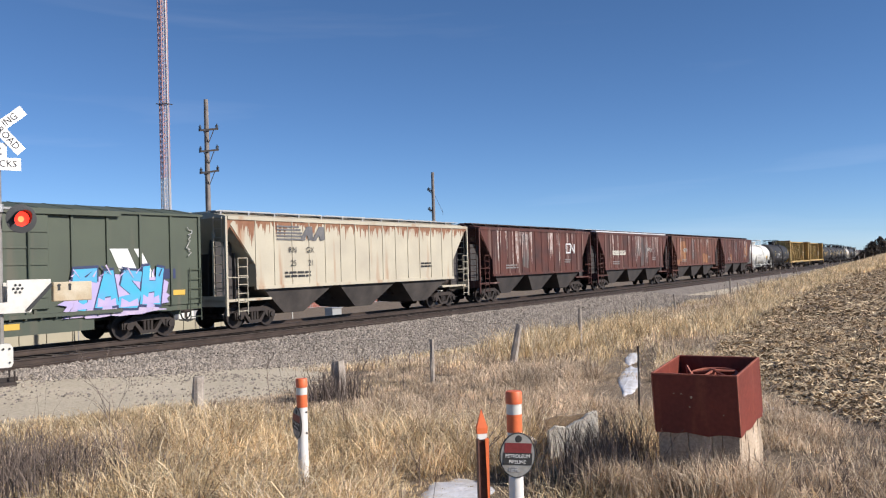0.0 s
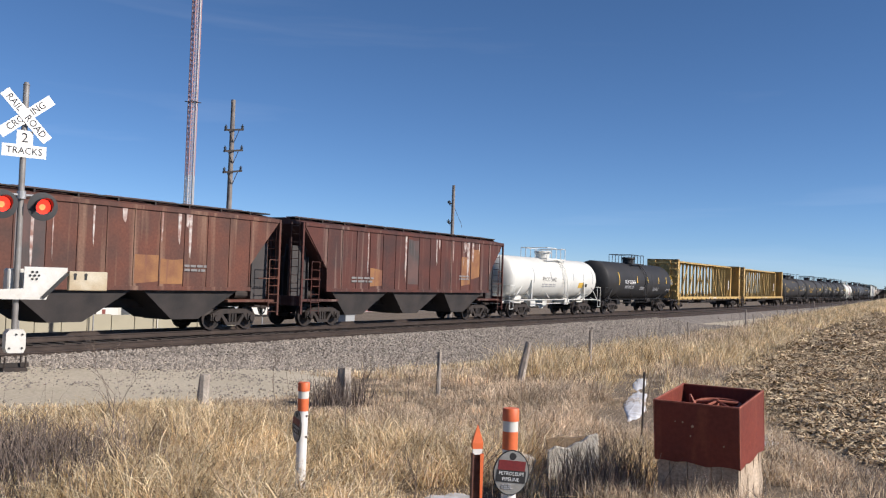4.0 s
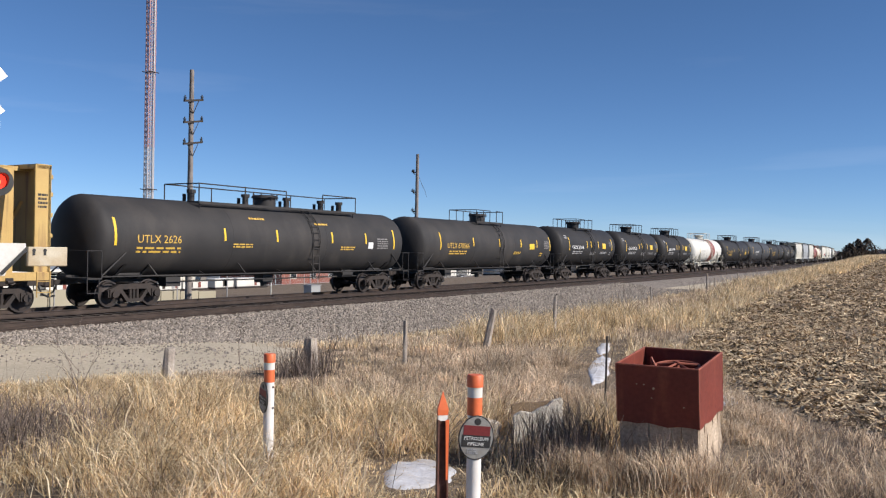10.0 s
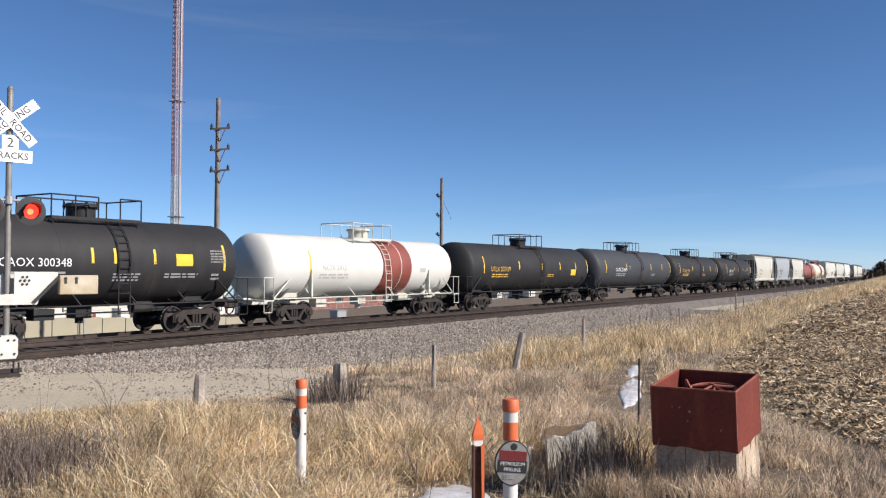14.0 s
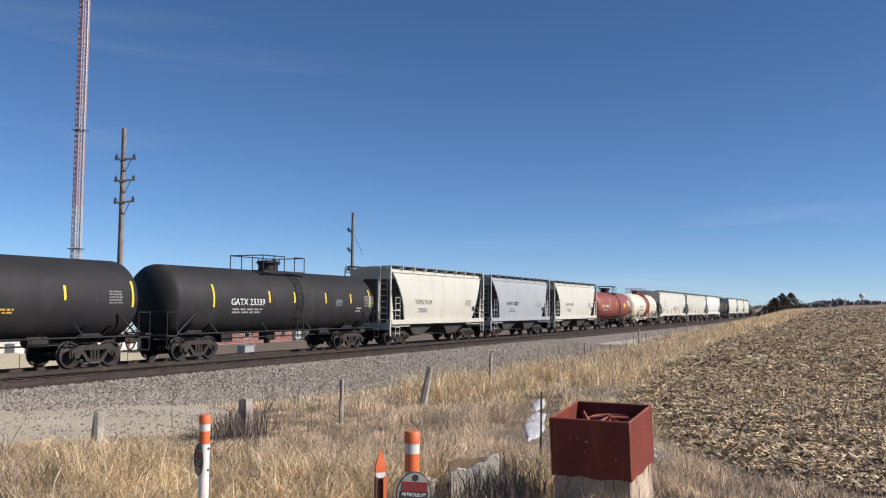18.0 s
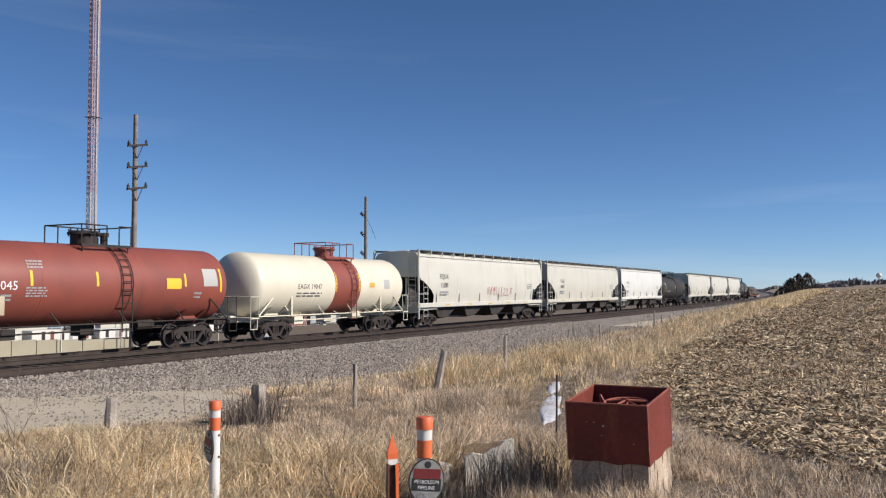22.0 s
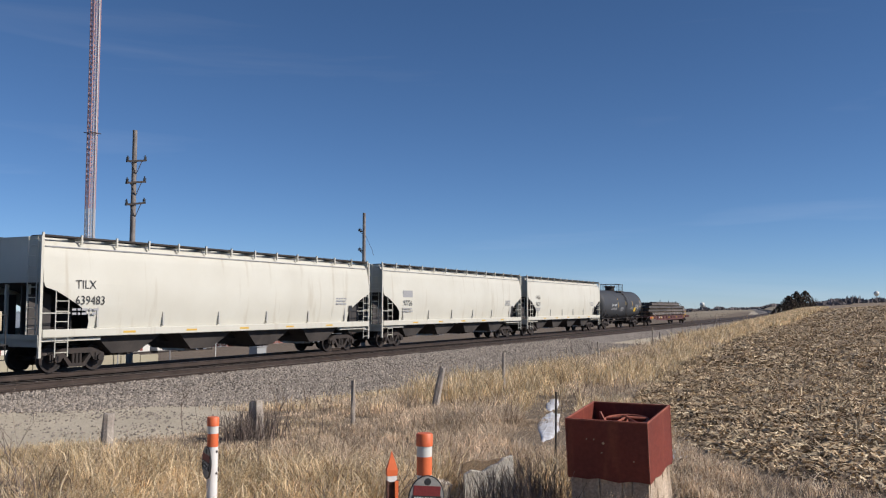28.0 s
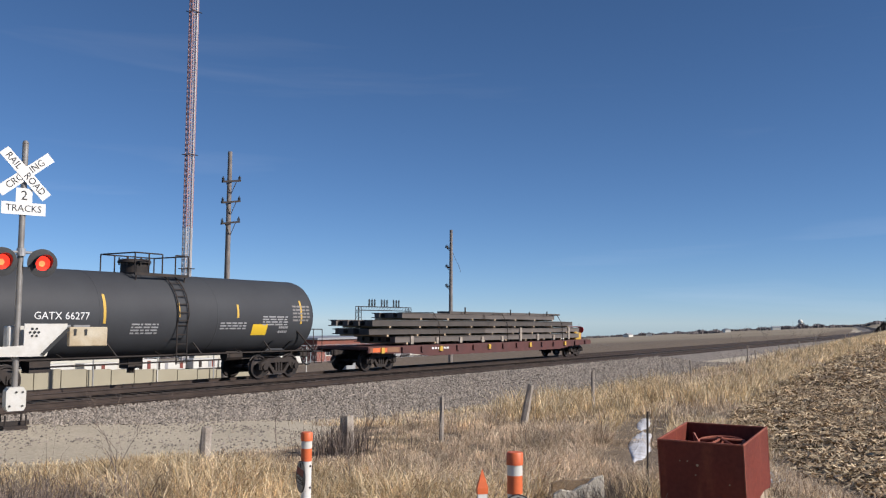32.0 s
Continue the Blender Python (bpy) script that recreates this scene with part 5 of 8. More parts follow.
couple(-11.5, 4.3, lambda L: tank_car(L, M_BRIGHT, "white tank car with a broad red band", 1.38, 2.42, M_WHITE, M_WHITE, "NCIX 2412", M_MARK_S, -3.0, 0.34,
       band=(0.6, 3.0), strips=(-4.6,), platform=(-1.2, 1.8), dome=0.4, placards=((4.0, 2.3, 0.5, 0.2, M_MARK_S),), seed=6, posts=True, end_frames=True))
couple(4.3, 23.0, lambda L: tank_car(L, M_BLACK, "glossy black tank car with ochre lettering", 1.48, 2.42, None, None, "UTLX 202929", M_MARK_O, -5.0, 0.4,
       strips=(-7.0, -2.6, 0.6, 3.4, 6.0, 8.1), platform=(-1.6, 1.6), dome=0.0, placards=((5.6, 2.2, 0.8, 0.4, M_MARK_Y),), stencils=((2.0, 2.0, 1.0, 0.2, 2),), seed=7))
couple(23.0, 42.8, lambda L: tank_car(L, M_GREYTANK, "dark grey tank car with white lettering", 1.55, 2.45, M_GREYTANK, M_STEEL, "GATX 210660", M_MARK_W, -4.2, 0.4,
       strips=(-7.4, -3.0, 3.0, 6.0, 8.4), platform=(-1.6, 1.6), dome=0.0, stencils=((3.6, 2.0, 1.0, 0.2, 2), (-2.2, 2.6, 0.3, 0.3, 2)), seed=8))
couple(42.8, 60.4, lambda L: tank_car(L, M_BLACK, "black tank car with ochre lettering", 1.46, 2.42, None, None, "UTLX 649254", M_MARK_O, -4.6, 0.4,
       strips=(-6.6, -2.4, 1.6, 4.4, 7.4), platform=(-1.6, 1.6), dome=0.0, placards=((6.6, 2.5, 0.6, 0.5, M_MARK_G),), stencils=((2.0, 2.0, 1.0, 0.2, 2),), seed=9))
couple(60.4, 77.3, lambda L: tank_car(L, M_BLACK, "black tank car with white lettering", 1.46, 2.42, None, None, "GATX 23339", M_MARK_W, -3.2, 0.4,
       strips=(-5.4, -1.7, 0.2, 2.8, 5.1, 7.0), platform=(-1.6, 1.6), dome=0.0, placards=((6.9, 2.5, 0.9, 0.6, M_MARK_G), (4.0, 2.4, 0.6, 0.34, M_MARK_G)), stencils=((5.9, 2.05, 0.5, 0.3, 2),), seed=10))
couple(77.3, 91.8, lambda L: smooth_hopper(L, M_CREAM, "short cream covered hopper car with roof walk", 2, [("TCMX 95129", 0.4, M_FADED, -2.6, 2.5)], 1, 4.3, True))
couple(91.8, 105.9, lambda L: smooth_hopper(L, M_PALE, "short pale grey covered hopper car with roof walk", 2, [("NAHX 378039", 0.4, M_MARK_K, -2.2, 2.5)], 2, 4.3, True))
couple(105.9, 120.3, lambda L: smooth_hopper(L, M_CREAM, "short cream covered hopper car, lightly stained", 2, [("KCMX  95185", 0.4, M_FADED, -2.4, 2.5)], 3, 4.3, True))
couple(120.3, 135.6, lambda L: tank_car(L, M_REDTANK, "oxide red tank car with white lettering", 1.46, 2.44, M_STEEL, M_STEEL, "UTLX 110045", M_MARK_W, -4.3, 0.4,
       strips=(-5.8, -2.6, 0.0, 4.2, 6.2), platform=(-0.3, 1.9), dome=0.6, pipes=(1.4,), placards=((3.6, 2.5, 0.75, 0.4, M_MARK_Y), (5.6, 2.75, 0.8, 0.7, M_MARK_S)), stencils=((-2.4, 2.2, 0.8, 0.35, 4), (-2.4, 3.1, 0.6, 0.3, 3), (4.9, 2.05, 0.4, 0.3, 2)), seed=11))
couple(135.6, 150.1, lambda L: tank_car(L, M_IVORY, "cream-white tank car with a broad red band", 1.5, 2.45, M_IVORY, M_IVORY, "EAGX 19047", M_FADED, -2.6, 0.34,
       band=(-0.5, 1.8), strips=(-0.4, 1.7), platform=(-0.6, 1.9), dome=0.6, placards=((2.9, 2.5, 0.5, 0.25, M_MARK_O), (4.4, 2.55, 0.6, 0.5, M_MARK_S)), seed=12, end_frames=True, top_paint=M_REDTANK))
couple(150.1, 171.6, lambda L: smooth_hopper(L, M_WHITE, "long white covered hopper car with pink scrawl", 4, [("EQUX", 0.42, M_FADED, -6.9, 3.05), ("13288", 0.42, M_FADED, -6.9, 2.52)], 4, scrawl=True))
couple(171.6, 194.0, lambda L: smooth_hopper(L, M_CREAM, "long off-white covered hopper car with stains", 4, [("CCBX", 0.38, M_FADED, -7.0, 2.95), ("58828", 0.38, M_FADED, -7.0, 2.5)], 5))
couple(194.0, 214.5, lambda L: smooth_hopper(L, M_BRIGHT, "long clean white covered hopper car", 4, [("SHQX", 0.36, M_FADED, -7.2, 2.95), ("4631", 0.36, M_FADED, -7.2, 2.5)], 6))
couple(214.5, 231.0, lambda L: tank_car(L, M_BLACK_DULL, "dull black tank car", 1.46, 2.42, None, None, None, M_MARK_W, -4.0, 0.38, strips=(-6.0, 0, 6.0), platform=(-1.6, 1.6), dome=0.0, seed=13))
couple(231.0, 252.2, lambda L: smooth_hopper(L, M_WHITE, "long white covered hopper car with grey stiffeners", 4, [("TILX", 0.42, M_MARK_K, -8.2, 2.95), ("639483", 0.42, M_MARK_K, -8.0, 2.42)], 7))
couple(252.2, 273.6, lambda L: smooth_hopper(L, M_WHITE, "long white covered hopper car with a dark lettering patch", 4, [("97726", 0.42, M_MARK_K, -7.3, 2.42)], 8, patch=(-7.3, 2.95)))
couple(273.6, 294.1, lambda L: smooth_hopper(L, M_WHITE, "long white covered hopper car at the train's end", 4, [("GPLX", 0.42, M_MARK_K, -7.4, 2.95), ("76237", 0.42, M_MARK_K, -7.4, 2.42)], 9))
couple(294.1, 311.6, lambda L: tank_car(L, M_GREYTANK, "dark grey tank car with white lettering and yellow placard", 1.5, 2.45, M_STEEL, M_STEEL, "GATX 66277", M_MARK_W, -3.9, 0.33,
       strips=(-2.4, 0.6, 3.4, 6.9), strip_paint=M_MARK_O, platform=(-0.9, 1.4), dome=-0.2, placards=((4.6, 1.95, 0.8, 0.42, M_MARK_Y), (6.9, 2.6, 1.0, 0.7, M_MARK_G)), stencils=((-0.8, 2.0, 1.1, 0.4, 4), (3.2, 2.1, 1.3, 0.3, 3), (5.4, 2.3, 1.4, 0.4, 4), (5.9, 1.95, 0.5, 0.35, 2)), seed=14))
couple(313.6, 340.1, loaded_flat)


def line_pose(x):
    """The pose on the train's track at x."""
    return pose(x, TRACK_Y + shift(x), 0, 0, 0, math.degrees(math.atan(slope(x))))


# ---- ground: one sheet, its cover told by place ----
def ground_material():
    m = bpy.data.materials.new("winter_ground")
    m.use_nodes = True
    t = m.node_tree
    b = t.nodes["Principled BSDF"]
    b.inputs["Roughness"].default_value = 0.95
    geo = t.nodes.new("ShaderNodeNewGeometry")
    at = t.nodes.new("ShaderNodeAttribute")
    at.attribute_name = "cover"
    sep = t.nodes.new("ShaderNodeSeparateColor")
    link(t, at.outputs["Color"], sep.inputs[0])

    def tex(sc, detail=5.0):
        n = t.nodes.new("ShaderNodeTexNoise")
        n.inputs["Scale"].default_value, n.inputs["Detail"].default_value = sc, detail
        link(t, geo.outputs["Position"], n.inputs["Vector"])
        return n.outputs["Fac"]

    def ramp(v, *stops):
        n = t.nodes.new("ShaderNodeValToRGB")
        while len(n.color_ramp.elements) < len(stops):
            n.color_ramp.elements.new(0.5)
        for e, (p, c) in zip(n.color_ramp.elements, stops):
            e.position, e.color = p, (*c, 1)
        link(t, v, n.inputs[0])
        return n.outputs[0]

    def mix(f, a, c, kind="MIX"):
        n = t.nodes.new("ShaderNodeMix")
        n.data_type, n.blend_type = "RGBA", kind
        for i, v in ((0, f), (6, a), (7, c)):
            if isinstance(v, float):
                n.inputs[i].default_value = v
            else:
                link(t, v, n.inputs[i])
        return n.outputs[2]

    def cut(v, w, lo, hi):
        a = t.nodes.new("ShaderNodeMath")
        a.operation = "MULTIPLY_ADD"
        link(t, w, a.inputs[0])
        a.inputs[1].default_value = 0.7
        link(t, v, a.inputs[2])
        n = t.nodes.new("ShaderNodeMapRange")
        n.inputs["From Min"].default_value, n.inputs["From Max"].default_value = lo, hi
        link(t, a.outputs[0], n.inputs["Value"])
        return n.outputs["Result"]

    thatch = mix(0.6, ramp(tex(0.45), (0.35, (0.12, 0.087, 0.055)), (0.65, (0.19, 0.14, 0.09))), ramp(tex(14.0), (0.3, (0.06, 0.043, 0.028)), (0.7, (0.28, 0.215, 0.14))))
    soil = mix(0.55, ramp(tex(0.25), (0.35, (0.15, 0.108, 0.066)), (0.65, (0.24, 0.18, 0.115))), ramp(tex(7.0, 8.0), (0.36, (0.06, 0.04, 0.026)), (0.5, (0.25, 0.18, 0.11)), (0.66, (0.58, 0.46, 0.3))))
    gravel = mix(0.5, ramp(tex(0.5), (0.35, (0.43, 0.375, 0.265)), (0.65, (0.57, 0.5, 0.365))), ramp(tex(16.0, 7.0), (0.3, (0.29, 0.24, 0.175)), (0.7, (0.63, 0.54, 0.4))))
    far = ramp(tex(0.004), (0.4, (0.25, 0.2, 0.13)), (0.6, (0.3, 0.25, 0.17)))
    n2 = tex(1.4, 6.0)
    col = mix(cut(sep.outputs[0], n2, 0.78, 0.92), thatch, soil)
    col = mix(cut(sep.outputs[1], n2, 0.78, 0.92), col, gravel)
    col = mix(sep.outputs[2], col, far)
    link(t, col, b.inputs["Base Color"])
    bn = t.nodes.new("ShaderNodeBump")
    bn.inputs["Strength"].default_value, bn.inputs["Distance"].default_value = 0.6, 0.05
    link(t, tex(22.0, 7.0), bn.inputs["Height"])
    link(t, bn.outputs[0], b.inputs["Normal"])
    return m


def axis_steps(lo, hi, dense0, dense1, step, grow):
    a = list(np.arange(dense0, dense1 + 1e-6, step))
    d, v = step, dense1
    while v < hi:
        d *= grow
        v += d
        a.append(v)
    d, v = step, dense0
    while v > lo:
        d *= grow
        v -= d
        a.insert(0, v)
    return a


def make_ground():
    xs = axis_steps(-400, 4300, -6, 60, 0.4, 1.06)
    ys = axis_steps(-1500, 3500, -8, 34, 0.4, 1.08)
    verts = [(x, y, terrain(x, y)) for x in xs for y in ys]
    n = len(ys)
    faces = [(i * n + j, (i + 1) * n + j, (i + 1) * n + j + 1, i * n + j + 1) for i in range(len(xs) - 1) for j in range(n - 1)]
    me = bpy.data.meshes.new("ground")
    me.from_pydata(verts, [], faces)
    me.materials.append(ground_material())
    cover = me.color_attributes.new("cover", "FLOAT_COLOR", "POINT")
    data = []
    for x in xs:
        fe, ge = field_edge(x), gravel_edge(x)
        for y in ys:
            yr = y - shift(x) - TRACK_Y
            f = 0.5 + max(-0.5, min(0.5, (fe - y) * 0.45))
            g = 0.5 + max(-0.5, min(0.5, (y - ge) * 0.45)) if yr < 40 else 0.0
            data += [f, g if yr < 9 else 0.0, sstep(250, 500, math.hypot(x, y)) if yr > 20 else sstep(500, 900, math.hypot(x, y)), 1]
    cover.data.foreach_set("color", data)
    me.polygons.foreach_set("use_smooth", [True] * len(faces))
    return tagged(new("ground", me), "dry winter ground with gravel, dead grass and stubble", "ground", kind="structure")


make_ground()


def along(x0, x1, step):
    n = max(1, int(round((x1 - x0) / step)))
    return [x0 + (x1 - x0) * i / n for i in range(n + 1)]


def ribbon(xs, profile, yc, close=False):
    """A strip that follows the line: a profile of (offset, height) swept along it."""
    bm = B()
    prev = None
    for x in xs:
        s = shift(x)
        ring = [bm.verts.new((x, yc + s + o, h)) for o, h in profile]
        if prev:
            for i in range(len(ring) - (0 if close else 1)):
                j = (i + 1) % len(ring)
                bm.faces.new((prev[i], ring[i], ring[j], prev[j]))
        prev = ring
    bmesh.ops.recalc_face_normals(bm, faces=bm.faces)
    return bm


XS = along(-150, 60, 5) + along(70, 480, 10) + along(520, 2000, 60)
M_BALLAST = mat("grey_ballast_stone", (0.25, 0.215, 0.18), 0.95, 0, (0.16, 0.138, 0.115), 1.2, 0.6, fine=0.55, fine_scale=9.0, bump=1.0, bump_scale=12.0)
M_OILY = mat("oil_dark_ballast", (0.045, 0.036, 0.029), 0.95, 0, (0.075, 0.06, 0.048), 1.5, 0.7, fine=0.5, fine_scale=10.0, bump=0.9, bump_scale=12.0)
M_STONE = mat("ballast_stone", (0.255, 0.22, 0.18), 0.9, 0, rand=0.48, fine=0.15, bump=0)
bed = ribbon(XS, [(-11.5, -1.2), (-9.6, -0.62), (-6.9, -0.24), (-6.0, -0.13), (-5.15, -0.1), (-5.1, -0.24)], TRACK_Y)
tagged(part("ballast_shoulder", bed, M_BALLAST), "pale grey crushed stone beside the tracks", "ballast", kind="structure")
bed = ribbon(XS, [(-5.12, -0.22), (-2.2, -0.24), (1.5, -0.22), (1.6, -0.25)], TRACK_Y)
tagged(part("ballast_bed", bed, M_OILY), "dark oil-stained stone between the ties", "ballast", kind="structure")
RAIL = [(-0.07, -0.17), (-0.07, -0.155), (-0.012, -0.14), (-0.012, -0.04), (-0.037, -0.03), (-0.037, 0.0), (0.037, 0.0), (0.037, -0.03), (0.012, -0.04), (0.012, -0.14), (0.07, -0.155), (0.07, -0.17)]
bed = ribbon(XS, [(1.55, -0.2), (3.0, -0.25), (5.6, -1.1)], TRACK_Y)
tagged(part("ballast_shoulder", bed, M_BALLAST), "grey crushed stone falling away behind the tracks", "ballast", kind="structure")
TIES = []
for name, yc in (("far_track", TRACK_Y), ("near_track", NEAR_Y)):
    th = tagged(thing(name, pose(0, 0, 0), "steel rails on dark wooden ties", "railway track"), kind="structure")
    for o in (-0.753, 0.753):
        part("rail", ribbon(XS, [(o + a, h) for a, h in RAIL], yc, True), M_RAILHEAD, th)
    TIES.append((th, yc))


# ---- crossing road ----
def crossing():
    bm = B()
    for y0, y1, z in ((15.5, 20.3, 0.02), (20.3, 21.0, 0.02), (21.1, 22.5, 0.02), (22.65, 25.3, 0.02), (25.4, 26.8, 0.02), (26.95, 32.0, 0.0)):
        box(bm, -4.5, 6.6, y0, y1, -0.25, z)
    return tagged(part("crossing_road", bm, mat("worn_asphalt", (0.07, 0.068, 0.065), 0.9, 0, (0.1, 0.095, 0.09), 0.8, fine=0.3, bump=0.4)), "worn asphalt road over the tracks", "road", kind="structure")


crossing()


# ---- crossing signal ----
def crossing_signal():
    X, Y = 10.25, 17.34
    z0 = terrain(X, Y)
    th = thing("crossing_signal", pose(X, Y, 0, 0, 0, -17), "grey railroad crossing signal with crossbuck and red lamps", "crossing signal")
    bm = rod(B(), (0, 0, 0.75), (0, 0, 5.98), 0.062, 16)
    rod(bm, (0, 0, 5.98), (0, 0, 6.04), 0.07, 16, 0.04)
    smooth(part("mast", bm, M_POLEGREY, th))
    bm = B()
    box(bm, -0.24, 0.24, -0.24, 0.24, z0 - 0.15, z0 + 0.08, 0.02)
    box(bm, -0.3, 0.3, -0.05, 0.05, z0 + 0.08, z0 + 0.16)
    for x in (-0.2, 0.2):
        for y in (-0.2, 0.2):
            rod(bm, (x, y, z0 + 0.05), (x, y, z0 + 0.3), 0.02, 6)
    part("foundation", bm, M_STEEL, th)
    bm = B()
    solid(bm, [(-0.15, 0.42), (0.15, 0.42), (0.19, 0.5), (0.19, 0.82), (0.13, 0.9), (-0.13, 0.9), (-0.19, 0.82), (-0.19, 0.5)], -0.17, 0.12, "y")
    jb = part("junction_box", bm, M_BOXGREY, th)
    bm = B()
    for x, z in ((-0.12, 0.52), (0.12, 0.52), (0.0, 0.8), (0.12, 0.8)):
        rod(bm, (x, -0.19, z), (x, -0.168, z), 0.022, 8)
    part("bolt", bm, M_HOOD, jb)
    # crossbuck
    for a, s, w in ((40, "CROSSING", 0.0), (-47, "RAIL   ROAD", -0.012)):
        bm = box(B(), -0.64, 0.64, -0.012, 0.0, -0.112, 0.112)
        bl = part("crossbuck_blade", bm, M_SIGNWHITE, th)
        bl.matrix_basis = pose(0.0, -0.09 + w, 5.32, 0, -a, 0)
        me = text_mesh(s, 0.205, M_MARK_K)
        for v in me.vertices:
            v.co = (v.co.x * 0.93, -0.0155, v.co.y)
        put("lettering", me, bl)
    bm = box(B(), -0.16, 0.16, -0.08, -0.07, 4.68, 5.02)
    sg = part("count_plate", bm, M_SIGNWHITE, th)
    flat_text("2", 0.28, M_MARK_K, sg, 0.0, -0.084, 4.86)
    bm = box(B(), -0.43, 0.43, -0.085, -0.075, 4.46, 4.72)
    sg = part("tracks_plate", bm, M_SIGNWHITE, th)
    flat_text("TRACKS", 0.2, M_MARK_K, sg, 0.0, -0.089, 4.59, 0.95)
    # lamps
    bm = rod(B(), (-0.4, -0.05, 3.68), (0.4, -0.05, 3.68), 0.028, 10)
    rod(bm, (0, -0.03, 3.6), (0, -0.03, 3.76), 0.09, 12)
    for x in (-0.39, 0.39):
        rod(bm, (x, -0.05, 3.68), (x, -0.05, 3.5), 0.03, 8)
    part("lamp_crossarm", bm, M_GREY, th)
    for x, lens in ((-0.39, M_LAMP_ON), (0.39, M_LAMP_ON)):
        bm = lathe([(0.0, 0.05), (0.16, 0.04), (0.18, 0.0), (0.2, -0.02), (0.295, -0.02), (0.3, -0.035), (0.3, -0.045), (0.19, -0.05), (0.155, -0.05), (0.155, -0.04)], 32, "y")
        bmesh.ops.translate(bm, verts=bm.verts, vec=(x, -0.13, 3.46))
        unit = smooth(part("lamp_unit", bm, M_HOOD, th))
        bm = B()
        n = 26
        r0, r1 = 0.165, 0.172
        rings = []
        for i in range(n + 1):
            a = radians(-35 + 250 * i / n)
            d = 0.12 + 0.2 * max(0.0, math.sin(a)) ** 0.7
            rings.append([bm.verts.new((x + r * math.cos(a), y, 3.46 + r * math.sin(a))) for r, y in ((r0, -0.17), (r0, -0.17 - d), (r1, -0.17 - d), (r1, -0.17))])
        for p, q in zip(rings[:-1], rings[1:]):
            for j in range(4):
                bm.faces.new((p[j], q[j], q[(j + 1) % 4], p[(j + 1) % 4]))
        bmesh.ops.recalc_face_normals(bm, faces=bm.faces)
        smooth(part("hood", bm, M_HOOD, unit))
        bm = lathe([(0.0, -0.215), (0.07, -0.21), (0.12, -0.195), (0.155, -0.175), (0.155, -0.16)], 24, "y")
        bmesh.ops.translate(bm, verts=bm.verts, vec=(x, 0, 3.46))
        smooth(part("lens", bm, lens, unit))
        bm = lathe([(0.0, -0.222), (0.04, -0.22), (0.062, -0.2155)], 18, "y")
        bmesh.ops.translate(bm, verts=bm.verts, vec=(x - 0.02, 0, 3.45))
        smooth(part("bulb_glow", bm, M_BULB, unit))
        bm = rod(B(), (x, -0.09, 3.46), (x, 0.12, 3.46), 0.17, 16, 0.12)
        part("lamp_housing", bm, M_GREY, unit)
    # gate machine with its counterweights, and the lowered arm
    bm = B()
    solid(bm, [(-0.42, 1.52), (0.55, 1.52), (0.62, 1.75), (0.95, 2.12), (0.95, 2.2), (0.1, 2.2), (0.1, 1.75), (-0.42, 1.72)], -0.16, -0.12, "y")
    mech = part("gate_arm_support", bm, M_BOXGREY, th)
    bm = B()
    for i in range(6):
        a = 2 * math.pi * i / 6
        rod(bm, (0.3 + 0.085 * math.cos(a), -0.175, 2.02 + 0.085 * math.sin(a)), (0.3 + 0.085 * math.cos(a), -0.158, 2.02 + 0.085 * math.sin(a)), 0.025, 8)
    rod(bm, (0.3, -0.175, 2.02), (0.3, -0.158, 2.02), 0.03, 8)
    part("bolt", bm, M_HOOD, mech)
    bm = solid(B(), [(0.5, 1.54), (0.98, 2.06), (0.93, 2.1), (0.44, 1.58)], -0.2, -0.165, "y")
    part("brace", bm, M_HOOD, mech)
    bm = box(B(), 0.98, 1.78, -0.2, -0.05, 1.72, 2.13, 0.015)
    cw = part("counterweight", bm, mat("stained_cream_paint", (0.55, 0.5, 0.38), 0.6, 0, (0.32, 0.22, 0.1), 2.2, 0.6), th)
    bm = B()
    for x in (1.1, 1.32):
        box(bm, x - 0.025, x + 0.025, -0.21, -0.198, 1.95, 2.06)
        rod(bm, (x, -0.215, 2.06), (x, -0.198, 2.06), 0.035, 8)
    part("slot", bm, M_HOOD, cw)
    bm = B()
    box(bm, -0.16, 0.2, 0.06, 0.45, 1.55, 2.15, 0.03)
    solid(bm, [(-0.5, 1.72), (-0.35, 1.52), (-0.28, 1.52), (-0.36, 1.72)], -0.12, 0.0, "y")
    part("gate_machine", bm, M_BOXGREY, th)
    bm = box(B(), -0.95, -0.42, -0.17, -0.13, 1.56, 1.68)
    arm = part("gate_arm", bm, M_HOOD, th, "lowered red and white striped arm")
    for i in range(20):
        x = -0.95 - 0.41 * i
        bm = box(B(), x - 0.41, x, -0.165, -0.135, 1.585, 1.685)
        part("gate_stripe", bm, M_RED if i % 2 == 0 else M_SIGNWHITE, arm)
    return th


crossing_signal()


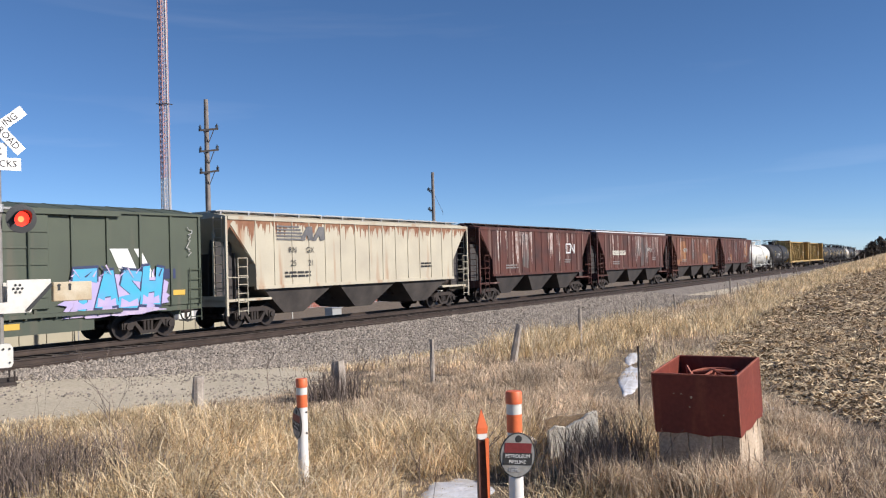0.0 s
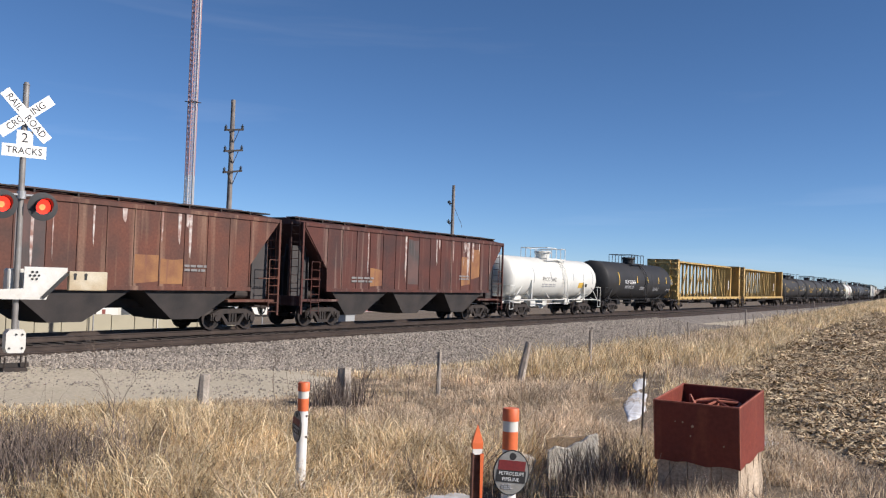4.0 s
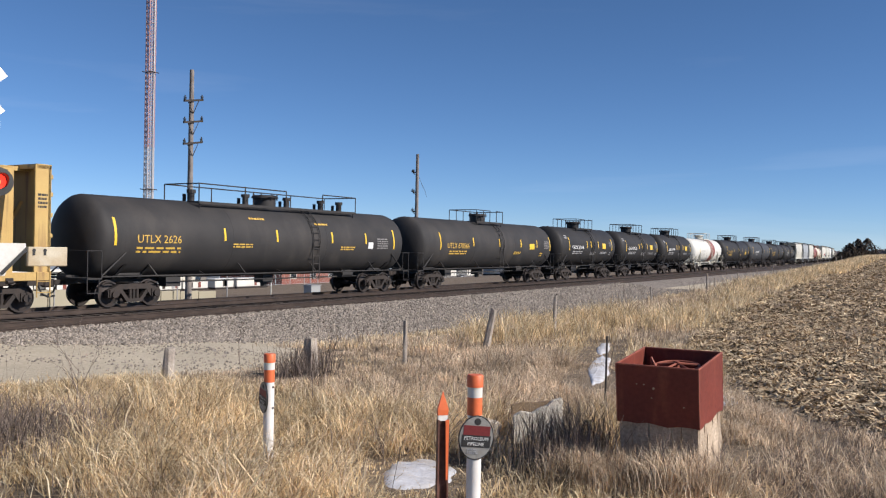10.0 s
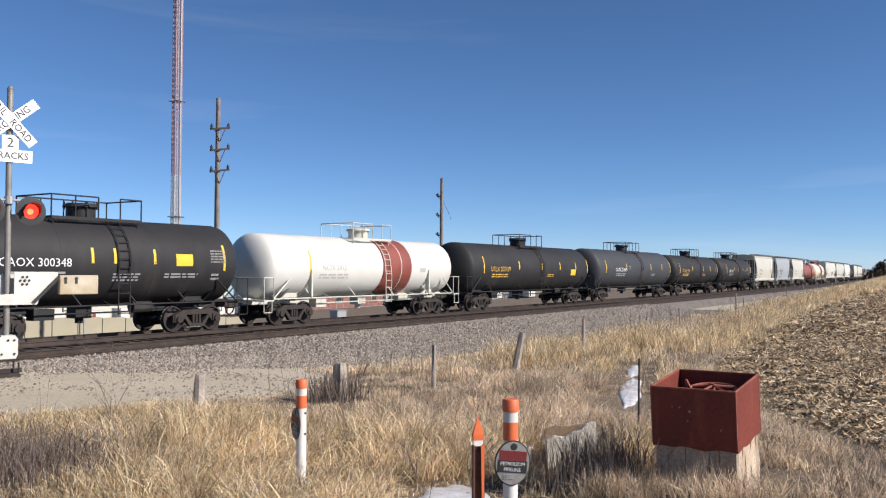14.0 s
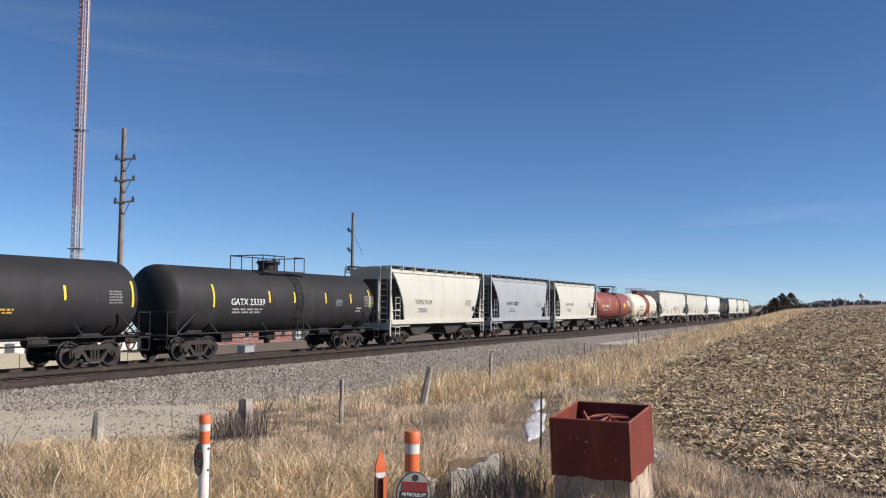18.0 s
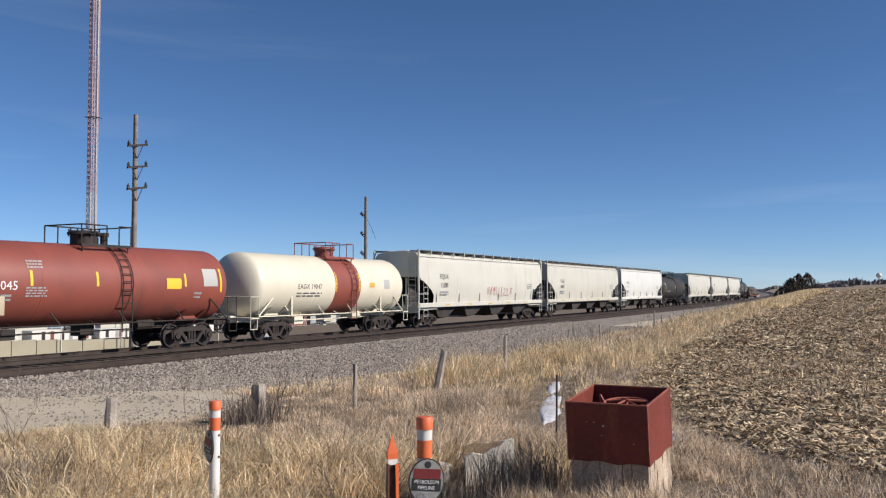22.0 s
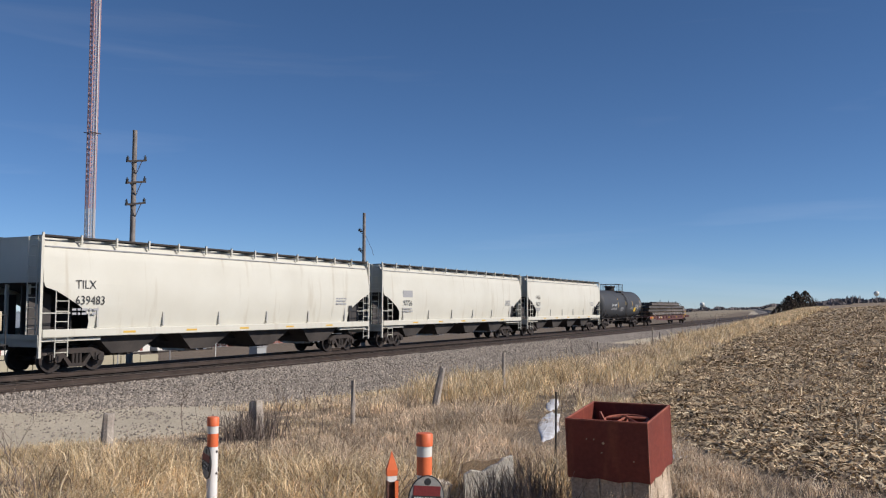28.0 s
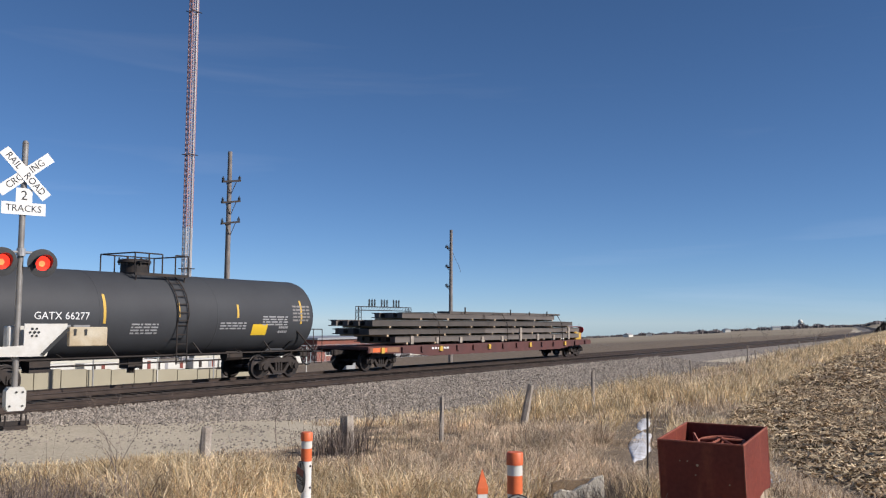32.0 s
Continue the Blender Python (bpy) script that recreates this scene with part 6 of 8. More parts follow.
# ---- marker posts and the steel box ----
def marker_post(x, y, top, face, label):
    g = terrain(x, y)
    th = thing("pipeline_marker", pose(x, y, 0), label, "marker post", "pipeline marker posts")
    smooth(part("post", lathe([(0.0, g - 0.2), (0.05, g - 0.2), (0.05, top - 0.27), (0.0, top - 0.27)], 20, "z"), M_POST, th))
    smooth(part("orange_band", lathe([(0.0515, top - 0.275), (0.0515, top - 0.155)], 20, "z"), M_ORANGE, th))
    smooth(part("white_band", lathe([(0.0515, top - 0.155), (0.0515, top - 0.085)], 20, "z"), M_BRIGHT, th))
    smooth(part("cap", lathe([(0.0, top), (0.05, top - 0.003), (0.056, top - 0.012), (0.056, top - 0.085), (0.05, top - 0.085)], 20, "z"), M_ORANGE, th))
    # oval plate
    bm = B()
    zc = top - 0.42
    ring = [(0.125 * math.cos(2 * math.pi * i / 32), zc + 0.155 * math.sin(2 * math.pi * i / 32)) for i in range(32)]
    rim = [(0.133 * math.cos(2 * math.pi * i / 32), zc + 0.163 * math.sin(2 * math.pi * i / 32)) for i in range(32)]
    solid(bm, rim, -0.062, -0.054, "y")
    pl = part("oval_plate", bm, M_HOOD, th, "black-rimmed oval warning plate")
    pl.matrix_basis = pose(0, 0, zc, 0, 5, face) @ Matrix.Diagonal((0.92, 0.92, 0.92, 1)) @ pose(0, 0.0, -zc)
    part("plate_face", solid(B(), ring, -0.066, -0.0625, "y"), M_DISC, pl)
    bm = B()
    box(bm, -0.1, 0.1, -0.069, -0.0665, zc + 0.018, zc + 0.088)
    part("maroon_panel", bm, M_MAROON, pl)
    bm = box(B(), -0.108, 0.108, -0.0695, -0.0663, zc - 0.068, zc + 0.018)
    part("dark_panel", bm, M_MARK_K, pl)
    for s, z in (("PETROLEUM", zc - 0.006), ("PIPELINE", zc - 0.047)):
        flat_text(s, 0.037, M_MARK_W, pl, 0, -0.0705, z, 0.9)
    bm = lathe([(0.0, -0.069), (0.022, -0.069), (0.026, -0.067)], 14, "y")
    bmesh.ops.translate(bm, verts=bm.verts, vec=(0, 0, zc + 0.118))
    part("emblem", bm, M_MARK_K, pl)
    tagged(part("small_print", bars(B(), 0, -0.0665, zc - 0.1, 0.12, 0.04, 3, 7), M_MARK_G, pl), kind="stuff")
    bm = B()
    for z in (zc + 0.1, zc - 0.1):
        rod(bm, (0, -0.055, z), (0, 0, z), 0.012, 6)
    part("plate_bolt", bm, M_STEEL, th)
    return th


marker_post(6.36, 5.75, 1.22, -118, "white marker post with orange and white top")
marker_post(5.24, 2.87, 1.41, -48, "white marker post with orange top and oval petroleum plate")


def stake():
    x, y, top = 5.3, 3.16, 1.26
    g = terrain(x, y)
    th = thing("marker_stake", pose(x, y, 0, 0, 0, -40), "rusty channel stake with a pointed orange tip", "marker stake")
    bm = B()
    v = [bm.verts.new(p) for p in ((-0.04, -0.015, top - 0.13), (0.04, -0.015, top - 0.13), (0.04, 0.015, top - 0.13), (-0.04, 0.015, top - 0.13), (0.0, 0.0, top))]
    w = [bm.verts.new(p) for p in ((-0.036, -0.014, top - 0.17), (0.036, -0.014, top - 0.17), (0.036, 0.014, top - 0.17), (-0.036, 0.014, top - 0.17))]
    for i in range(4):
        bm.faces.new((v[i], v[(i + 1) % 4], v[4]))
        bm.faces.new((w[i], w[(i + 1) % 4], v[(i + 1) % 4], v[i]))
    part("pointed_tip", bm, M_ORANGE, th)
    bm = box(B(), -0.034, 0.034, -0.012, 0.012, top - 0.21, top - 0.165)
    part("white_neck", bm, M_POST, th)
    bm = B()
    solid(bm, [(-0.04, -0.03), (-0.04, 0.012), (0.04, 0.012), (0.04, -0.03), (0.03, -0.03), (0.03, 0.002), (-0.03, 0.002), (-0.03, -0.03)], 0, 1)
    for vv in bm.verts:
        vv.co = (vv.co.y, vv.co.z, g - 0.2 + vv.co.x * (top - 0.2 - g + 0.2))
    part("channel_post", bm, mat("brown_channel", (0.09, 0.035, 0.025), 0.6, 0.2, (0.2, 0.1, 0.07), 14.0), th)
    bm = solid(B(), [(0.02, top - 0.62), (0.034, top - 0.62), (0.038, top - 0.2), (0.012, top - 0.2)], -0.034, -0.031, "y")
    part("orange_streak", bm, M_ORANGE, th)
    return th


stake()


def steel_box():
    """An open box of steel plate over a valve; it leans towards the railway's corner of the field. x runs away from the road, z = 0 is its rim."""
    w, d, h, t = 0.78, 0.8, 0.555, 0.012
    at = pose(7.935, 2.461, 1.206, -0.4, -6.0, -1.0)
    th = thing("valve_box", at, "open rusted red steel box over a valve wheel", "steel box")
    y0, y1 = -w / 2, w / 2
    for i, (a, b, c, e) in enumerate(((0, t, y0, y1), (d - t, d, y0, y1), (t, d - t, y0, y0 + t), (t, d - t, y1 - t, y1))):
        bm = box(B(), a, b, c, e, -h, 0)
        bmesh.ops.subdivide_edges(bm, edges=bm.edges[:], cuts=7, use_grid_fill=True)
        for v in bm.verts:
            k = 0.006 * noise.noise((v.co.x * 3 + i, v.co.y * 3, v.co.z * 3))
            v.co.x += k if i < 2 else 0
            v.co.y += k if i > 1 else 0
            if v.co.z < -h + 0.01:
                v.co.z += 0.035 * noise.noise((v.co.x * 6, v.co.y * 6, 3.0 + i))
        part("side_plate", bm, M_BOX, th)
    for a, b, c, e in ((-0.004, 0.014, y0 - 0.004, y1 + 0.004), (d - 0.014, d + 0.004, y0 - 0.004, y1 + 0.004), (0.014, d - 0.014, y0 - 0.004, y0 + 0.014), (0.014, d - 0.014, y1 - 0.014, y1 + 0.004)):
        part("rim", box(B(), a, b, c, e, -0.008, 0.005, 0.002), M_BOX_EDGE, th)
    for a, b in ((0, y0), (0, y1), (d, y0), (d, y1)):
        part("corner_weld", rod(B(), (a, b, -h + 0.02), (a, b, 0), 0.006, 6), M_BOX_EDGE, th)
    for y, z, r in ((0.03, -0.21, 0.011), (0.12, -0.18, 0.006), (0.19, -0.18, 0.005), (0.05, -0.3, 0.006), (-0.25, -0.36, 0.006)):
        part("bolt_hole", rod(B(), (-0.006, y, z), (0.002, y, z), r, 8), M_DUNNAGE, th)
    board = mat("bleached_board", (0.52, 0.42, 0.31), 0.9, 0, (0.33, 0.25, 0.17), 6.0, 0.7, fine=0.3, bump=0.6, rand=0.18)
    rng = random.Random(12)
    cuts = (0.0, 0.21, 0.33, 0.62, 0.84, 1.0)
    for i, (p, q) in enumerate(zip(cuts[:-1], cuts[1:])):
        for side in (0, 1):
            lo, hi = (y0 + 0.015 + (w - 0.03) * v for v in (p, q)) if side == 0 else (0.065 + (d - 0.09) * v for v in (p, q))
            lo, hi, top = lo + 0.004, hi - 0.004, -h + 0.06 - 0.03 * rng.random()
            bm = box(B(), 0.016, 0.06, lo, hi, -h - 0.5, top) if side == 0 else box(B(), lo, hi, y0 + 0.016, y0 + 0.06, -h - 0.5, top)
            bmesh.ops.subdivide_edges(bm, edges=bm.edges[:], cuts=4, use_grid_fill=True)
            for v in bm.verts:
                k = 0.014 * noise.noise((v.co.x * 9, v.co.y * 9, v.co.z * 5 + i))
                v.co.x, v.co.y = v.co.x + (k if side == 0 else 0), v.co.y + (k if side else 0)
            part("skirt_board", bm, board, th)
    part("packed_earth", box(B(), 0.07, d - 0.02, y0 + 0.07, y1 - 0.02, -h - 0.3, -h + 0.1), M_CONCRETE, th)
    cx, cy = 0.5, -0.04
    part("valve_stem", rod(rod(B(), (cx, cy, -h), (cx, cy, -0.05), 0.022, 10), (cx, cy, -h), (cx, cy, -0.22), 0.06, 12), M_BOX_EDGE, th)
    n = 24
    bm = rods(B(), [(cx + 0.21 * math.cos(2 * math.pi * i / n), cy + 0.21 * math.sin(2 * math.pi * i / n), -0.1) for i in range(n + 1)], 0.015, 6)
    for i in range(5):
        a = 2 * math.pi * i / 5 + 0.3
        rod(bm, (cx, cy, -0.07), (cx + 0.21 * math.cos(a), cy + 0.21 * math.sin(a), -0.1), 0.012, 6)
    part("valve_wheel", bm, M_BOX_EDGE, th)
    part("lever", rods(B(), [(cx - 0.05, cy + 0.22, -0.3), (cx - 0.05, cy + 0.24, -0.02), (cx - 0.05, cy + 0.2, -0.1)], 0.011, 6), M_BOX_EDGE, th)
    return th


steel_box()


def slab():
    """A broken concrete chamber: a jagged near wall and what is left of the wall behind it."""
    x, y = 8.95, 4.15
    th = thing("broken_concrete", pose(x, y, terrain(x, y) + 0.06, 0, 0, -52), "broken pale concrete chamber walls standing in the grass", "concrete block")
    bm = solid(B(), [(-0.25, 0.24), (-0.16, 0.29), (-0.04, 0.27), (0.06, 0.33), (0.13, 0.35), (0.2, 0.41), (0.31, 0.44), (0.32, 0.1), (0.28, -0.15), (-0.24, -0.15)], -0.03, 0.03, "y")
    bmesh.ops.bevel(bm, geom=bm.edges[:], offset=0.007, segments=1, affect="EDGES")
    part("near_wall", bm, mat("pale_broken_concrete", (0.72, 0.67, 0.57), 0.9, 0, (0.58, 0.52, 0.42), 5.0, 0.6, fine=0.15, bump=0.5), th)
    bm = solid(B(), [(-0.2, -0.15), (-0.2, 0.3), (-0.06, 0.34), (0.1, 0.33), (0.3, 0.36), (0.31, -0.15)], 0.3, 0.35, "y")
    part("back_wall", bm, mat("dirty_tan_concrete", (0.36, 0.27, 0.17), 0.95, 0, (0.24, 0.16, 0.09), 4.0, 0.7, fine=0.2, bump=0.5), th)
    part("side_wall", solid(B(), [(0.031, -0.15), (0.031, 0.4), (0.299, 0.34), (0.299, -0.15)], 0.26, 0.309), M_CONCRETE, th)
    bm = solid(B(), [(-0.42, -0.05), (-0.62, 0.08), (-0.5, 0.16), (-0.36, 0.12)], 0.05, 0.3, "y")
    part("fallen_piece", bm, M_CONCRETE, th)


slab()


def snow_patch(x, y, rx, ry, turn, seed):
    rng = random.Random(seed)
    bm = B()
    n = 48
    c, s = math.cos(turn), math.sin(turn)
    rings = []
    ks = [1 + 0.3 * noise.noise((1.7 * math.cos(2 * math.pi * i / n), 1.7 * math.sin(2 * math.pi * i / n), 9.0 * seed)) + rng.uniform(-0.025, 0.025) for i in range(n)]
    for k, lift in ((1.0, -0.015), (0.9, 0.012), (0.7, 0.02), (0.4, 0.028), (0.15, 0.03)):
        ring = []
        for i in range(n):
            a = 2 * math.pi * i / n
            u, v = rx * k * ks[i] * math.cos(a), ry * k * ks[i] * math.sin(a)
            px, py = x + u * c - v * s, y + u * s + v * c
            ring.append(bm.verts.new((px, py, terrain(px, py) + lift + 0.02 * noise.noise((px * 5, py * 5, seed)))))
        rings.append(ring)
    for p, q in zip(rings[:-1], rings[1:]):
        for i in range(n):
            bm.faces.new((p[i], p[(i + 1) % n], q[(i + 1) % n], q[i]))
    bm.faces.new(rings[-1])
    bmesh.ops.recalc_face_normals(bm, faces=bm.faces)
    ob = smooth(part("snow_patch", bm, M_SNOW), 60)
    return tagged(ob, "thin patch of old white snow in the grass", "snow", "patches of old snow")


for i, (x, y, rx, ry, a) in enumerate(((15.4, 5.85, 2.2, 0.19, 0.33), (18.4, 6.9, 1.3, 0.15, 0.32), (7.1, 4.5, 0.6, 0.36, 0.5), (13.1, 3.05, 0.5, 0.2, 0.3), (7.1, 1.1, 0.3, 0.2, 0.2))):
    snow_patch(x, y, rx, ry, a, i)


# ---- fence along the line ----
def fence_post(x, y, h, r, lean, seed):
    g = terrain(x, y)
    rng = random.Random(seed)
    bm = B()
    n = 8
    rings = []
    for k in range(5):
        z = -0.2 + (h + 0.2) * k / 4
        rings.append([bm.verts.new((r * (1 - 0.05 * k + rng.uniform(-0.12, 0.12)) * math.cos(2 * math.pi * i / n), r * (1 - 0.05 * k + rng.uniform(-0.12, 0.12)) * math.sin(2 * math.pi * i / n), z + (rng.uniform(-0.03, 0.03) if k == 4 else 0))) for i in range(n)])
    for p, q in zip(rings[:-1], rings[1:]):
        for i in range(n):
            bm.faces.new((p[i], p[(i + 1) % n], q[(i + 1) % n], q[i]))
    bm.faces.new(rings[-1])
    bmesh.ops.recalc_face_normals(bm, faces=bm.faces)
    ob = part("fence_post", bm, M_FENCE)
    ob.matrix_world = pose(x, y, g, lean[0], lean[1], 0)
    return tagged(ob, "grey weathered wooden fence post, leaning" if abs(lean[1]) > 4 else "grey weathered wooden fence post", "fence post", "old fence along the railway")


POSTS = [(11.2, 9.25, 0.62, 0.13, (0, -3)), (13.3, 8.8, 0.8, 0.045, (0, 0)), (16.4, 8.8, 0.9, 0.085, (10, 4)), (20.0, 8.8, 1.0, 0.05, (0, 0)), (9.35, 10.55, 0.55, 0.1, (-6, 8))]
rng = random.Random(8)
for i in range(14):
    x = 37 + i * 5.5 + rng.uniform(-1, 1)
    POSTS.append((x, 11.0 + shift(x) + rng.uniform(-0.4, 0.4), rng.uniform(0.7, 1.15), rng.uniform(0.035, 0.055), (rng.uniform(-5, 5), rng.uniform(-6, 6))))
for i, p in enumerate(POSTS):
    fence_post(*p, i)
bm = rod(B(), (10.75, 4.0, terrain(10.75, 4.0) - 0.1), (10.76, 3.99, 1.16), 0.014, 6)
tagged(part("iron_stake", bm, M_STEEL), "thin dark iron stake in the grass", "stake")

# ---- poles and the radio mast ----
def utility_pole(x, y, top, arms, dz, gap, label, wide):
    g = terrain(x, y)
    th = thing("utility_pole", pose(x, y, 0, 0, 0, 0 if wide else -57), label, "utility pole")
    smooth(part("pole", rod(B(), (0, 0, g - 0.3), (0, 0, top), 0.17, 14, 0.11), M_WOOD, th))
    for i in range(arms):
        z = top - dz - gap * i
        bm = B()
        if wide:
            solid(bm, [(-0.62, z - 0.12), (0.62, z + 0.1), (0.62, z + 0.2), (-0.62, z - 0.02)], -0.2, -0.1, "y")
            rod(bm, (-0.35, -0.14, z - 0.05), (-0.02, -0.14, z - 0.6), 0.02, 6)
            rod(bm, (0.35, -0.14, z + 0.05), (0.02, -0.14, z - 0.6), 0.02, 6)
        else:
            solid(bm, [(-0.32, z - 0.05), (0.0, z - 0.05), (0.0, z + 0.06), (-0.32, z + 0.02)], -0.06, 0.06, "y")
            rod(bm, (-0.02, 0, z - 0.25), (-0.3, 0, z - 0.03), 0.02, 6)
        arm = part("crossarm", bm, M_STEEL, th)
        spots = ((-0.56, z - 0.02), (0.56, z + 0.17)) if wide else ((-0.3, z + 0.02),)
        for sx, sz in spots:
            bm = B()
            for k in range(3):
                rod(bm, (sx, -0.15 if wide else 0, sz + 0.06 * k), (sx, -0.15 if wide else 0, sz + 0.06 * k + 0.035), 0.075 if wide else 0.13, 8)
            rod(bm, (sx, -0.15 if wide else 0, sz), (sx, -0.15 if wide else 0, sz + 0.24), 0.03, 6)
            part("insulator", bm, M_HOOD, arm)
    if not wide:
        part("loose_wire", rods(B(), [(0.05, 0, top - 1.5), (0.35, 0, top - 2.2), (0.62, 0, top - 2.75), (0.7, 0, top - 3.1)], 0.012, 4), M_STEEL, th)
    return th


utility_pole(31.12, 33.88, 11.05, 3, 1.6, 1.08, "tall wooden utility pole with three crossarms", True)
utility_pole(53.4, 34.62, 9.05, 3, 1.35, 1.42, "bare wooden utility pole with side brackets", False)


def radio_mast():
    X, Y = 70.75, 84.25
    g = terrain(X, Y)
    th = thing("radio_mast", pose(X, Y, g), "tall slim lattice radio mast, red above white", "radio mast")
    red = mat("faded_red_lattice", (0.4, 0.24, 0.23), 0.6, fine=0.1)
    white = mat("white_lattice", (0.55, 0.53, 0.52), 0.5, 0, (0.4, 0.36, 0.34), 0.3, fine=0.1)
    R = 0.62
    corners = [(R * math.cos(a), R * math.sin(a)) for a in (radians(100), radians(220), radians(340))]
    base = 0.0
    for k in range(9):
        h = 11.0 if k else 6.0
        bm = B()
        z = base
        for x, y in corners:
            rod(bm, (x, y, base), (x, y, base + h), 0.075, 6)
        n = int(h / 0.62)
        for i in range(n):
            z0, z1 = base + h * i / n, base + h * (i + 1) / n
            for j in range(3):
                a, b = corners[j], corners[(j + 1) % 3]
                rod(bm, (*a, z0), (*b, z1), 0.036, 4)
                rod(bm, (*b, z0), (*a, z1), 0.036, 4)
                rod(bm, (*a, z1), (*b, z1), 0.03, 4)
        part("lattice_section", bm, red if base > 14 else white, th)
        base += h
    bm = rod(B(), (0.25, -0.4, 0), (0.25, -0.4, base), 0.1, 8)
    rod(bm, (-0.1, -0.35, 0), (-0.1, -0.35, base), 0.06, 6)
    part("feed_line", bm, M_GREY, th)
    for z in (12.0, 26.0, 44.0):
        for y in (-0.6, 0.4):
            part("guy_ring", rod(B(), (-0.8, y, z), (0.8, y, z), 0.06, 6), M_STEEL, th)
    return th


radio_mast()


# ---- the yard beyond the line ----
def yard():
    # a low retaining wall
    th = thing("retaining_wall", pose(0, 0, 0), "low pale concrete panel wall with dark joints", "wall")
    for i in range(15):
        x = 19.5 + i * 1.62
        g = terrain(x, 45.0)
        top = -0.42 - 0.04 * (x - 27)
        part("panel", box(B(), x, x + 1.58, 44.9, 45.15, g - 0.6, top, 0.02), M_WALL, th)
    for i in range(8):
        x = 22 + i * 4.5
        bm = rod(B(), (x, 44.6, terrain(x, 44.6) - 0.2), (x, 44.6, 0.4), 0.04, 6)
        tagged(part("yard_post", bm, M_BRIGHT if i % 3 == 0 else M_GREY), "short pale steel post by the yard", "post", "yard posts")
    # parked trailers
    for i, (x, y, l, h, m, turn) in enumerate(((50, 84, 12, 2.5, M_BRIGHT, 4), (63, 92, 14, 2.6, M_BRIGHT, 0), (78, 88, 9, 2.2, M_WHITE, 12), (98, 95, 13, 2.6, M_BRIGHT, 3), (118, 98, 12, 2.6, M_BRIGHT, 0), (135, 105, 13, 2.7, M_WHITE, 8), (33, 72, 6, 2.0, M_BRIGHT, 30))):
        g = terrain(x, y)
        tr = thing("parked_trailer", pose(x, y, g, 0, 0, turn), "white box trailer parked in the yard", "trailer", "parked trailers")
        part("trailer_body", box(B(), -l / 2, l / 2, -1.2, 1.2, 1.0, 1.0 + h, 0.04), m, tr)
        part("trailer_frame", box(B(), -l / 2, l / 2, -1.0, 1.0, 0.75, 0.99), M_STEEL, tr)
        for wx in (l / 2 - 1.2, l / 2 - 2.4):
            for wy in (-1.05, 1.05):
                part("wheel", rod(B(), (wx, wy - 0.13, 0.5), (wx, wy + 0.13, 0.5), 0.5, 16), M_HOOD, tr)
        part("landing_leg", box(B(), -l / 2 + 2.0, -l / 2 + 2.2, -0.8, 0.8, 0.0, 0.8), M_STEEL, tr)
    # brick building
    x, y = 92.0, 80.0
    g = terrain(x, y)
    b = thing("brick_building", pose(x, y, g, 0, 0, 5), "low red brick building with pale door frames", "building")
    part("wall", box(B(), -9, 9, -5, 5, -0.3, 3.1), M_BRICK, b)
    part("roof", box(B(), -9.3, 9.3, -5.3, 5.3, 3.1, 3.35), M_GREY, b)
    for i in range(4):
        wx = -6.6 + 4.4 * i
        w = part("window", box(B(), wx - 0.7, wx + 0.7, -5.06, -4.99, 1.0, 2.3), M_BRIGHT, b)
        part("pane", box(B(), wx - 0.6, wx + 0.6, -5.08, -5.065, 1.1, 2.2), mat("dark_glass", (0.02, 0.025, 0.03), 0.1, bump=0, fine=0), w)
    x, y = 62.0, 110.0
    b = thing("shed", pose(x, y, terrain(x, y), 0, 0, -3), "long white metal shed with a grey roof", "building")
    part("wall", box(B(), -14, 14, -6, 6, -0.3, 4.0), M_BRIGHT, b)
    part("roof", solid(B(), [(-6.4, 4.0), (0, 5.6), (6.4, 4.0)], -14.3, 14.3), M_PALE, b)
    for i in range(3):
        part("door", box(B(), -9 + 7 * i, -5 + 7 * i, -6.08, -5.99, 0, 3.2), M_GREY, b)
    # low shed behind the block wall, its grey roof edged in white
    x, y, ridge, eave = 42.0, 66.0, 1.72, -0.1
    g = terrain(x, y)
    b = thing("shed", pose(x, y, g), "low white shed with a blue-grey roof and white trim", "building")
    part("wall", box(B(), -6.2, 6.2, -3.7, 3.7, -0.3, eave - g), M_WHITE, b)
    part("roof", solid(B(), [(-4.0, eave - g + 0.004), (0, ridge - g), (4.0, eave - g + 0.004)], -6.4, 6.4), mat("blue_grey_sheet_roof", (0.2, 0.225, 0.25), 0.6, 0, (0.15, 0.17, 0.19), 0.8, 0.5, fine=0.1), b)
    part("fascia", box(B(), -6.5, 6.5, -4.1, -4.004, eave - g - 0.12, eave - g + 0.09), M_BRIGHT, b)
    for e in (-6.5, 6.404):
        part("rake_board", solid(B(), [(-4.0, eave - g - 0.08), (0, ridge - g - 0.08), (0, ridge - g + 0.1), (-4.0, eave - g + 0.1)], e, e + 0.1), M_BRIGHT, b)
    # white equipment and poles standing close together behind the fence
    rng = random.Random(31)
    x = 97.0
    for i in range(18):
        l, h, y = rng.uniform(1.6, 3.8), rng.uniform(1.3, 2.6), 76 + rng.uniform(-2, 6)
        g = terrain(x, y)
        c = thing("yard_equipment", pose(x + l / 2, y, g, 0, 0, rng.uniform(-6, 6)), "white equipment housing standing in the yard", "equipment", "white equipment in the yard")
        part("housing", box(B(), -l / 2, l / 2, -0.9, 0.9, 0.25, h, 0.03), (M_BRIGHT, M_BRIGHT, M_WHITE, M_PALE)[i % 4], c)
        part("skid", box(B(), -l / 2 - 0.1, l / 2 + 0.1, -1.0, 1.0, 0.0, 0.25), M_STEEL, c)
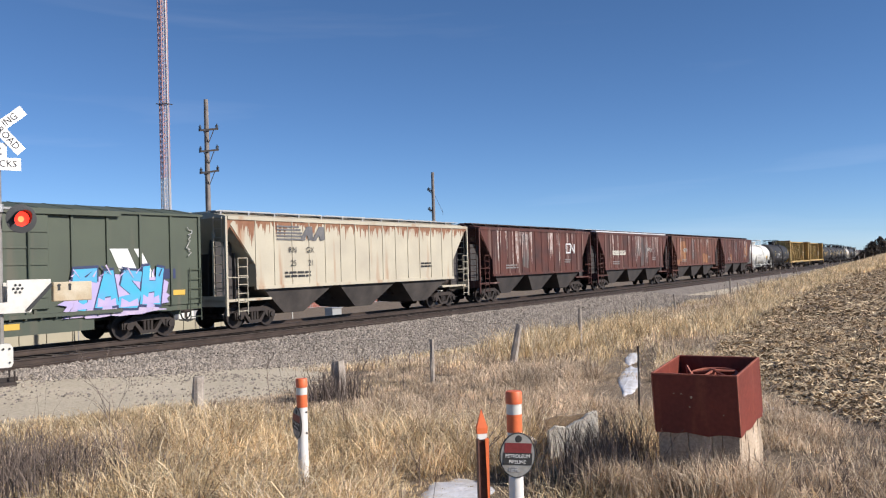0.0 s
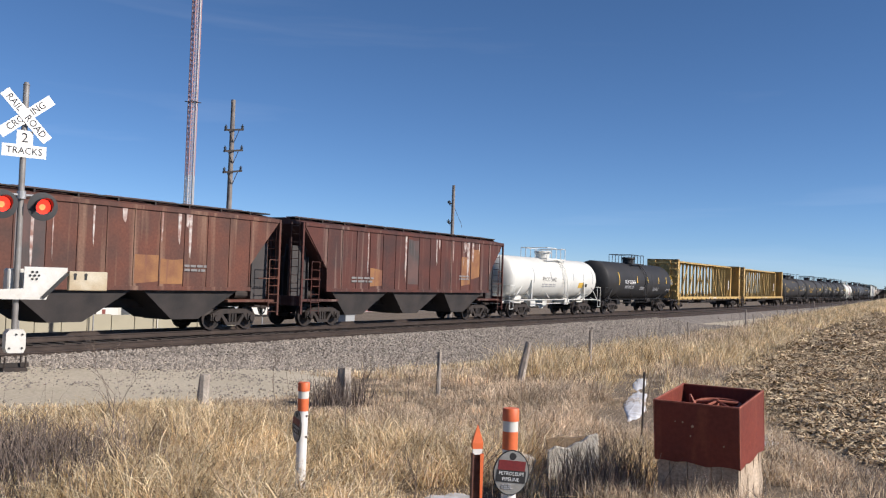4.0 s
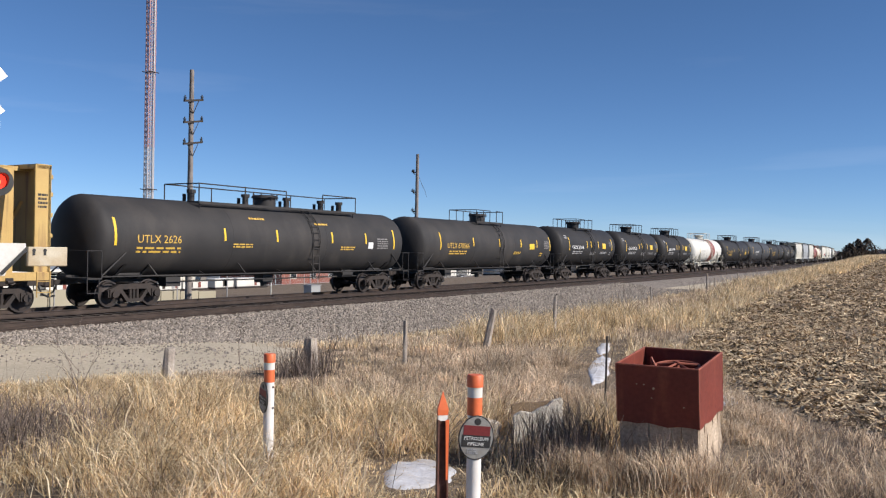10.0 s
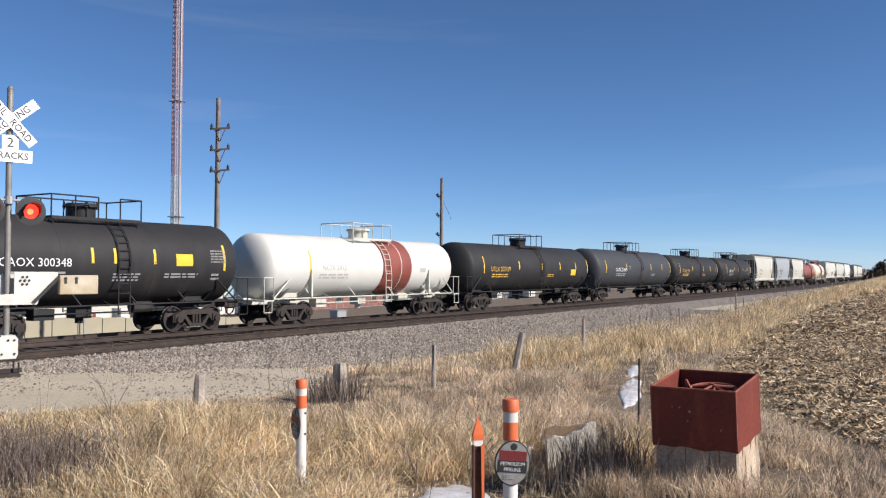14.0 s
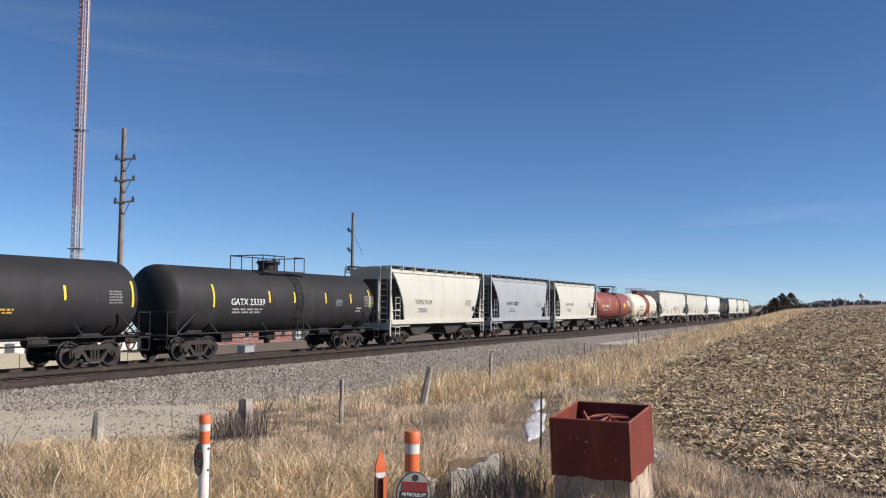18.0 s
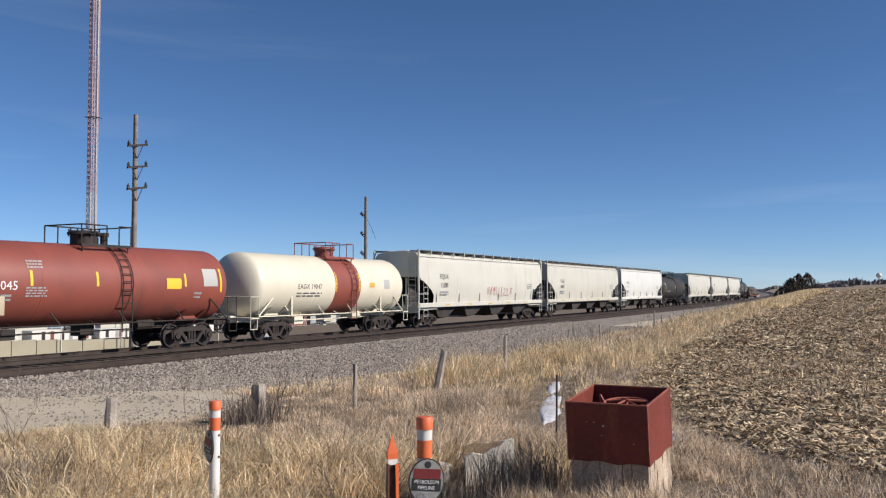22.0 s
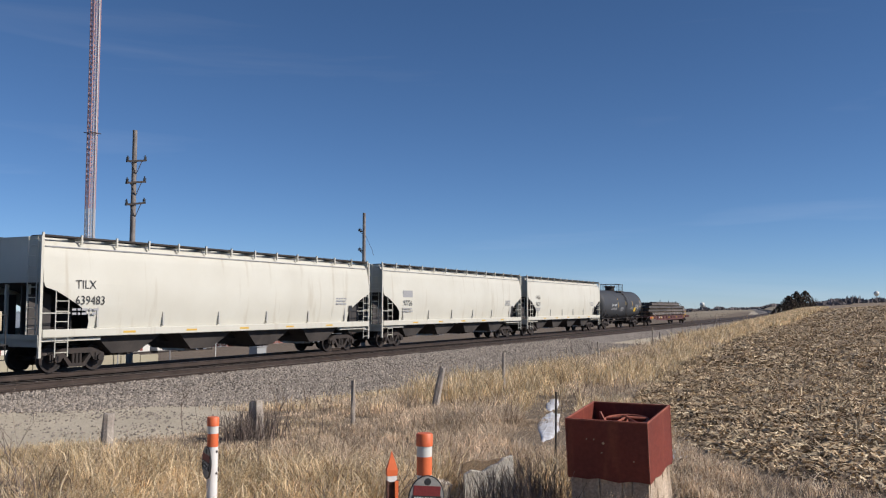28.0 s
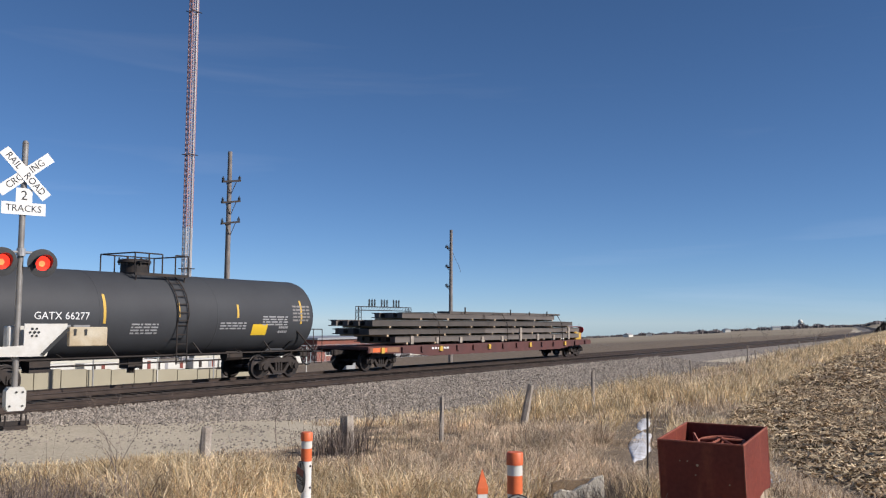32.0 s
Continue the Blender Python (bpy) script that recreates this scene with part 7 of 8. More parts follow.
        for k in range(rng.randint(1, 3)):
            u = rng.uniform(-l / 2 + 0.1, l / 2 - 0.3)
            part("side_panel", box(B(), u, u + 0.25, -0.93, -0.9, 0.4, h - 0.2), (M_STEEL, M_GREY)[k % 2], c)
        x += l + rng.uniform(0.1, 1.4)
        if i % 2:
            p = part("yard_pole", rod(B(), (x, y - 2, g - 0.2), (x, y - 2, g + rng.uniform(3.0, 5.5)), 0.07, 6), M_GREY)
            tagged(p, "slim grey steel pole in the yard", "pole", "yard poles")
    # a low row of white housings beyond the wall
    rng = random.Random(47)
    x = 33.0
    while x < 64:
        l, h, y = rng.uniform(1.8, 4.2), rng.uniform(0.85, 1.15), 60 + rng.uniform(-0.5, 0.5)
        c = thing("yard_equipment", pose(x + l / 2, y, terrain(x + l / 2, y)), "low white equipment housing standing beyond the wall", "equipment", "white equipment in the yard")
        part("housing", box(B(), -l / 2, l / 2, -0.6, 0.6, 0.2, h, 0.03), M_BRIGHT, c)
        part("skid", box(B(), -l / 2 - 0.05, l / 2 + 0.05, -0.7, 0.7, 0.0, 0.2), M_STEEL, c)
        for k in range(rng.randint(1, 3)):
            u = rng.uniform(-l / 2 + 0.1, l / 2 - 0.4)
            part("side_panel", box(B(), u, u + 0.3, -0.63, -0.6, 0.3, h - 0.1), (M_REDTANK, M_STEEL, M_GREY)[k], c)
        x += l + rng.uniform(0.05, 0.9)
    # electrical equipment cabinets near the line
    for x, y, m in ((47.0, 39.0, M_PALE),):
        g = terrain(x, y)
        c = thing("equipment_cabinet", pose(x, y, g), "small metal equipment cabinet beside the tracks", "cabinet", "trackside cabinets")
        part("case", box(B(), -0.5, 0.5, -0.35, 0.35, 0.1, 1.05, 0.02), m, c)
        part("plinth", box(B(), -0.55, 0.55, -0.4, 0.4, -0.2, 0.1), M_CONCRETE, c)
        part("lid", box(B(), -0.55, 0.55, -0.4, 0.4, 1.05, 1.1), M_GREY, c)
    # chain-link fence
    f = thing("chain_link_fence", pose(0, 0, 0), "grey chain-link fence round the yard", "fence")
    for i in range(26):
        x = 62 + i * 2.6
        g = terrain(x, 70.0)
        part("post", rod(B(), (x, 70, g - 0.2), (x, 70, g + 2.1), 0.04, 6), M_GREY, f)
    bm = B()
    for z in (0.1, 2.05):
        rods(bm, [(x, 70, terrain(x, 70) + z) for x in np.arange(62, 128, 2.6)], 0.025, 5)
    for x in np.arange(62, 127, 0.45):
        g = terrain(x, 70)
        rod(bm, (x, 70, g + 0.1), (x + 1.0, 70, g + 2.05), 0.008, 3)
        rod(bm, (x + 1.0, 70, g + 0.1), (x, 70, g + 2.05), 0.008, 3)
    tagged(part("mesh", bm, M_GREY, f), kind="stuff")
    # substation portal
    s = thing("substation_portal", pose(118.5, 90, 0), "steel lattice portal with rows of insulators", "substation")
    g = terrain(118.5, 90)
    for x0 in (-7.3, 6.7):
        bm = B()
        cs = [(x0 + dx, dy) for dx, dy in ((0, 0), (0.7, 0), (0.7, 0.7), (0, 0.7))]
        for c in cs:
            rod(bm, (*c, g - 0.3), (*c, 4.8), 0.06, 4)
        z = g
        while z < 4.0:
            for j in range(4):
                rod(bm, (*cs[j], z), (*cs[(j + 1) % 4], z + 0.8), 0.035, 4)
            z += 0.8
        part("lattice_leg", bm, M_STEEL, s)
    bm = B()
    for y in (0, 0.7):
        for z in (4.2, 4.8):
            rod(bm, (-7.3, y, z), (7.4, y, z), 0.06, 4)
    for i in range(20):
        x = -7.3 + i * 0.735
        rod(bm, (x, 0, 4.2), (x + 0.735, 0, 4.8), 0.035, 4)
    part("lattice_beam", bm, M_STEEL, s)
    for gx in (-3.4, 0.0, 3.4):
        for k in (-0.75, 0, 0.75):
            bm = B()
            for j in range(5):
                rod(bm, (gx + k, 0.35, 4.9 + 0.22 * j), (gx + k, 0.35, 5.02 + 0.22 * j), 0.17, 8)
            rod(bm, (gx + k, 0.35, 4.8), (gx + k, 0.35, 6.1), 0.09, 6)
            part("insulator", bm, M_HOOD, s)


yard()


# ---- grass, stubble and stones: many small pieces in a few meshes ----
RS = np.random.RandomState(4)
GX, GY = np.arange(-4, 170, 0.3), np.arange(-40, 24, 0.3)
GRID = np.array([[terrain(x, y) for y in GY] for x in GX])


def heights(x, y):
    u = np.clip((x - GX[0]) / 0.3, 0, len(GX) - 2.001)
    v = np.clip((y - GY[0]) / 0.3, 0, len(GY) - 2.001)
    i, j = u.astype(int), v.astype(int)
    a, b = u - i, v - j
    return GRID[i, j] * (1 - a) * (1 - b) + GRID[i + 1, j] * a * (1 - b) + GRID[i, j + 1] * (1 - a) * b + GRID[i + 1, j + 1] * a * b


def shifts(x):
    return np.where(x > 0, x * x / (2 * BEND), 0)


def tones(name, stops, rough=0.85, thin=0.0):
    """A plant colour that differs from blade to blade."""
    m = bpy.data.materials.new(name)
    m.use_nodes = True
    t = m.node_tree
    b = t.nodes["Principled BSDF"]
    b.inputs["Roughness"].default_value = rough
    g = t.nodes.new("ShaderNodeNewGeometry")
    r = t.nodes.new("ShaderNodeValToRGB")
    while len(r.color_ramp.elements) < len(stops):
        r.color_ramp.elements.new(0.5)
    for i, (e, c) in enumerate(zip(r.color_ramp.elements, stops)):
        e.position, e.color = i / (len(stops) - 1), (*c, 1)
    link(t, g.outputs["Random Per Island"], r.inputs[0])
    n = t.nodes.new("ShaderNodeTexNoise")
    n.inputs["Scale"].default_value, n.inputs["Detail"].default_value = 2.2, 5.0
    link(t, g.outputs["Position"], n.inputs["Vector"])
    v = t.nodes.new("ShaderNodeMapRange")
    v.inputs["From Min"].default_value, v.inputs["From Max"].default_value = 0.3, 0.7
    v.inputs["To Min"].default_value, v.inputs["To Max"].default_value = 0.42, 1.5
    link(t, n.outputs["Fac"], v.inputs["Value"])
    x = t.nodes.new("ShaderNodeMix")
    x.data_type, x.blend_type = "RGBA", "MULTIPLY"
    x.inputs[0].default_value = 1.0
    link(t, r.outputs[0], x.inputs[6])
    link(t, v.outputs["Result"], x.inputs[7])
    link(t, x.outputs[2], b.inputs["Base Color"])
    if thin:
        tr = t.nodes.new("ShaderNodeBsdfTranslucent")
        link(t, x.outputs[2], tr.inputs["Color"])
        mx = t.nodes.new("ShaderNodeMixShader")
        mx.inputs[0].default_value = thin
        link(t, b.outputs[0], mx.inputs[1])
        link(t, tr.outputs[0], mx.inputs[2])
        link(t, mx.outputs[0], t.nodes["Material Output"].inputs["Surface"])
    return m


def quick_mesh(name, verts, faces, material, label, category):
    """verts: n x 3; faces: one or two index arrays of three or four columns."""
    me = bpy.data.meshes.new(name)
    me.from_pydata(verts.tolist(), [], [f for a in faces for f in a.tolist()])
    me.materials.append(material)
    return tagged(new(name, me), label, category, kind="stuff")


def blades(name, x, y, z, h, w, lean, material, label, category, droop=0.5):
    n = len(x)
    a, b = RS.uniform(0, 2 * np.pi, n), RS.uniform(0, 2 * np.pi, n)
    dx, dy = np.cos(a) * w / 2, np.sin(a) * w / 2
    lx, ly = np.cos(b) * lean * h + 0.06 * h, np.sin(b) * lean * h
    P = np.zeros((n, 5, 3))
    P[:, 0] = np.stack([x - dx, y - dy, z - 0.03], 1)
    P[:, 1] = np.stack([x + dx, y + dy, z - 0.03], 1)
    P[:, 2] = np.stack([x + lx * 0.4 - dx * 0.75, y + ly * 0.4 - dy * 0.75, z + h * 0.58], 1)
    P[:, 3] = np.stack([x + lx * 0.4 + dx * 0.75, y + ly * 0.4 + dy * 0.75, z + h * 0.58], 1)
    P[:, 4] = np.stack([x + lx, y + ly, z + h * (1 - droop * lean * 0.5)], 1)
    k = np.arange(n)[:, None] * 5
    return quick_mesh(name, P.reshape(-1, 3), [k + np.array([0, 1, 3, 2]), k + np.array([2, 3, 4])], material, label, category)


def patchy(x, y, s, seed):
    return np.array([noise.noise((p * s, q * s, seed)) for p, q in zip(x, y)])


def edges(x):
    return np.interp(x, FIELD_X, FIELD_Y) + shifts(x), np.interp(x, GRAVEL_X, GRAVEL_Y) + shifts(x)


M_GOLD = tones("golden_dead_grass", [(0.55, 0.39, 0.19), (0.8, 0.63, 0.37), (0.94, 0.82, 0.57), (0.66, 0.49, 0.27), (0.23, 0.15, 0.08)], thin=0.4)
M_DULL = tones("dull_dead_grass", [(0.48, 0.36, 0.235), (0.7, 0.55, 0.38), (0.92, 0.78, 0.58), (0.58, 0.44, 0.295), (0.18, 0.12, 0.078)], thin=0.4)
M_TWIG = tones("dark_dry_weeds", [(0.09, 0.068, 0.055), (0.17, 0.13, 0.105), (0.24, 0.19, 0.15)])


def grow():
    # near meadow
    n = 190000
    tufts = 6500
    tx, ty = RS.uniform(2.0, 16, tufts), RS.uniform(-3.5, 13.5, tufts)
    pick = RS.randint(0, tufts, n)
    spread = np.where(RS.uniform(0, 1, n) < 0.25, 0.35, 0.085)
    x, y = tx[pick] + RS.normal(0, 1, n) * spread, ty[pick] + RS.normal(0, 1, n) * spread
    fe, ge = edges(x)
    r = np.hypot(x, y)
    edge = RS.normal(0, 0.35, n)
    ok = (y > fe + 0.5 + np.where(x > 10.5, 0.15, 0) + edge * 0.5) & (y < ge - 0.1 + edge) & (r > 3.2) & (np.arctan2(y, x) > -0.45) & (np.arctan2(y, x) < 1.25)
    inside = (x > 7.85) & (x < 8.85) & (y > 2.0) & (y < 2.92)
    ok &= ~inside
    x, y, r, tuft = x[ok], y[ok], r[ok], pick[ok]
    thinner = (y < 1.9) & (x > 7.2) & (RS.uniform(0, 1, len(x)) < 0.4)
    x, y, r, tuft = x[~thinner], y[~thinner], r[~thinner], tuft[~thinner]
    kind = patchy(x, y, 0.28, 2.0) - np.where((y < 2.6) & (x > 6.5), 0.5, 0) + 0.05 * (y - 3.6) - 0.02 * (x - 8) - np.where((x > 9.3) & (y > 4.0), 0.42, 0) - np.where((x > 9.8) & (y > 6.5), 0.4, 0) + RS.normal(0, 0.16, len(x))
    bald = patchy(x, y, 0.7, 9.0)
    keep = bald > -0.42 + RS.normal(0, 0.1, len(x))
    x, y, kind, r, tuft = x[keep], y[keep], kind[keep], r[keep], tuft[keep]
    z = heights(x, y)
    tall = 0.75 + 0.5 * patchy(x, y, 0.5, 5.0)
    fade = np.clip((edges(x)[1] - y) / 4.0, 0.22, 1)
    size = 0.65 + 0.6 * RS.uniform(0, 1, tufts)
    h = RS.uniform(0.16, 0.56, len(x)) * tall * fade * size[tuft]
    gap = (x > 6.0) & (x < 8.3) & (y < 2.9)
    h = np.where(gap, h * 0.7, h)
    h = np.where((np.hypot(x - 5.2, y - 3.0) < 1.3) | (r < 5.0), h * 0.6, h)
    h = np.where((x > 9) & (y < 3.2), h * 0.55, h)
    for cx, cy, cr, k in ((8.2, 3.4, 0.6, 0.35), (8.8, 4.1, 0.55, 0.3), (8.3, 3.85, 0.45, 0.45), (7.1, 4.5, 0.7, 0.12), (6.5, 4.1, 0.5, 0.3), (14.0, 5.3, 1.0, 0.4), (7.1, 1.1, 0.4, 0.15), (6.6, 1.0, 0.4, 0.4)):
        h = np.where(np.hypot(x - cx, y - cy) < cr, h * k, h)
    h = np.where((x > 12) & (np.abs(y - 5.9 - 0.34 * (x - 15.5)) < 0.55), h * 0.15, h)
    h = np.where((y > 4.6) & (x < 9.5), h * 1.3, h)
    h = np.where((x > 10.5) & (y > 6.5), h * 0.75, h)
    low = (y > 7.0) & (x < 6.4)
    h = np.where(low, h * 0.75, h)
    kind = np.where(low, kind - 0.22, kind)
    g = kind > -0.12
    blades("golden_grass", x[g], y[g], z[g], h[g] * 1.1, RS.uniform(0.005, 0.014, g.sum()), RS.uniform(0.2, 1.9, g.sum()), M_GOLD, "tall golden dead grass bent by wind", "grass")
    g = ~g
    blades("dull_grass", x[g], y[g], z[g], h[g], RS.uniform(0.005, 0.013, g.sum()), RS.uniform(0.2, 1.9, g.sum()), M_DULL, "dull brown dead grass and weeds", "grass")
    # verge beyond
    n = 95000
    x = 15 + 55 * RS.uniform(0, 1, n) ** 1.5
    y = RS.uniform(3.0, 15.0, n) + shifts(x)
    fe, ge = edges(x)
    e = RS.normal(0, 0.3, n)
    ok = (y > fe + 0.25 + e) & (y < ge + 0.4 + e * 2)
    x, y, fe, ge = x[ok], y[ok], fe[ok], ge[ok]
    z = heights(x, y)
    pos = (y - fe) / (ge - fe)
    kind = patchy(x, y, 0.25, 2.0) * 1.2 + np.where(pos < 0.38, 0.15, -0.42) + RS.normal(0, 0.18, len(x))
    h = RS.uniform(0.3, 0.8, len(x)) * (0.8 + 0.5 * patchy(x, y, 0.4, 5.0)) * np.where(pos > 0.7, 0.5, 1.0) * np.clip((y - fe) / 0.9, 0.45, 1)
    h = np.where((x < 23) & (pos < 0.6), h * 0.6, h)
    h = np.where((pos > 0.3) & (x < 40), h * 0.72, h)
    h = np.where((x < 19.5) & (x > 14.5) & (np.abs(y - 5.9 - 0.34 * (x - 15.5)) < 0.5), h * 0.15, h)
    tuft = np.hypot((x - 22) / 5.0, (y - 9.7) / 1.5) < 1
    kind, h = np.where(tuft, kind + 0.6, kind), np.where(tuft, h * 1.7, h)
    w = RS.uniform(0.01, 0.024, len(x)) * (0.6 + x / 60)
    g = kind > 0
    blades("golden_grass", x[g], y[g], z[g], h[g] * 1.1, w[g], RS.uniform(0.15, 1.2, g.sum()), M_GOLD, "golden dead grass along the verge", "grass")
    g = ~g & (RS.uniform(0, 1, len(x)) < 0.7)
    blades("dull_grass", x[g], y[g], z[g], h[g] * 0.75, w[g], RS.uniform(0.15, 1.3, g.sum()), M_DULL, "grey-brown weeds along the verge", "grass")
    # far verge
    n = 45000
    x = RS.uniform(65, 168, n)
    fe = np.interp(x, FIELD_X, FIELD_Y) + shifts(x)
    y = fe + RS.uniform(0.0, 1, n) ** 1.4 * 5.0 - 0.3
    z = heights(x, y)
    blades("golden_grass", x, y, z, RS.uniform(0.25, 0.62, n), RS.uniform(0.03, 0.06, n), RS.uniform(0.1, 0.5, n), M_GOLD, "golden dead grass far along the field edge", "grass")
    # dark weeds by the box and stalks here and there
    n = 1500
    x, y = RS.normal(8.15, 0.42, n), RS.normal(3.4, 0.3, n)
    ok = ~((x > 7.8) & (x < 8.85) & (y > 1.95) & (y < 2.95))
    x, y = x[ok], y[ok]
    blades("dark_weeds", x, y, heights(x, y), RS.uniform(0.25, 0.75, len(x)), RS.uniform(0.003, 0.008, len(x)), RS.uniform(0.1, 0.6, len(x)), M_TWIG, "dark dry weed stalks beside the box", "weeds")
    n = 3000
    x, y = RS.normal(7.55, 0.17, n), RS.uniform(1.7, 3.3, n)
    blades("dull_grass", x, y, heights(x, y), RS.uniform(0.15, 0.55, n) * np.where(y < 2.4, 1.05, 0.85), RS.uniform(0.005, 0.012, n), RS.uniform(0.1, 0.9, n), M_DULL, "dry grass grown up against the box", "grass")
    n = 1500
    x, y = RS.uniform(7.4, 12.5, n), RS.uniform(-0.6, 1.75, n)
    blades("dark_weeds", x, y, heights(x, y), RS.uniform(0.1, 0.34, n), RS.uniform(0.003, 0.007, n), RS.uniform(0.2, 1.0, n), M_TWIG, "low dark dry weeds beside the stubble field", "weeds")
    n = 2200
    x, y = RS.normal(5.5, 0.6, n), RS.normal(8.8, 0.9, n)
    blades("dark_weeds", x, y, heights(x, y), RS.uniform(0.2, 0.6, n), RS.uniform(0.005, 0.011, n), RS.uniform(0.2, 0.8, n), M_TWIG, "low dark dry weeds by the gravel", "weeds")
    n = 520
    x, y = RS.normal(10.95, 0.28, n), RS.normal(9.2, 0.24, n)
    blades("dark_weeds", x, y, heights(x, y), RS.uniform(0.2, 0.7, n), RS.uniform(0.006, 0.012, n), RS.uniform(0.1, 0.7, n), M_TWIG, "dark dry brush grown round an old stump", "weeds")
    n = 900
    x, y = RS.uniform(5, 60, n), RS.uniform(0, 1, n)
    fe, ge = edges(x)
    y = fe + 0.8 + (ge - fe - 0.5) * y
    ok = (np.hypot(x, y) > 5) & ~((x < 17) & (y < 3.6))
    x, y = x[ok], y[ok]
    blades("weed_stalks", x, y, heights(x, y), RS.uniform(0.4, 0.95, len(x)), RS.uniform(0.005, 0.01, len(x)) * (0.7 + x / 50), RS.uniform(0.05, 0.5, len(x)), M_TWIG, "thin dark weed stalks standing over grass", "weeds")


grow()


def weed_bush(x, y, h, seed):
    """A branching dry weed: stem and twigs."""
    rng = random.Random(seed)
    g = terrain(x, y)
    bm = B()

    def twig(p, d, l, r, n):
        q = p + d * l
        rod(bm, p, q, r, 4, r * 0.6)
        if n:
            for _ in range(rng.randint(2, 3)):
                e = (d + Vector((rng.uniform(-0.7, 0.7), rng.uniform(-0.7, 0.7), rng.uniform(-0.1, 0.4)))).normalized()
                twig(p + d * l * rng.uniform(0.45, 1.0), e, l * rng.uniform(0.5, 0.75), r * 0.65, n - 1)
    twig(Vector((0, 0, -0.05)), Vector((rng.uniform(-0.15, 0.15), rng.uniform(-0.15, 0.15), 1)).normalized(), h * 0.5, 0.006, 3)
    ob = part("dry_weed", bm, M_TWIG)
    ob.matrix_world = pose(x, y, g)
    return tagged(ob, "bare branching dry weed standing in grass", "weed", "dry branching weeds")


rng = random.Random(21)
for i, (x, y, h) in enumerate(((6.9, 9.4, 1.3), (6.2, 8.2, 1.0), (7.7, 2.7, 0.7), (7.8, 1.85, 0.6), (10.3, 8.2, 1.5), (8.9, 7.3, 1.1), (7.4, 4.4, 0.8), (7.2, 5.0, 0.7), (9.7, 9.3, 1.2), (11.8, 8.4, 1.2), (13.0, 15.6, 0.9), (11.4, 16.2, 0.9), (12.2, 16.6, 0.8), (7.9, 1.2, 0.55), (8.6, 0.4, 0.5), (7.7, 1.75, 0.6), (8.1, 1.6, 0.5), (8.8, 1.4, 0.45), (9.6, 0.9, 0.45), (7.5, 0.7, 0.45), (8.0, 3.2, 0.75), (8.3, 3.35, 0.8), (7.8, 3.45, 0.7), (8.55, 3.6, 0.75), (8.15, 3.75, 0.7), (8.7, 3.25, 0.8), (7.65, 3.15, 0.6), (8.4, 3.9, 0.6), (7.55, 2.25, 0.75), (7.6, 2.5, 0.6))):
    weed_bush(x, y, h, i)
for i in range(16):
    x = rng.uniform(26, 70)
    weed_bush(x, rng.uniform(9.0, 12.5) + shift(x), rng.uniform(1.2, 2.2), 40 + i)


def stubble():
    m = tones("corn_husk", [(0.11, 0.07, 0.04), (0.53, 0.4, 0.235), (0.28, 0.195, 0.11), (0.76, 0.62, 0.4), (0.16, 0.105, 0.06)])
    for n, lo, hi, s in ((140000, 10.8, 32, 0.95), (80000, 32, 80, 1.7), (40000, 80, 165, 2.6)):
        x = lo + (hi - lo) * RS.uniform(0, 1, n) ** 1.3
        fe = np.interp(x, FIELD_X, FIELD_Y) + shifts(x)
        y = fe - RS.uniform(0, 1, n) ** 1.15 * (10 + x * 0.32) + 0.35 - np.clip((24 - x) / 14, 0, 1) * RS.uniform(0.0, 0.8, n)
        ok = np.arctan2(y, x) > -0.3
        x, y = x[ok], y[ok]
        row = np.round(y / 0.76) * 0.76
        y = np.where(RS.uniform(0, 1, len(y)) < 0.12, row + RS.normal(0, 0.12, len(y)), y)
        lump = 0.7 * patchy(x, y, 0.55, 3.0) + 0.5 * patchy(x, y, 1.7, 6.0) + RS.normal(0, 0.2, len(x))
        ok = lump > -0.27
        x, y = x[ok], y[ok]
        k = len(x)
        z = heights(x, y) + RS.uniform(0.0, 0.05, k) * s ** 0.5
        a, t, l, w = RS.uniform(0, np.pi, k), RS.normal(0, 0.32, k), RS.uniform(0.05, 0.2, k) * s ** 0.75, RS.uniform(0.012, 0.034, k) * s ** 0.8
        ux, uy, uz = np.cos(a) * np.cos(t), np.sin(a) * np.cos(t), np.sin(t)
        vx, vy = -np.sin(a), np.cos(a)
        tilt = RS.normal(0, 0.5, k)
        P = np.zeros((k, 4, 3))
        for j, (p, q) in enumerate(((-1, -1), (1, -1), (1, 1), (-1, 1))):
            P[:, j, 0] = x + p * ux * l / 2 + q * vx * w / 2
            P[:, j, 1] = y + p * uy * l / 2 + q * vy * w / 2
            P[:, j, 2] = z + 0.02 + p * uz * l / 2 + q * tilt * w / 2
        quick_mesh("corn_litter", P.reshape(-1, 3), [np.arange(k)[:, None] * 4 + np.array([0, 1, 2, 3])], m, "pale broken corn leaves and husks on soil", "corn stubble")
    n = 7000
    x = 11 + 60 * RS.uniform(0, 1, n) ** 1.4
    fe = np.interp(x, FIELD_X, FIELD_Y) + shifts(x)
    y = fe - RS.uniform(0.2, 1, n) * (8 + x * 0.3)
    y = np.round(y / 0.76) * 0.76 + RS.normal(0, 0.04, n)
    ok = y < fe - 0.2
    x, y = x[ok], y[ok]
    blades("corn_stalks", x, y, heights(x, y), RS.uniform(0.1, 0.26, len(x)), RS.uniform(0.018, 0.03, len(x)) * (0.7 + x / 50), RS.uniform(0.05, 0.5, len(x)), m, "short cut corn stalks in rows", "corn stubble")


stubble()


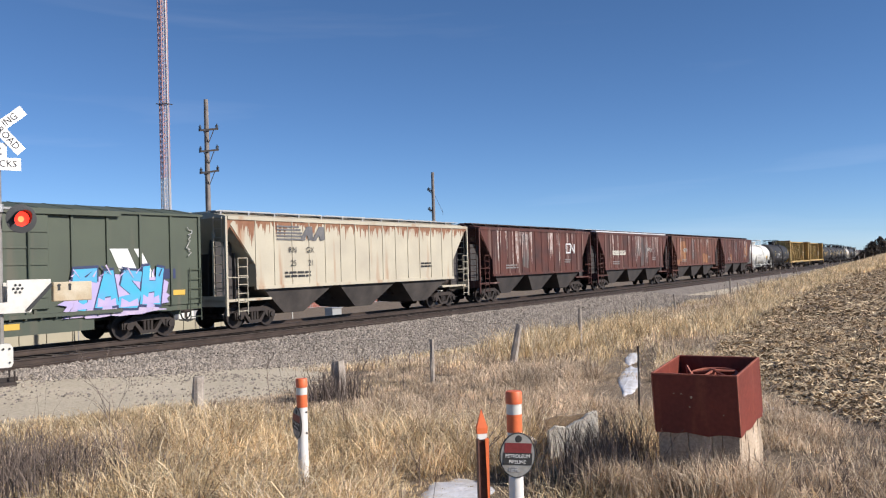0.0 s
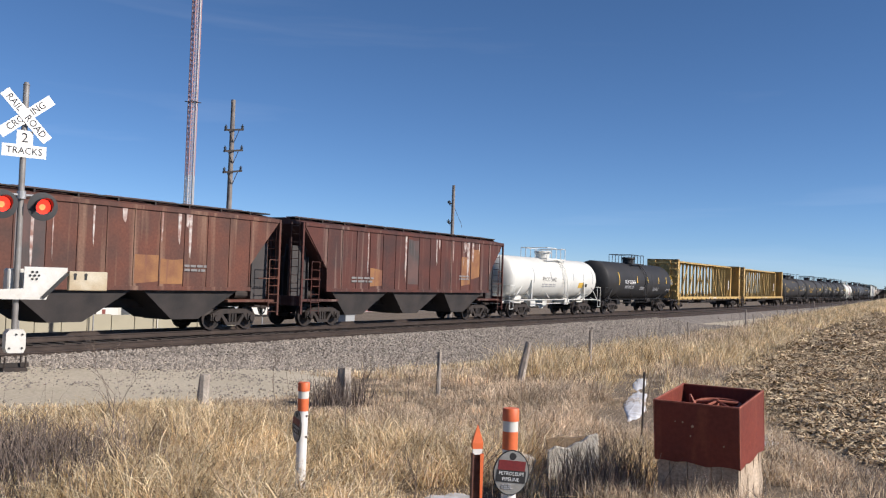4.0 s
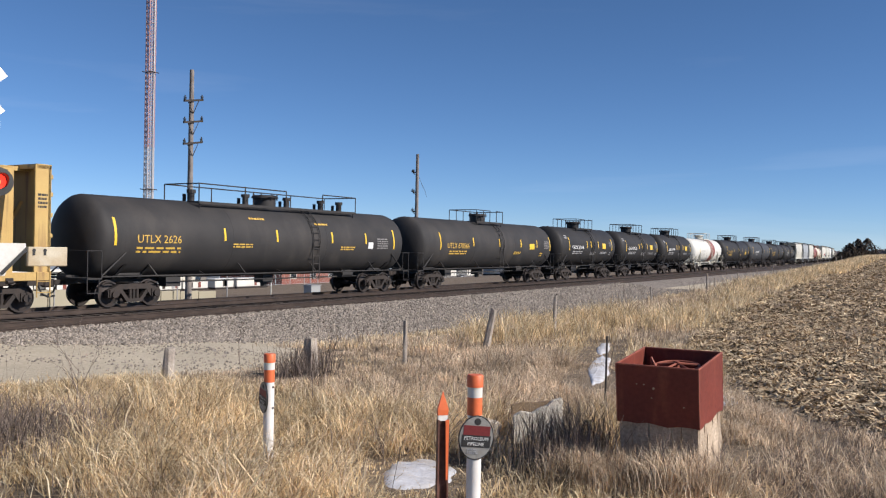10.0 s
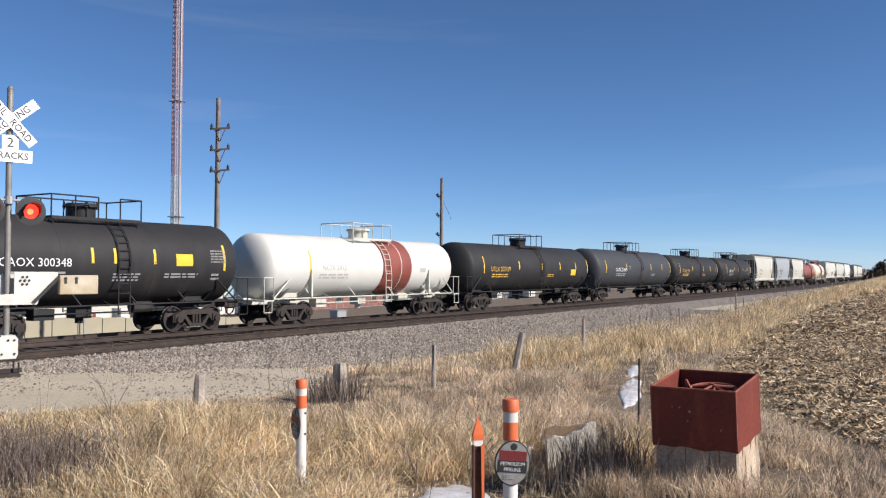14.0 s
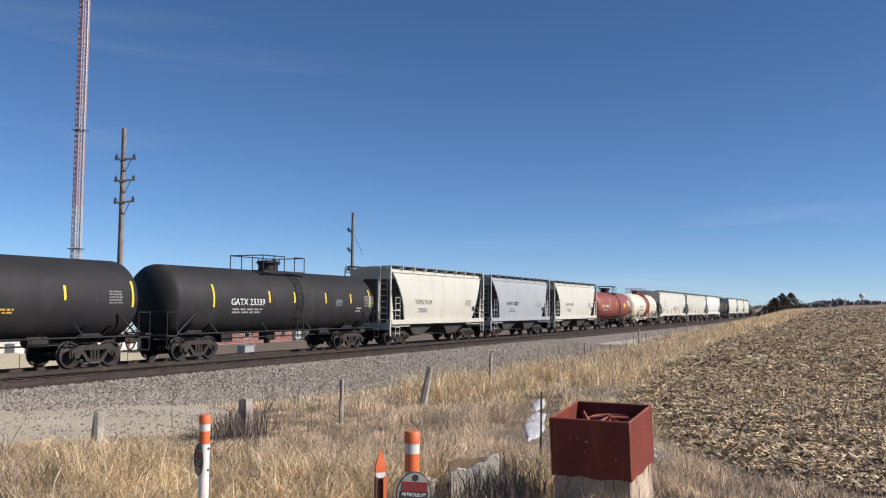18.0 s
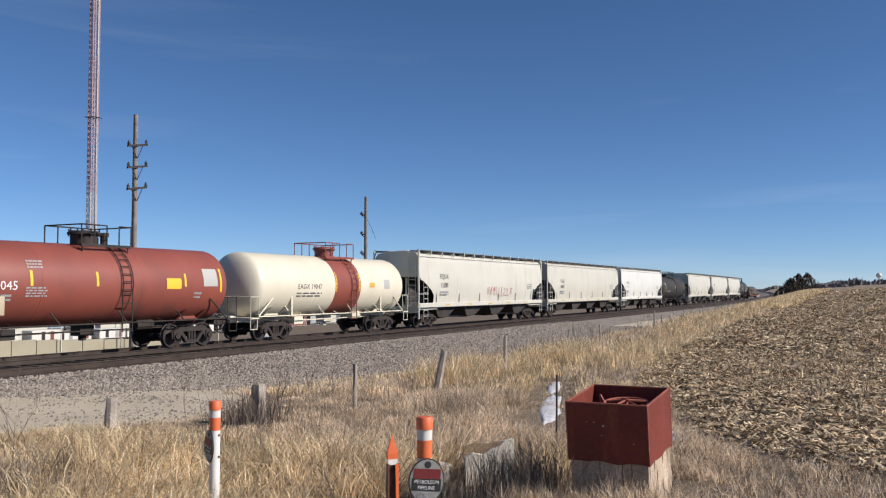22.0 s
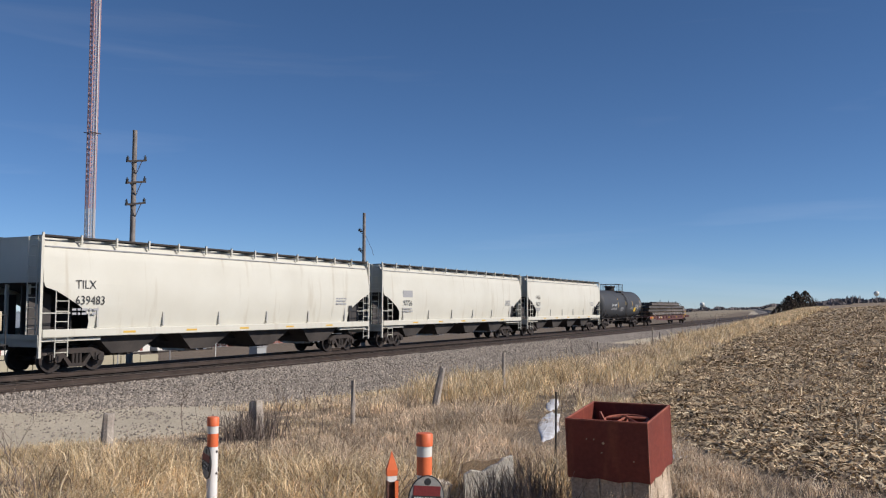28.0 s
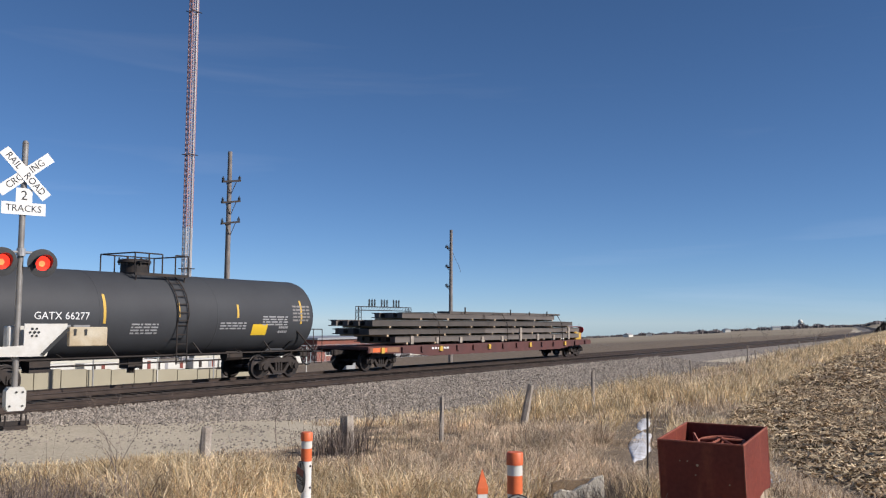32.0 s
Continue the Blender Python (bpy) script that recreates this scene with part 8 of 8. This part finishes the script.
def stones():
    n = 70000
    x = -4 + 64 * RS.uniform(0, 1, n) ** 1.25
    y = 14.2 + RS.uniform(0, 1, n) * 6.85
    low = np.interp(x, [-4, 10, 12.5, 17, 30], [18.6, 18.6, 16.0, 14.6, 14.2])
    ok = y > low + RS.normal(0, 0.25, n)
    x, y = x[ok], y[ok]
    off = y - TRACK_Y
    bedz = np.interp(off, [-11.5, -9.6, -6.9, -6.0, -5.1], [-1.2, -0.62, -0.24, -0.13, -0.1])
    y = y + shifts(x)
    z = np.maximum(bedz, heights(x, y))
    k = len(x)
    s = RS.uniform(0.022, 0.06, k) * (0.8 + x / 70)
    base = np.array([(1, 0, 0), (0, 1, 0), (-1, 0, 0), (0, -1, 0), (0, 0, 0.8), (0, 0, -0.8)], float)
    a = RS.uniform(0, 2 * np.pi, k)
    P = base[None] * (s[:, None, None] * RS.uniform(0.6, 1.2, (k, 6, 1)))
    c, d = np.cos(a)[:, None], np.sin(a)[:, None]
    Q = np.stack([P[..., 0] * c - P[..., 1] * d + P[..., 2] * 0.3, P[..., 0] * d + P[..., 1] * c, P[..., 2] + P[..., 0] * 0.3], -1) + np.stack([x, y, z + s * 0.25], 1)[:, None]
    f = np.array([(0, 1, 4), (1, 2, 4), (2, 3, 4), (3, 0, 4), (1, 0, 5), (2, 1, 5), (3, 2, 5), (0, 3, 5)])
    quick_mesh("ballast_stones", Q.reshape(-1, 3), [(np.arange(k)[:, None, None] * 6 + f).reshape(-1, 3)], M_STONE, "loose grey crushed ballast stones", "ballast")
    n = 9000
    x, y = RS.uniform(3, 18, n), RS.uniform(9.5, 19, n)
    ge = np.interp(x, GRAVEL_X, GRAVEL_Y)
    ok = (y > ge) & (patchy(x, y, 0.5, 7.0) + RS.normal(0, 0.2, n) > 0.05)
    x, y = x[ok], y[ok]
    k = len(x)
    z = heights(x, y)
    s = RS.uniform(0.015, 0.04, k)
    P = base[None] * (s[:, None, None] * RS.uniform(0.6, 1.2, (k, 6, 1))) + np.stack([x, y, z + s * 0.2], 1)[:, None]
    quick_mesh("loose_gravel", P.reshape(-1, 3), [(np.arange(k)[:, None, None] * 6 + f).reshape(-1, 3)], M_STONE, "small loose stones on the gravel apron", "gravel")


stones()


# ---- trees and the distance ----
M_CEDAR = tones("cedar_foliage", [(0.035, 0.03, 0.02), (0.07, 0.045, 0.03), (0.05, 0.045, 0.025), (0.09, 0.05, 0.035)])
M_BARE = tones("bare_far_woods", [(0.14, 0.12, 0.115), (0.19, 0.165, 0.16), (0.11, 0.095, 0.095)])


def cedar(x, y, h, r, seed):
    rs = np.random.RandomState(seed)
    g = terrain(x, y)
    th = thing("cedar_tree", pose(x, y, g), "dark ragged red cedar tree", "tree", "cedars beside the railway")
    part("trunk", rod(B(), (0, 0, -0.2), (0, 0, h * 0.9), 0.09, 8, 0.02), M_WOOD, th)
    bm = B()
    for i in range(14):
        a, z = rs.uniform(0, 6.28), h * rs.uniform(0.12, 0.85)
        l = r * (1 - z / h) + 0.1
        rod(bm, (0, 0, z), (l * math.cos(a), l * math.sin(a), z + l * 0.5), 0.025, 5, 0.008)
    part("limbs", bm, M_WOOD, th)
    n = 2600
    z = h * (0.03 + 0.97 * rs.uniform(0, 1, n) ** 1.2)
    a = rs.uniform(0, 2 * np.pi, n)
    lobes = 1 + 0.3 * np.sin(a * 3 + seed) + 0.2 * np.sin(a * 5 + z * 4)
    rad = r * np.clip(1.05 - (z / h) ** 1.6, 0.04, 1) * lobes * rs.uniform(0.3, 1.05, n) ** 0.5
    c = np.stack([rad * np.cos(a), rad * np.sin(a), z], 1)
    s = rs.uniform(0.06, 0.17, n)[:, None]
    P = np.stack([c + rs.normal(0, 1, (n, 3)) * s * 0.6, c + rs.normal(0, 1, (n, 3)) * s * 0.6, c + rs.normal(0, 1, (n, 3)) * s * 0.5 + np.array([0, 0, 1.0]) * s * 1.3], 1)
    me = bpy.data.meshes.new("crown")
    me.from_pydata(P.reshape(-1, 3).tolist(), [], (np.arange(n)[:, None] * 3 + np.arange(3)).tolist())
    me.materials.append(M_CEDAR)
    put("crown", me, th)


for i, (x, y, h, r) in enumerate(((128, 13.6, 2.6, 1.6), (133, 14.3, 3.0, 1.9), (138, 13.4, 2.4, 1.7), (145, 14.4, 3.6, 2.1), (150, 13.6, 3.2, 2.0), (124, 14.5, 1.9, 1.5))):
    cedar(x, y, h, r, i)


def far_woods():
    rs = RS
    xs, ys, hs = [], [], []
    # runs of woodland: (bearing from, bearing to, distance, height, count)
    for a0, a1, d, h, n in ((-9, 3.6, 900, 12, 1900), (3.4, 5.6, 520, 4, 380), (5.0, 9.5, 1300, 7, 500), (10, 13.5, 1500, 13, 260), (13.5, 25, 2100, 12, 420), (16, 17.5, 1200, 9, 90), (25, 60, 2000, 12, 700)):
        a = np.radians(rs.uniform(a0, a1, n))
        r = d * rs.uniform(0.95, 1.15, n)
        xs.append(r * np.cos(a)), ys.append(r * np.sin(a))
        env = 0.55 + 0.45 * np.array([noise.noise((math.degrees(v) * 2.2, d * 0.01, 0)) for v in a]) * 1.3
        hs.append(h * np.clip(env, 0.15, 1.1) * rs.uniform(0.6, 1.0, n))
    x, y, h = np.concatenate(xs), np.concatenate(ys), np.concatenate(hs)
    k = 9
    x = np.repeat(x, k) + rs.normal(0, 2.5, len(x) * k)
    y = np.repeat(y, k) + rs.normal(0, 2.5, len(y) * k)
    h = np.repeat(h, k) * rs.uniform(0.5, 1.0, len(h) * k)
    z = np.array([terrain(p, q) for p, q in zip(x, y)])
    blades("far_woods", x, y, z, h, rs.uniform(1.2, 3.2, len(x)), rs.uniform(0.05, 0.3, len(x)), M_BARE, "bare grey woodland on the horizon", "woods")


far_woods()


def water_tower(x, y, top, r):
    g = terrain(x, y)
    th = thing("water_tower", pose(x, y, 0), "white water tower far on the horizon", "water tower")
    prof = [(0.0, top)] + [(r * math.sin(a), top - r + r * math.cos(a)) for a in (0.4, 0.8, 1.2, 1.57, 1.9, 2.3)] + [(r * 0.3, top - 2 * r), (r * 0.22, top - 2 * r)]
    smooth(part("tank", lathe(prof, 20, "z"), M_BRIGHT, th))
    part("shaft", rod(B(), (0, 0, g - 1), (0, 0, top - 1.7 * r), r * 0.3, 12, r * 0.2), M_BRIGHT, th)


def from_eye(az, d):
    return d * math.cos(radians(az)), d * math.sin(radians(az))


water_tower(*from_eye(11.2, 1500), 10.0, 4.0)
water_tower(*from_eye(1.3, 1300), 24.0, 3.5)
for i, (az, d, l) in enumerate(((21.5, 1200, 16), (20.2, 1250, 12), (15.5, 1300, 12), (0.4, 1000, 10), (-0.6, 1020, 8), (-2.0, 1050, 10), (12.6, 1400, 12))):
    x, y = from_eye(az, d)
    g = terrain(x, y)
    b = thing("farm_building", pose(x, y, g, 0, 0, 20 * i), "small white farm building in the distance", "building", "distant farm buildings")
    part("wall", box(B(), -l / 2, l / 2, -4, 4, -1, 3.5), M_BRIGHT, b)
    part("roof", solid(B(), [(-4.4, 3.5), (0, 5.6), (4.4, 3.5)], -l / 2 - 0.3, l / 2 + 0.3), M_PALE, b)


# ---- ties: one mesh, many ties ----
TIE = mesh_of("tie", box(B(), -0.115, 0.115, -1.3, 1.3, -0.35, -0.165, 0.012), M_TIE)
for th, yc in TIES:
    near = yc == NEAR_Y
    rng = random.Random(int(yc))
    for i in range(230 if near else 160):
        x = -18 + i * 0.53
        put("tie", TIE, th, pose(x + rng.uniform(-0.03, 0.03), yc + shift(x) + rng.uniform(-0.05, 0.05), rng.uniform(-0.045, -0.03), 0, 0, math.degrees(math.atan(slope(x))) + rng.uniform(-1.2, 1.2)))


def motions():
    times = [0.0, 2.0, 4.0, 6.0, 8.0, 10.0, 12.0, 14.0, 16.0, 18.0, 20.0, 22.0, 24.0, 26.0, 28.0, 30.0, 32.0]
    for th, x16 in keyed:
        rows = []
        for t in times:
            u = t - 16
            rows.append((t, line_pose(x16 - SPEED * u + 0.5 * SLOW * u * u)))
        walk(th, rows)


motions()
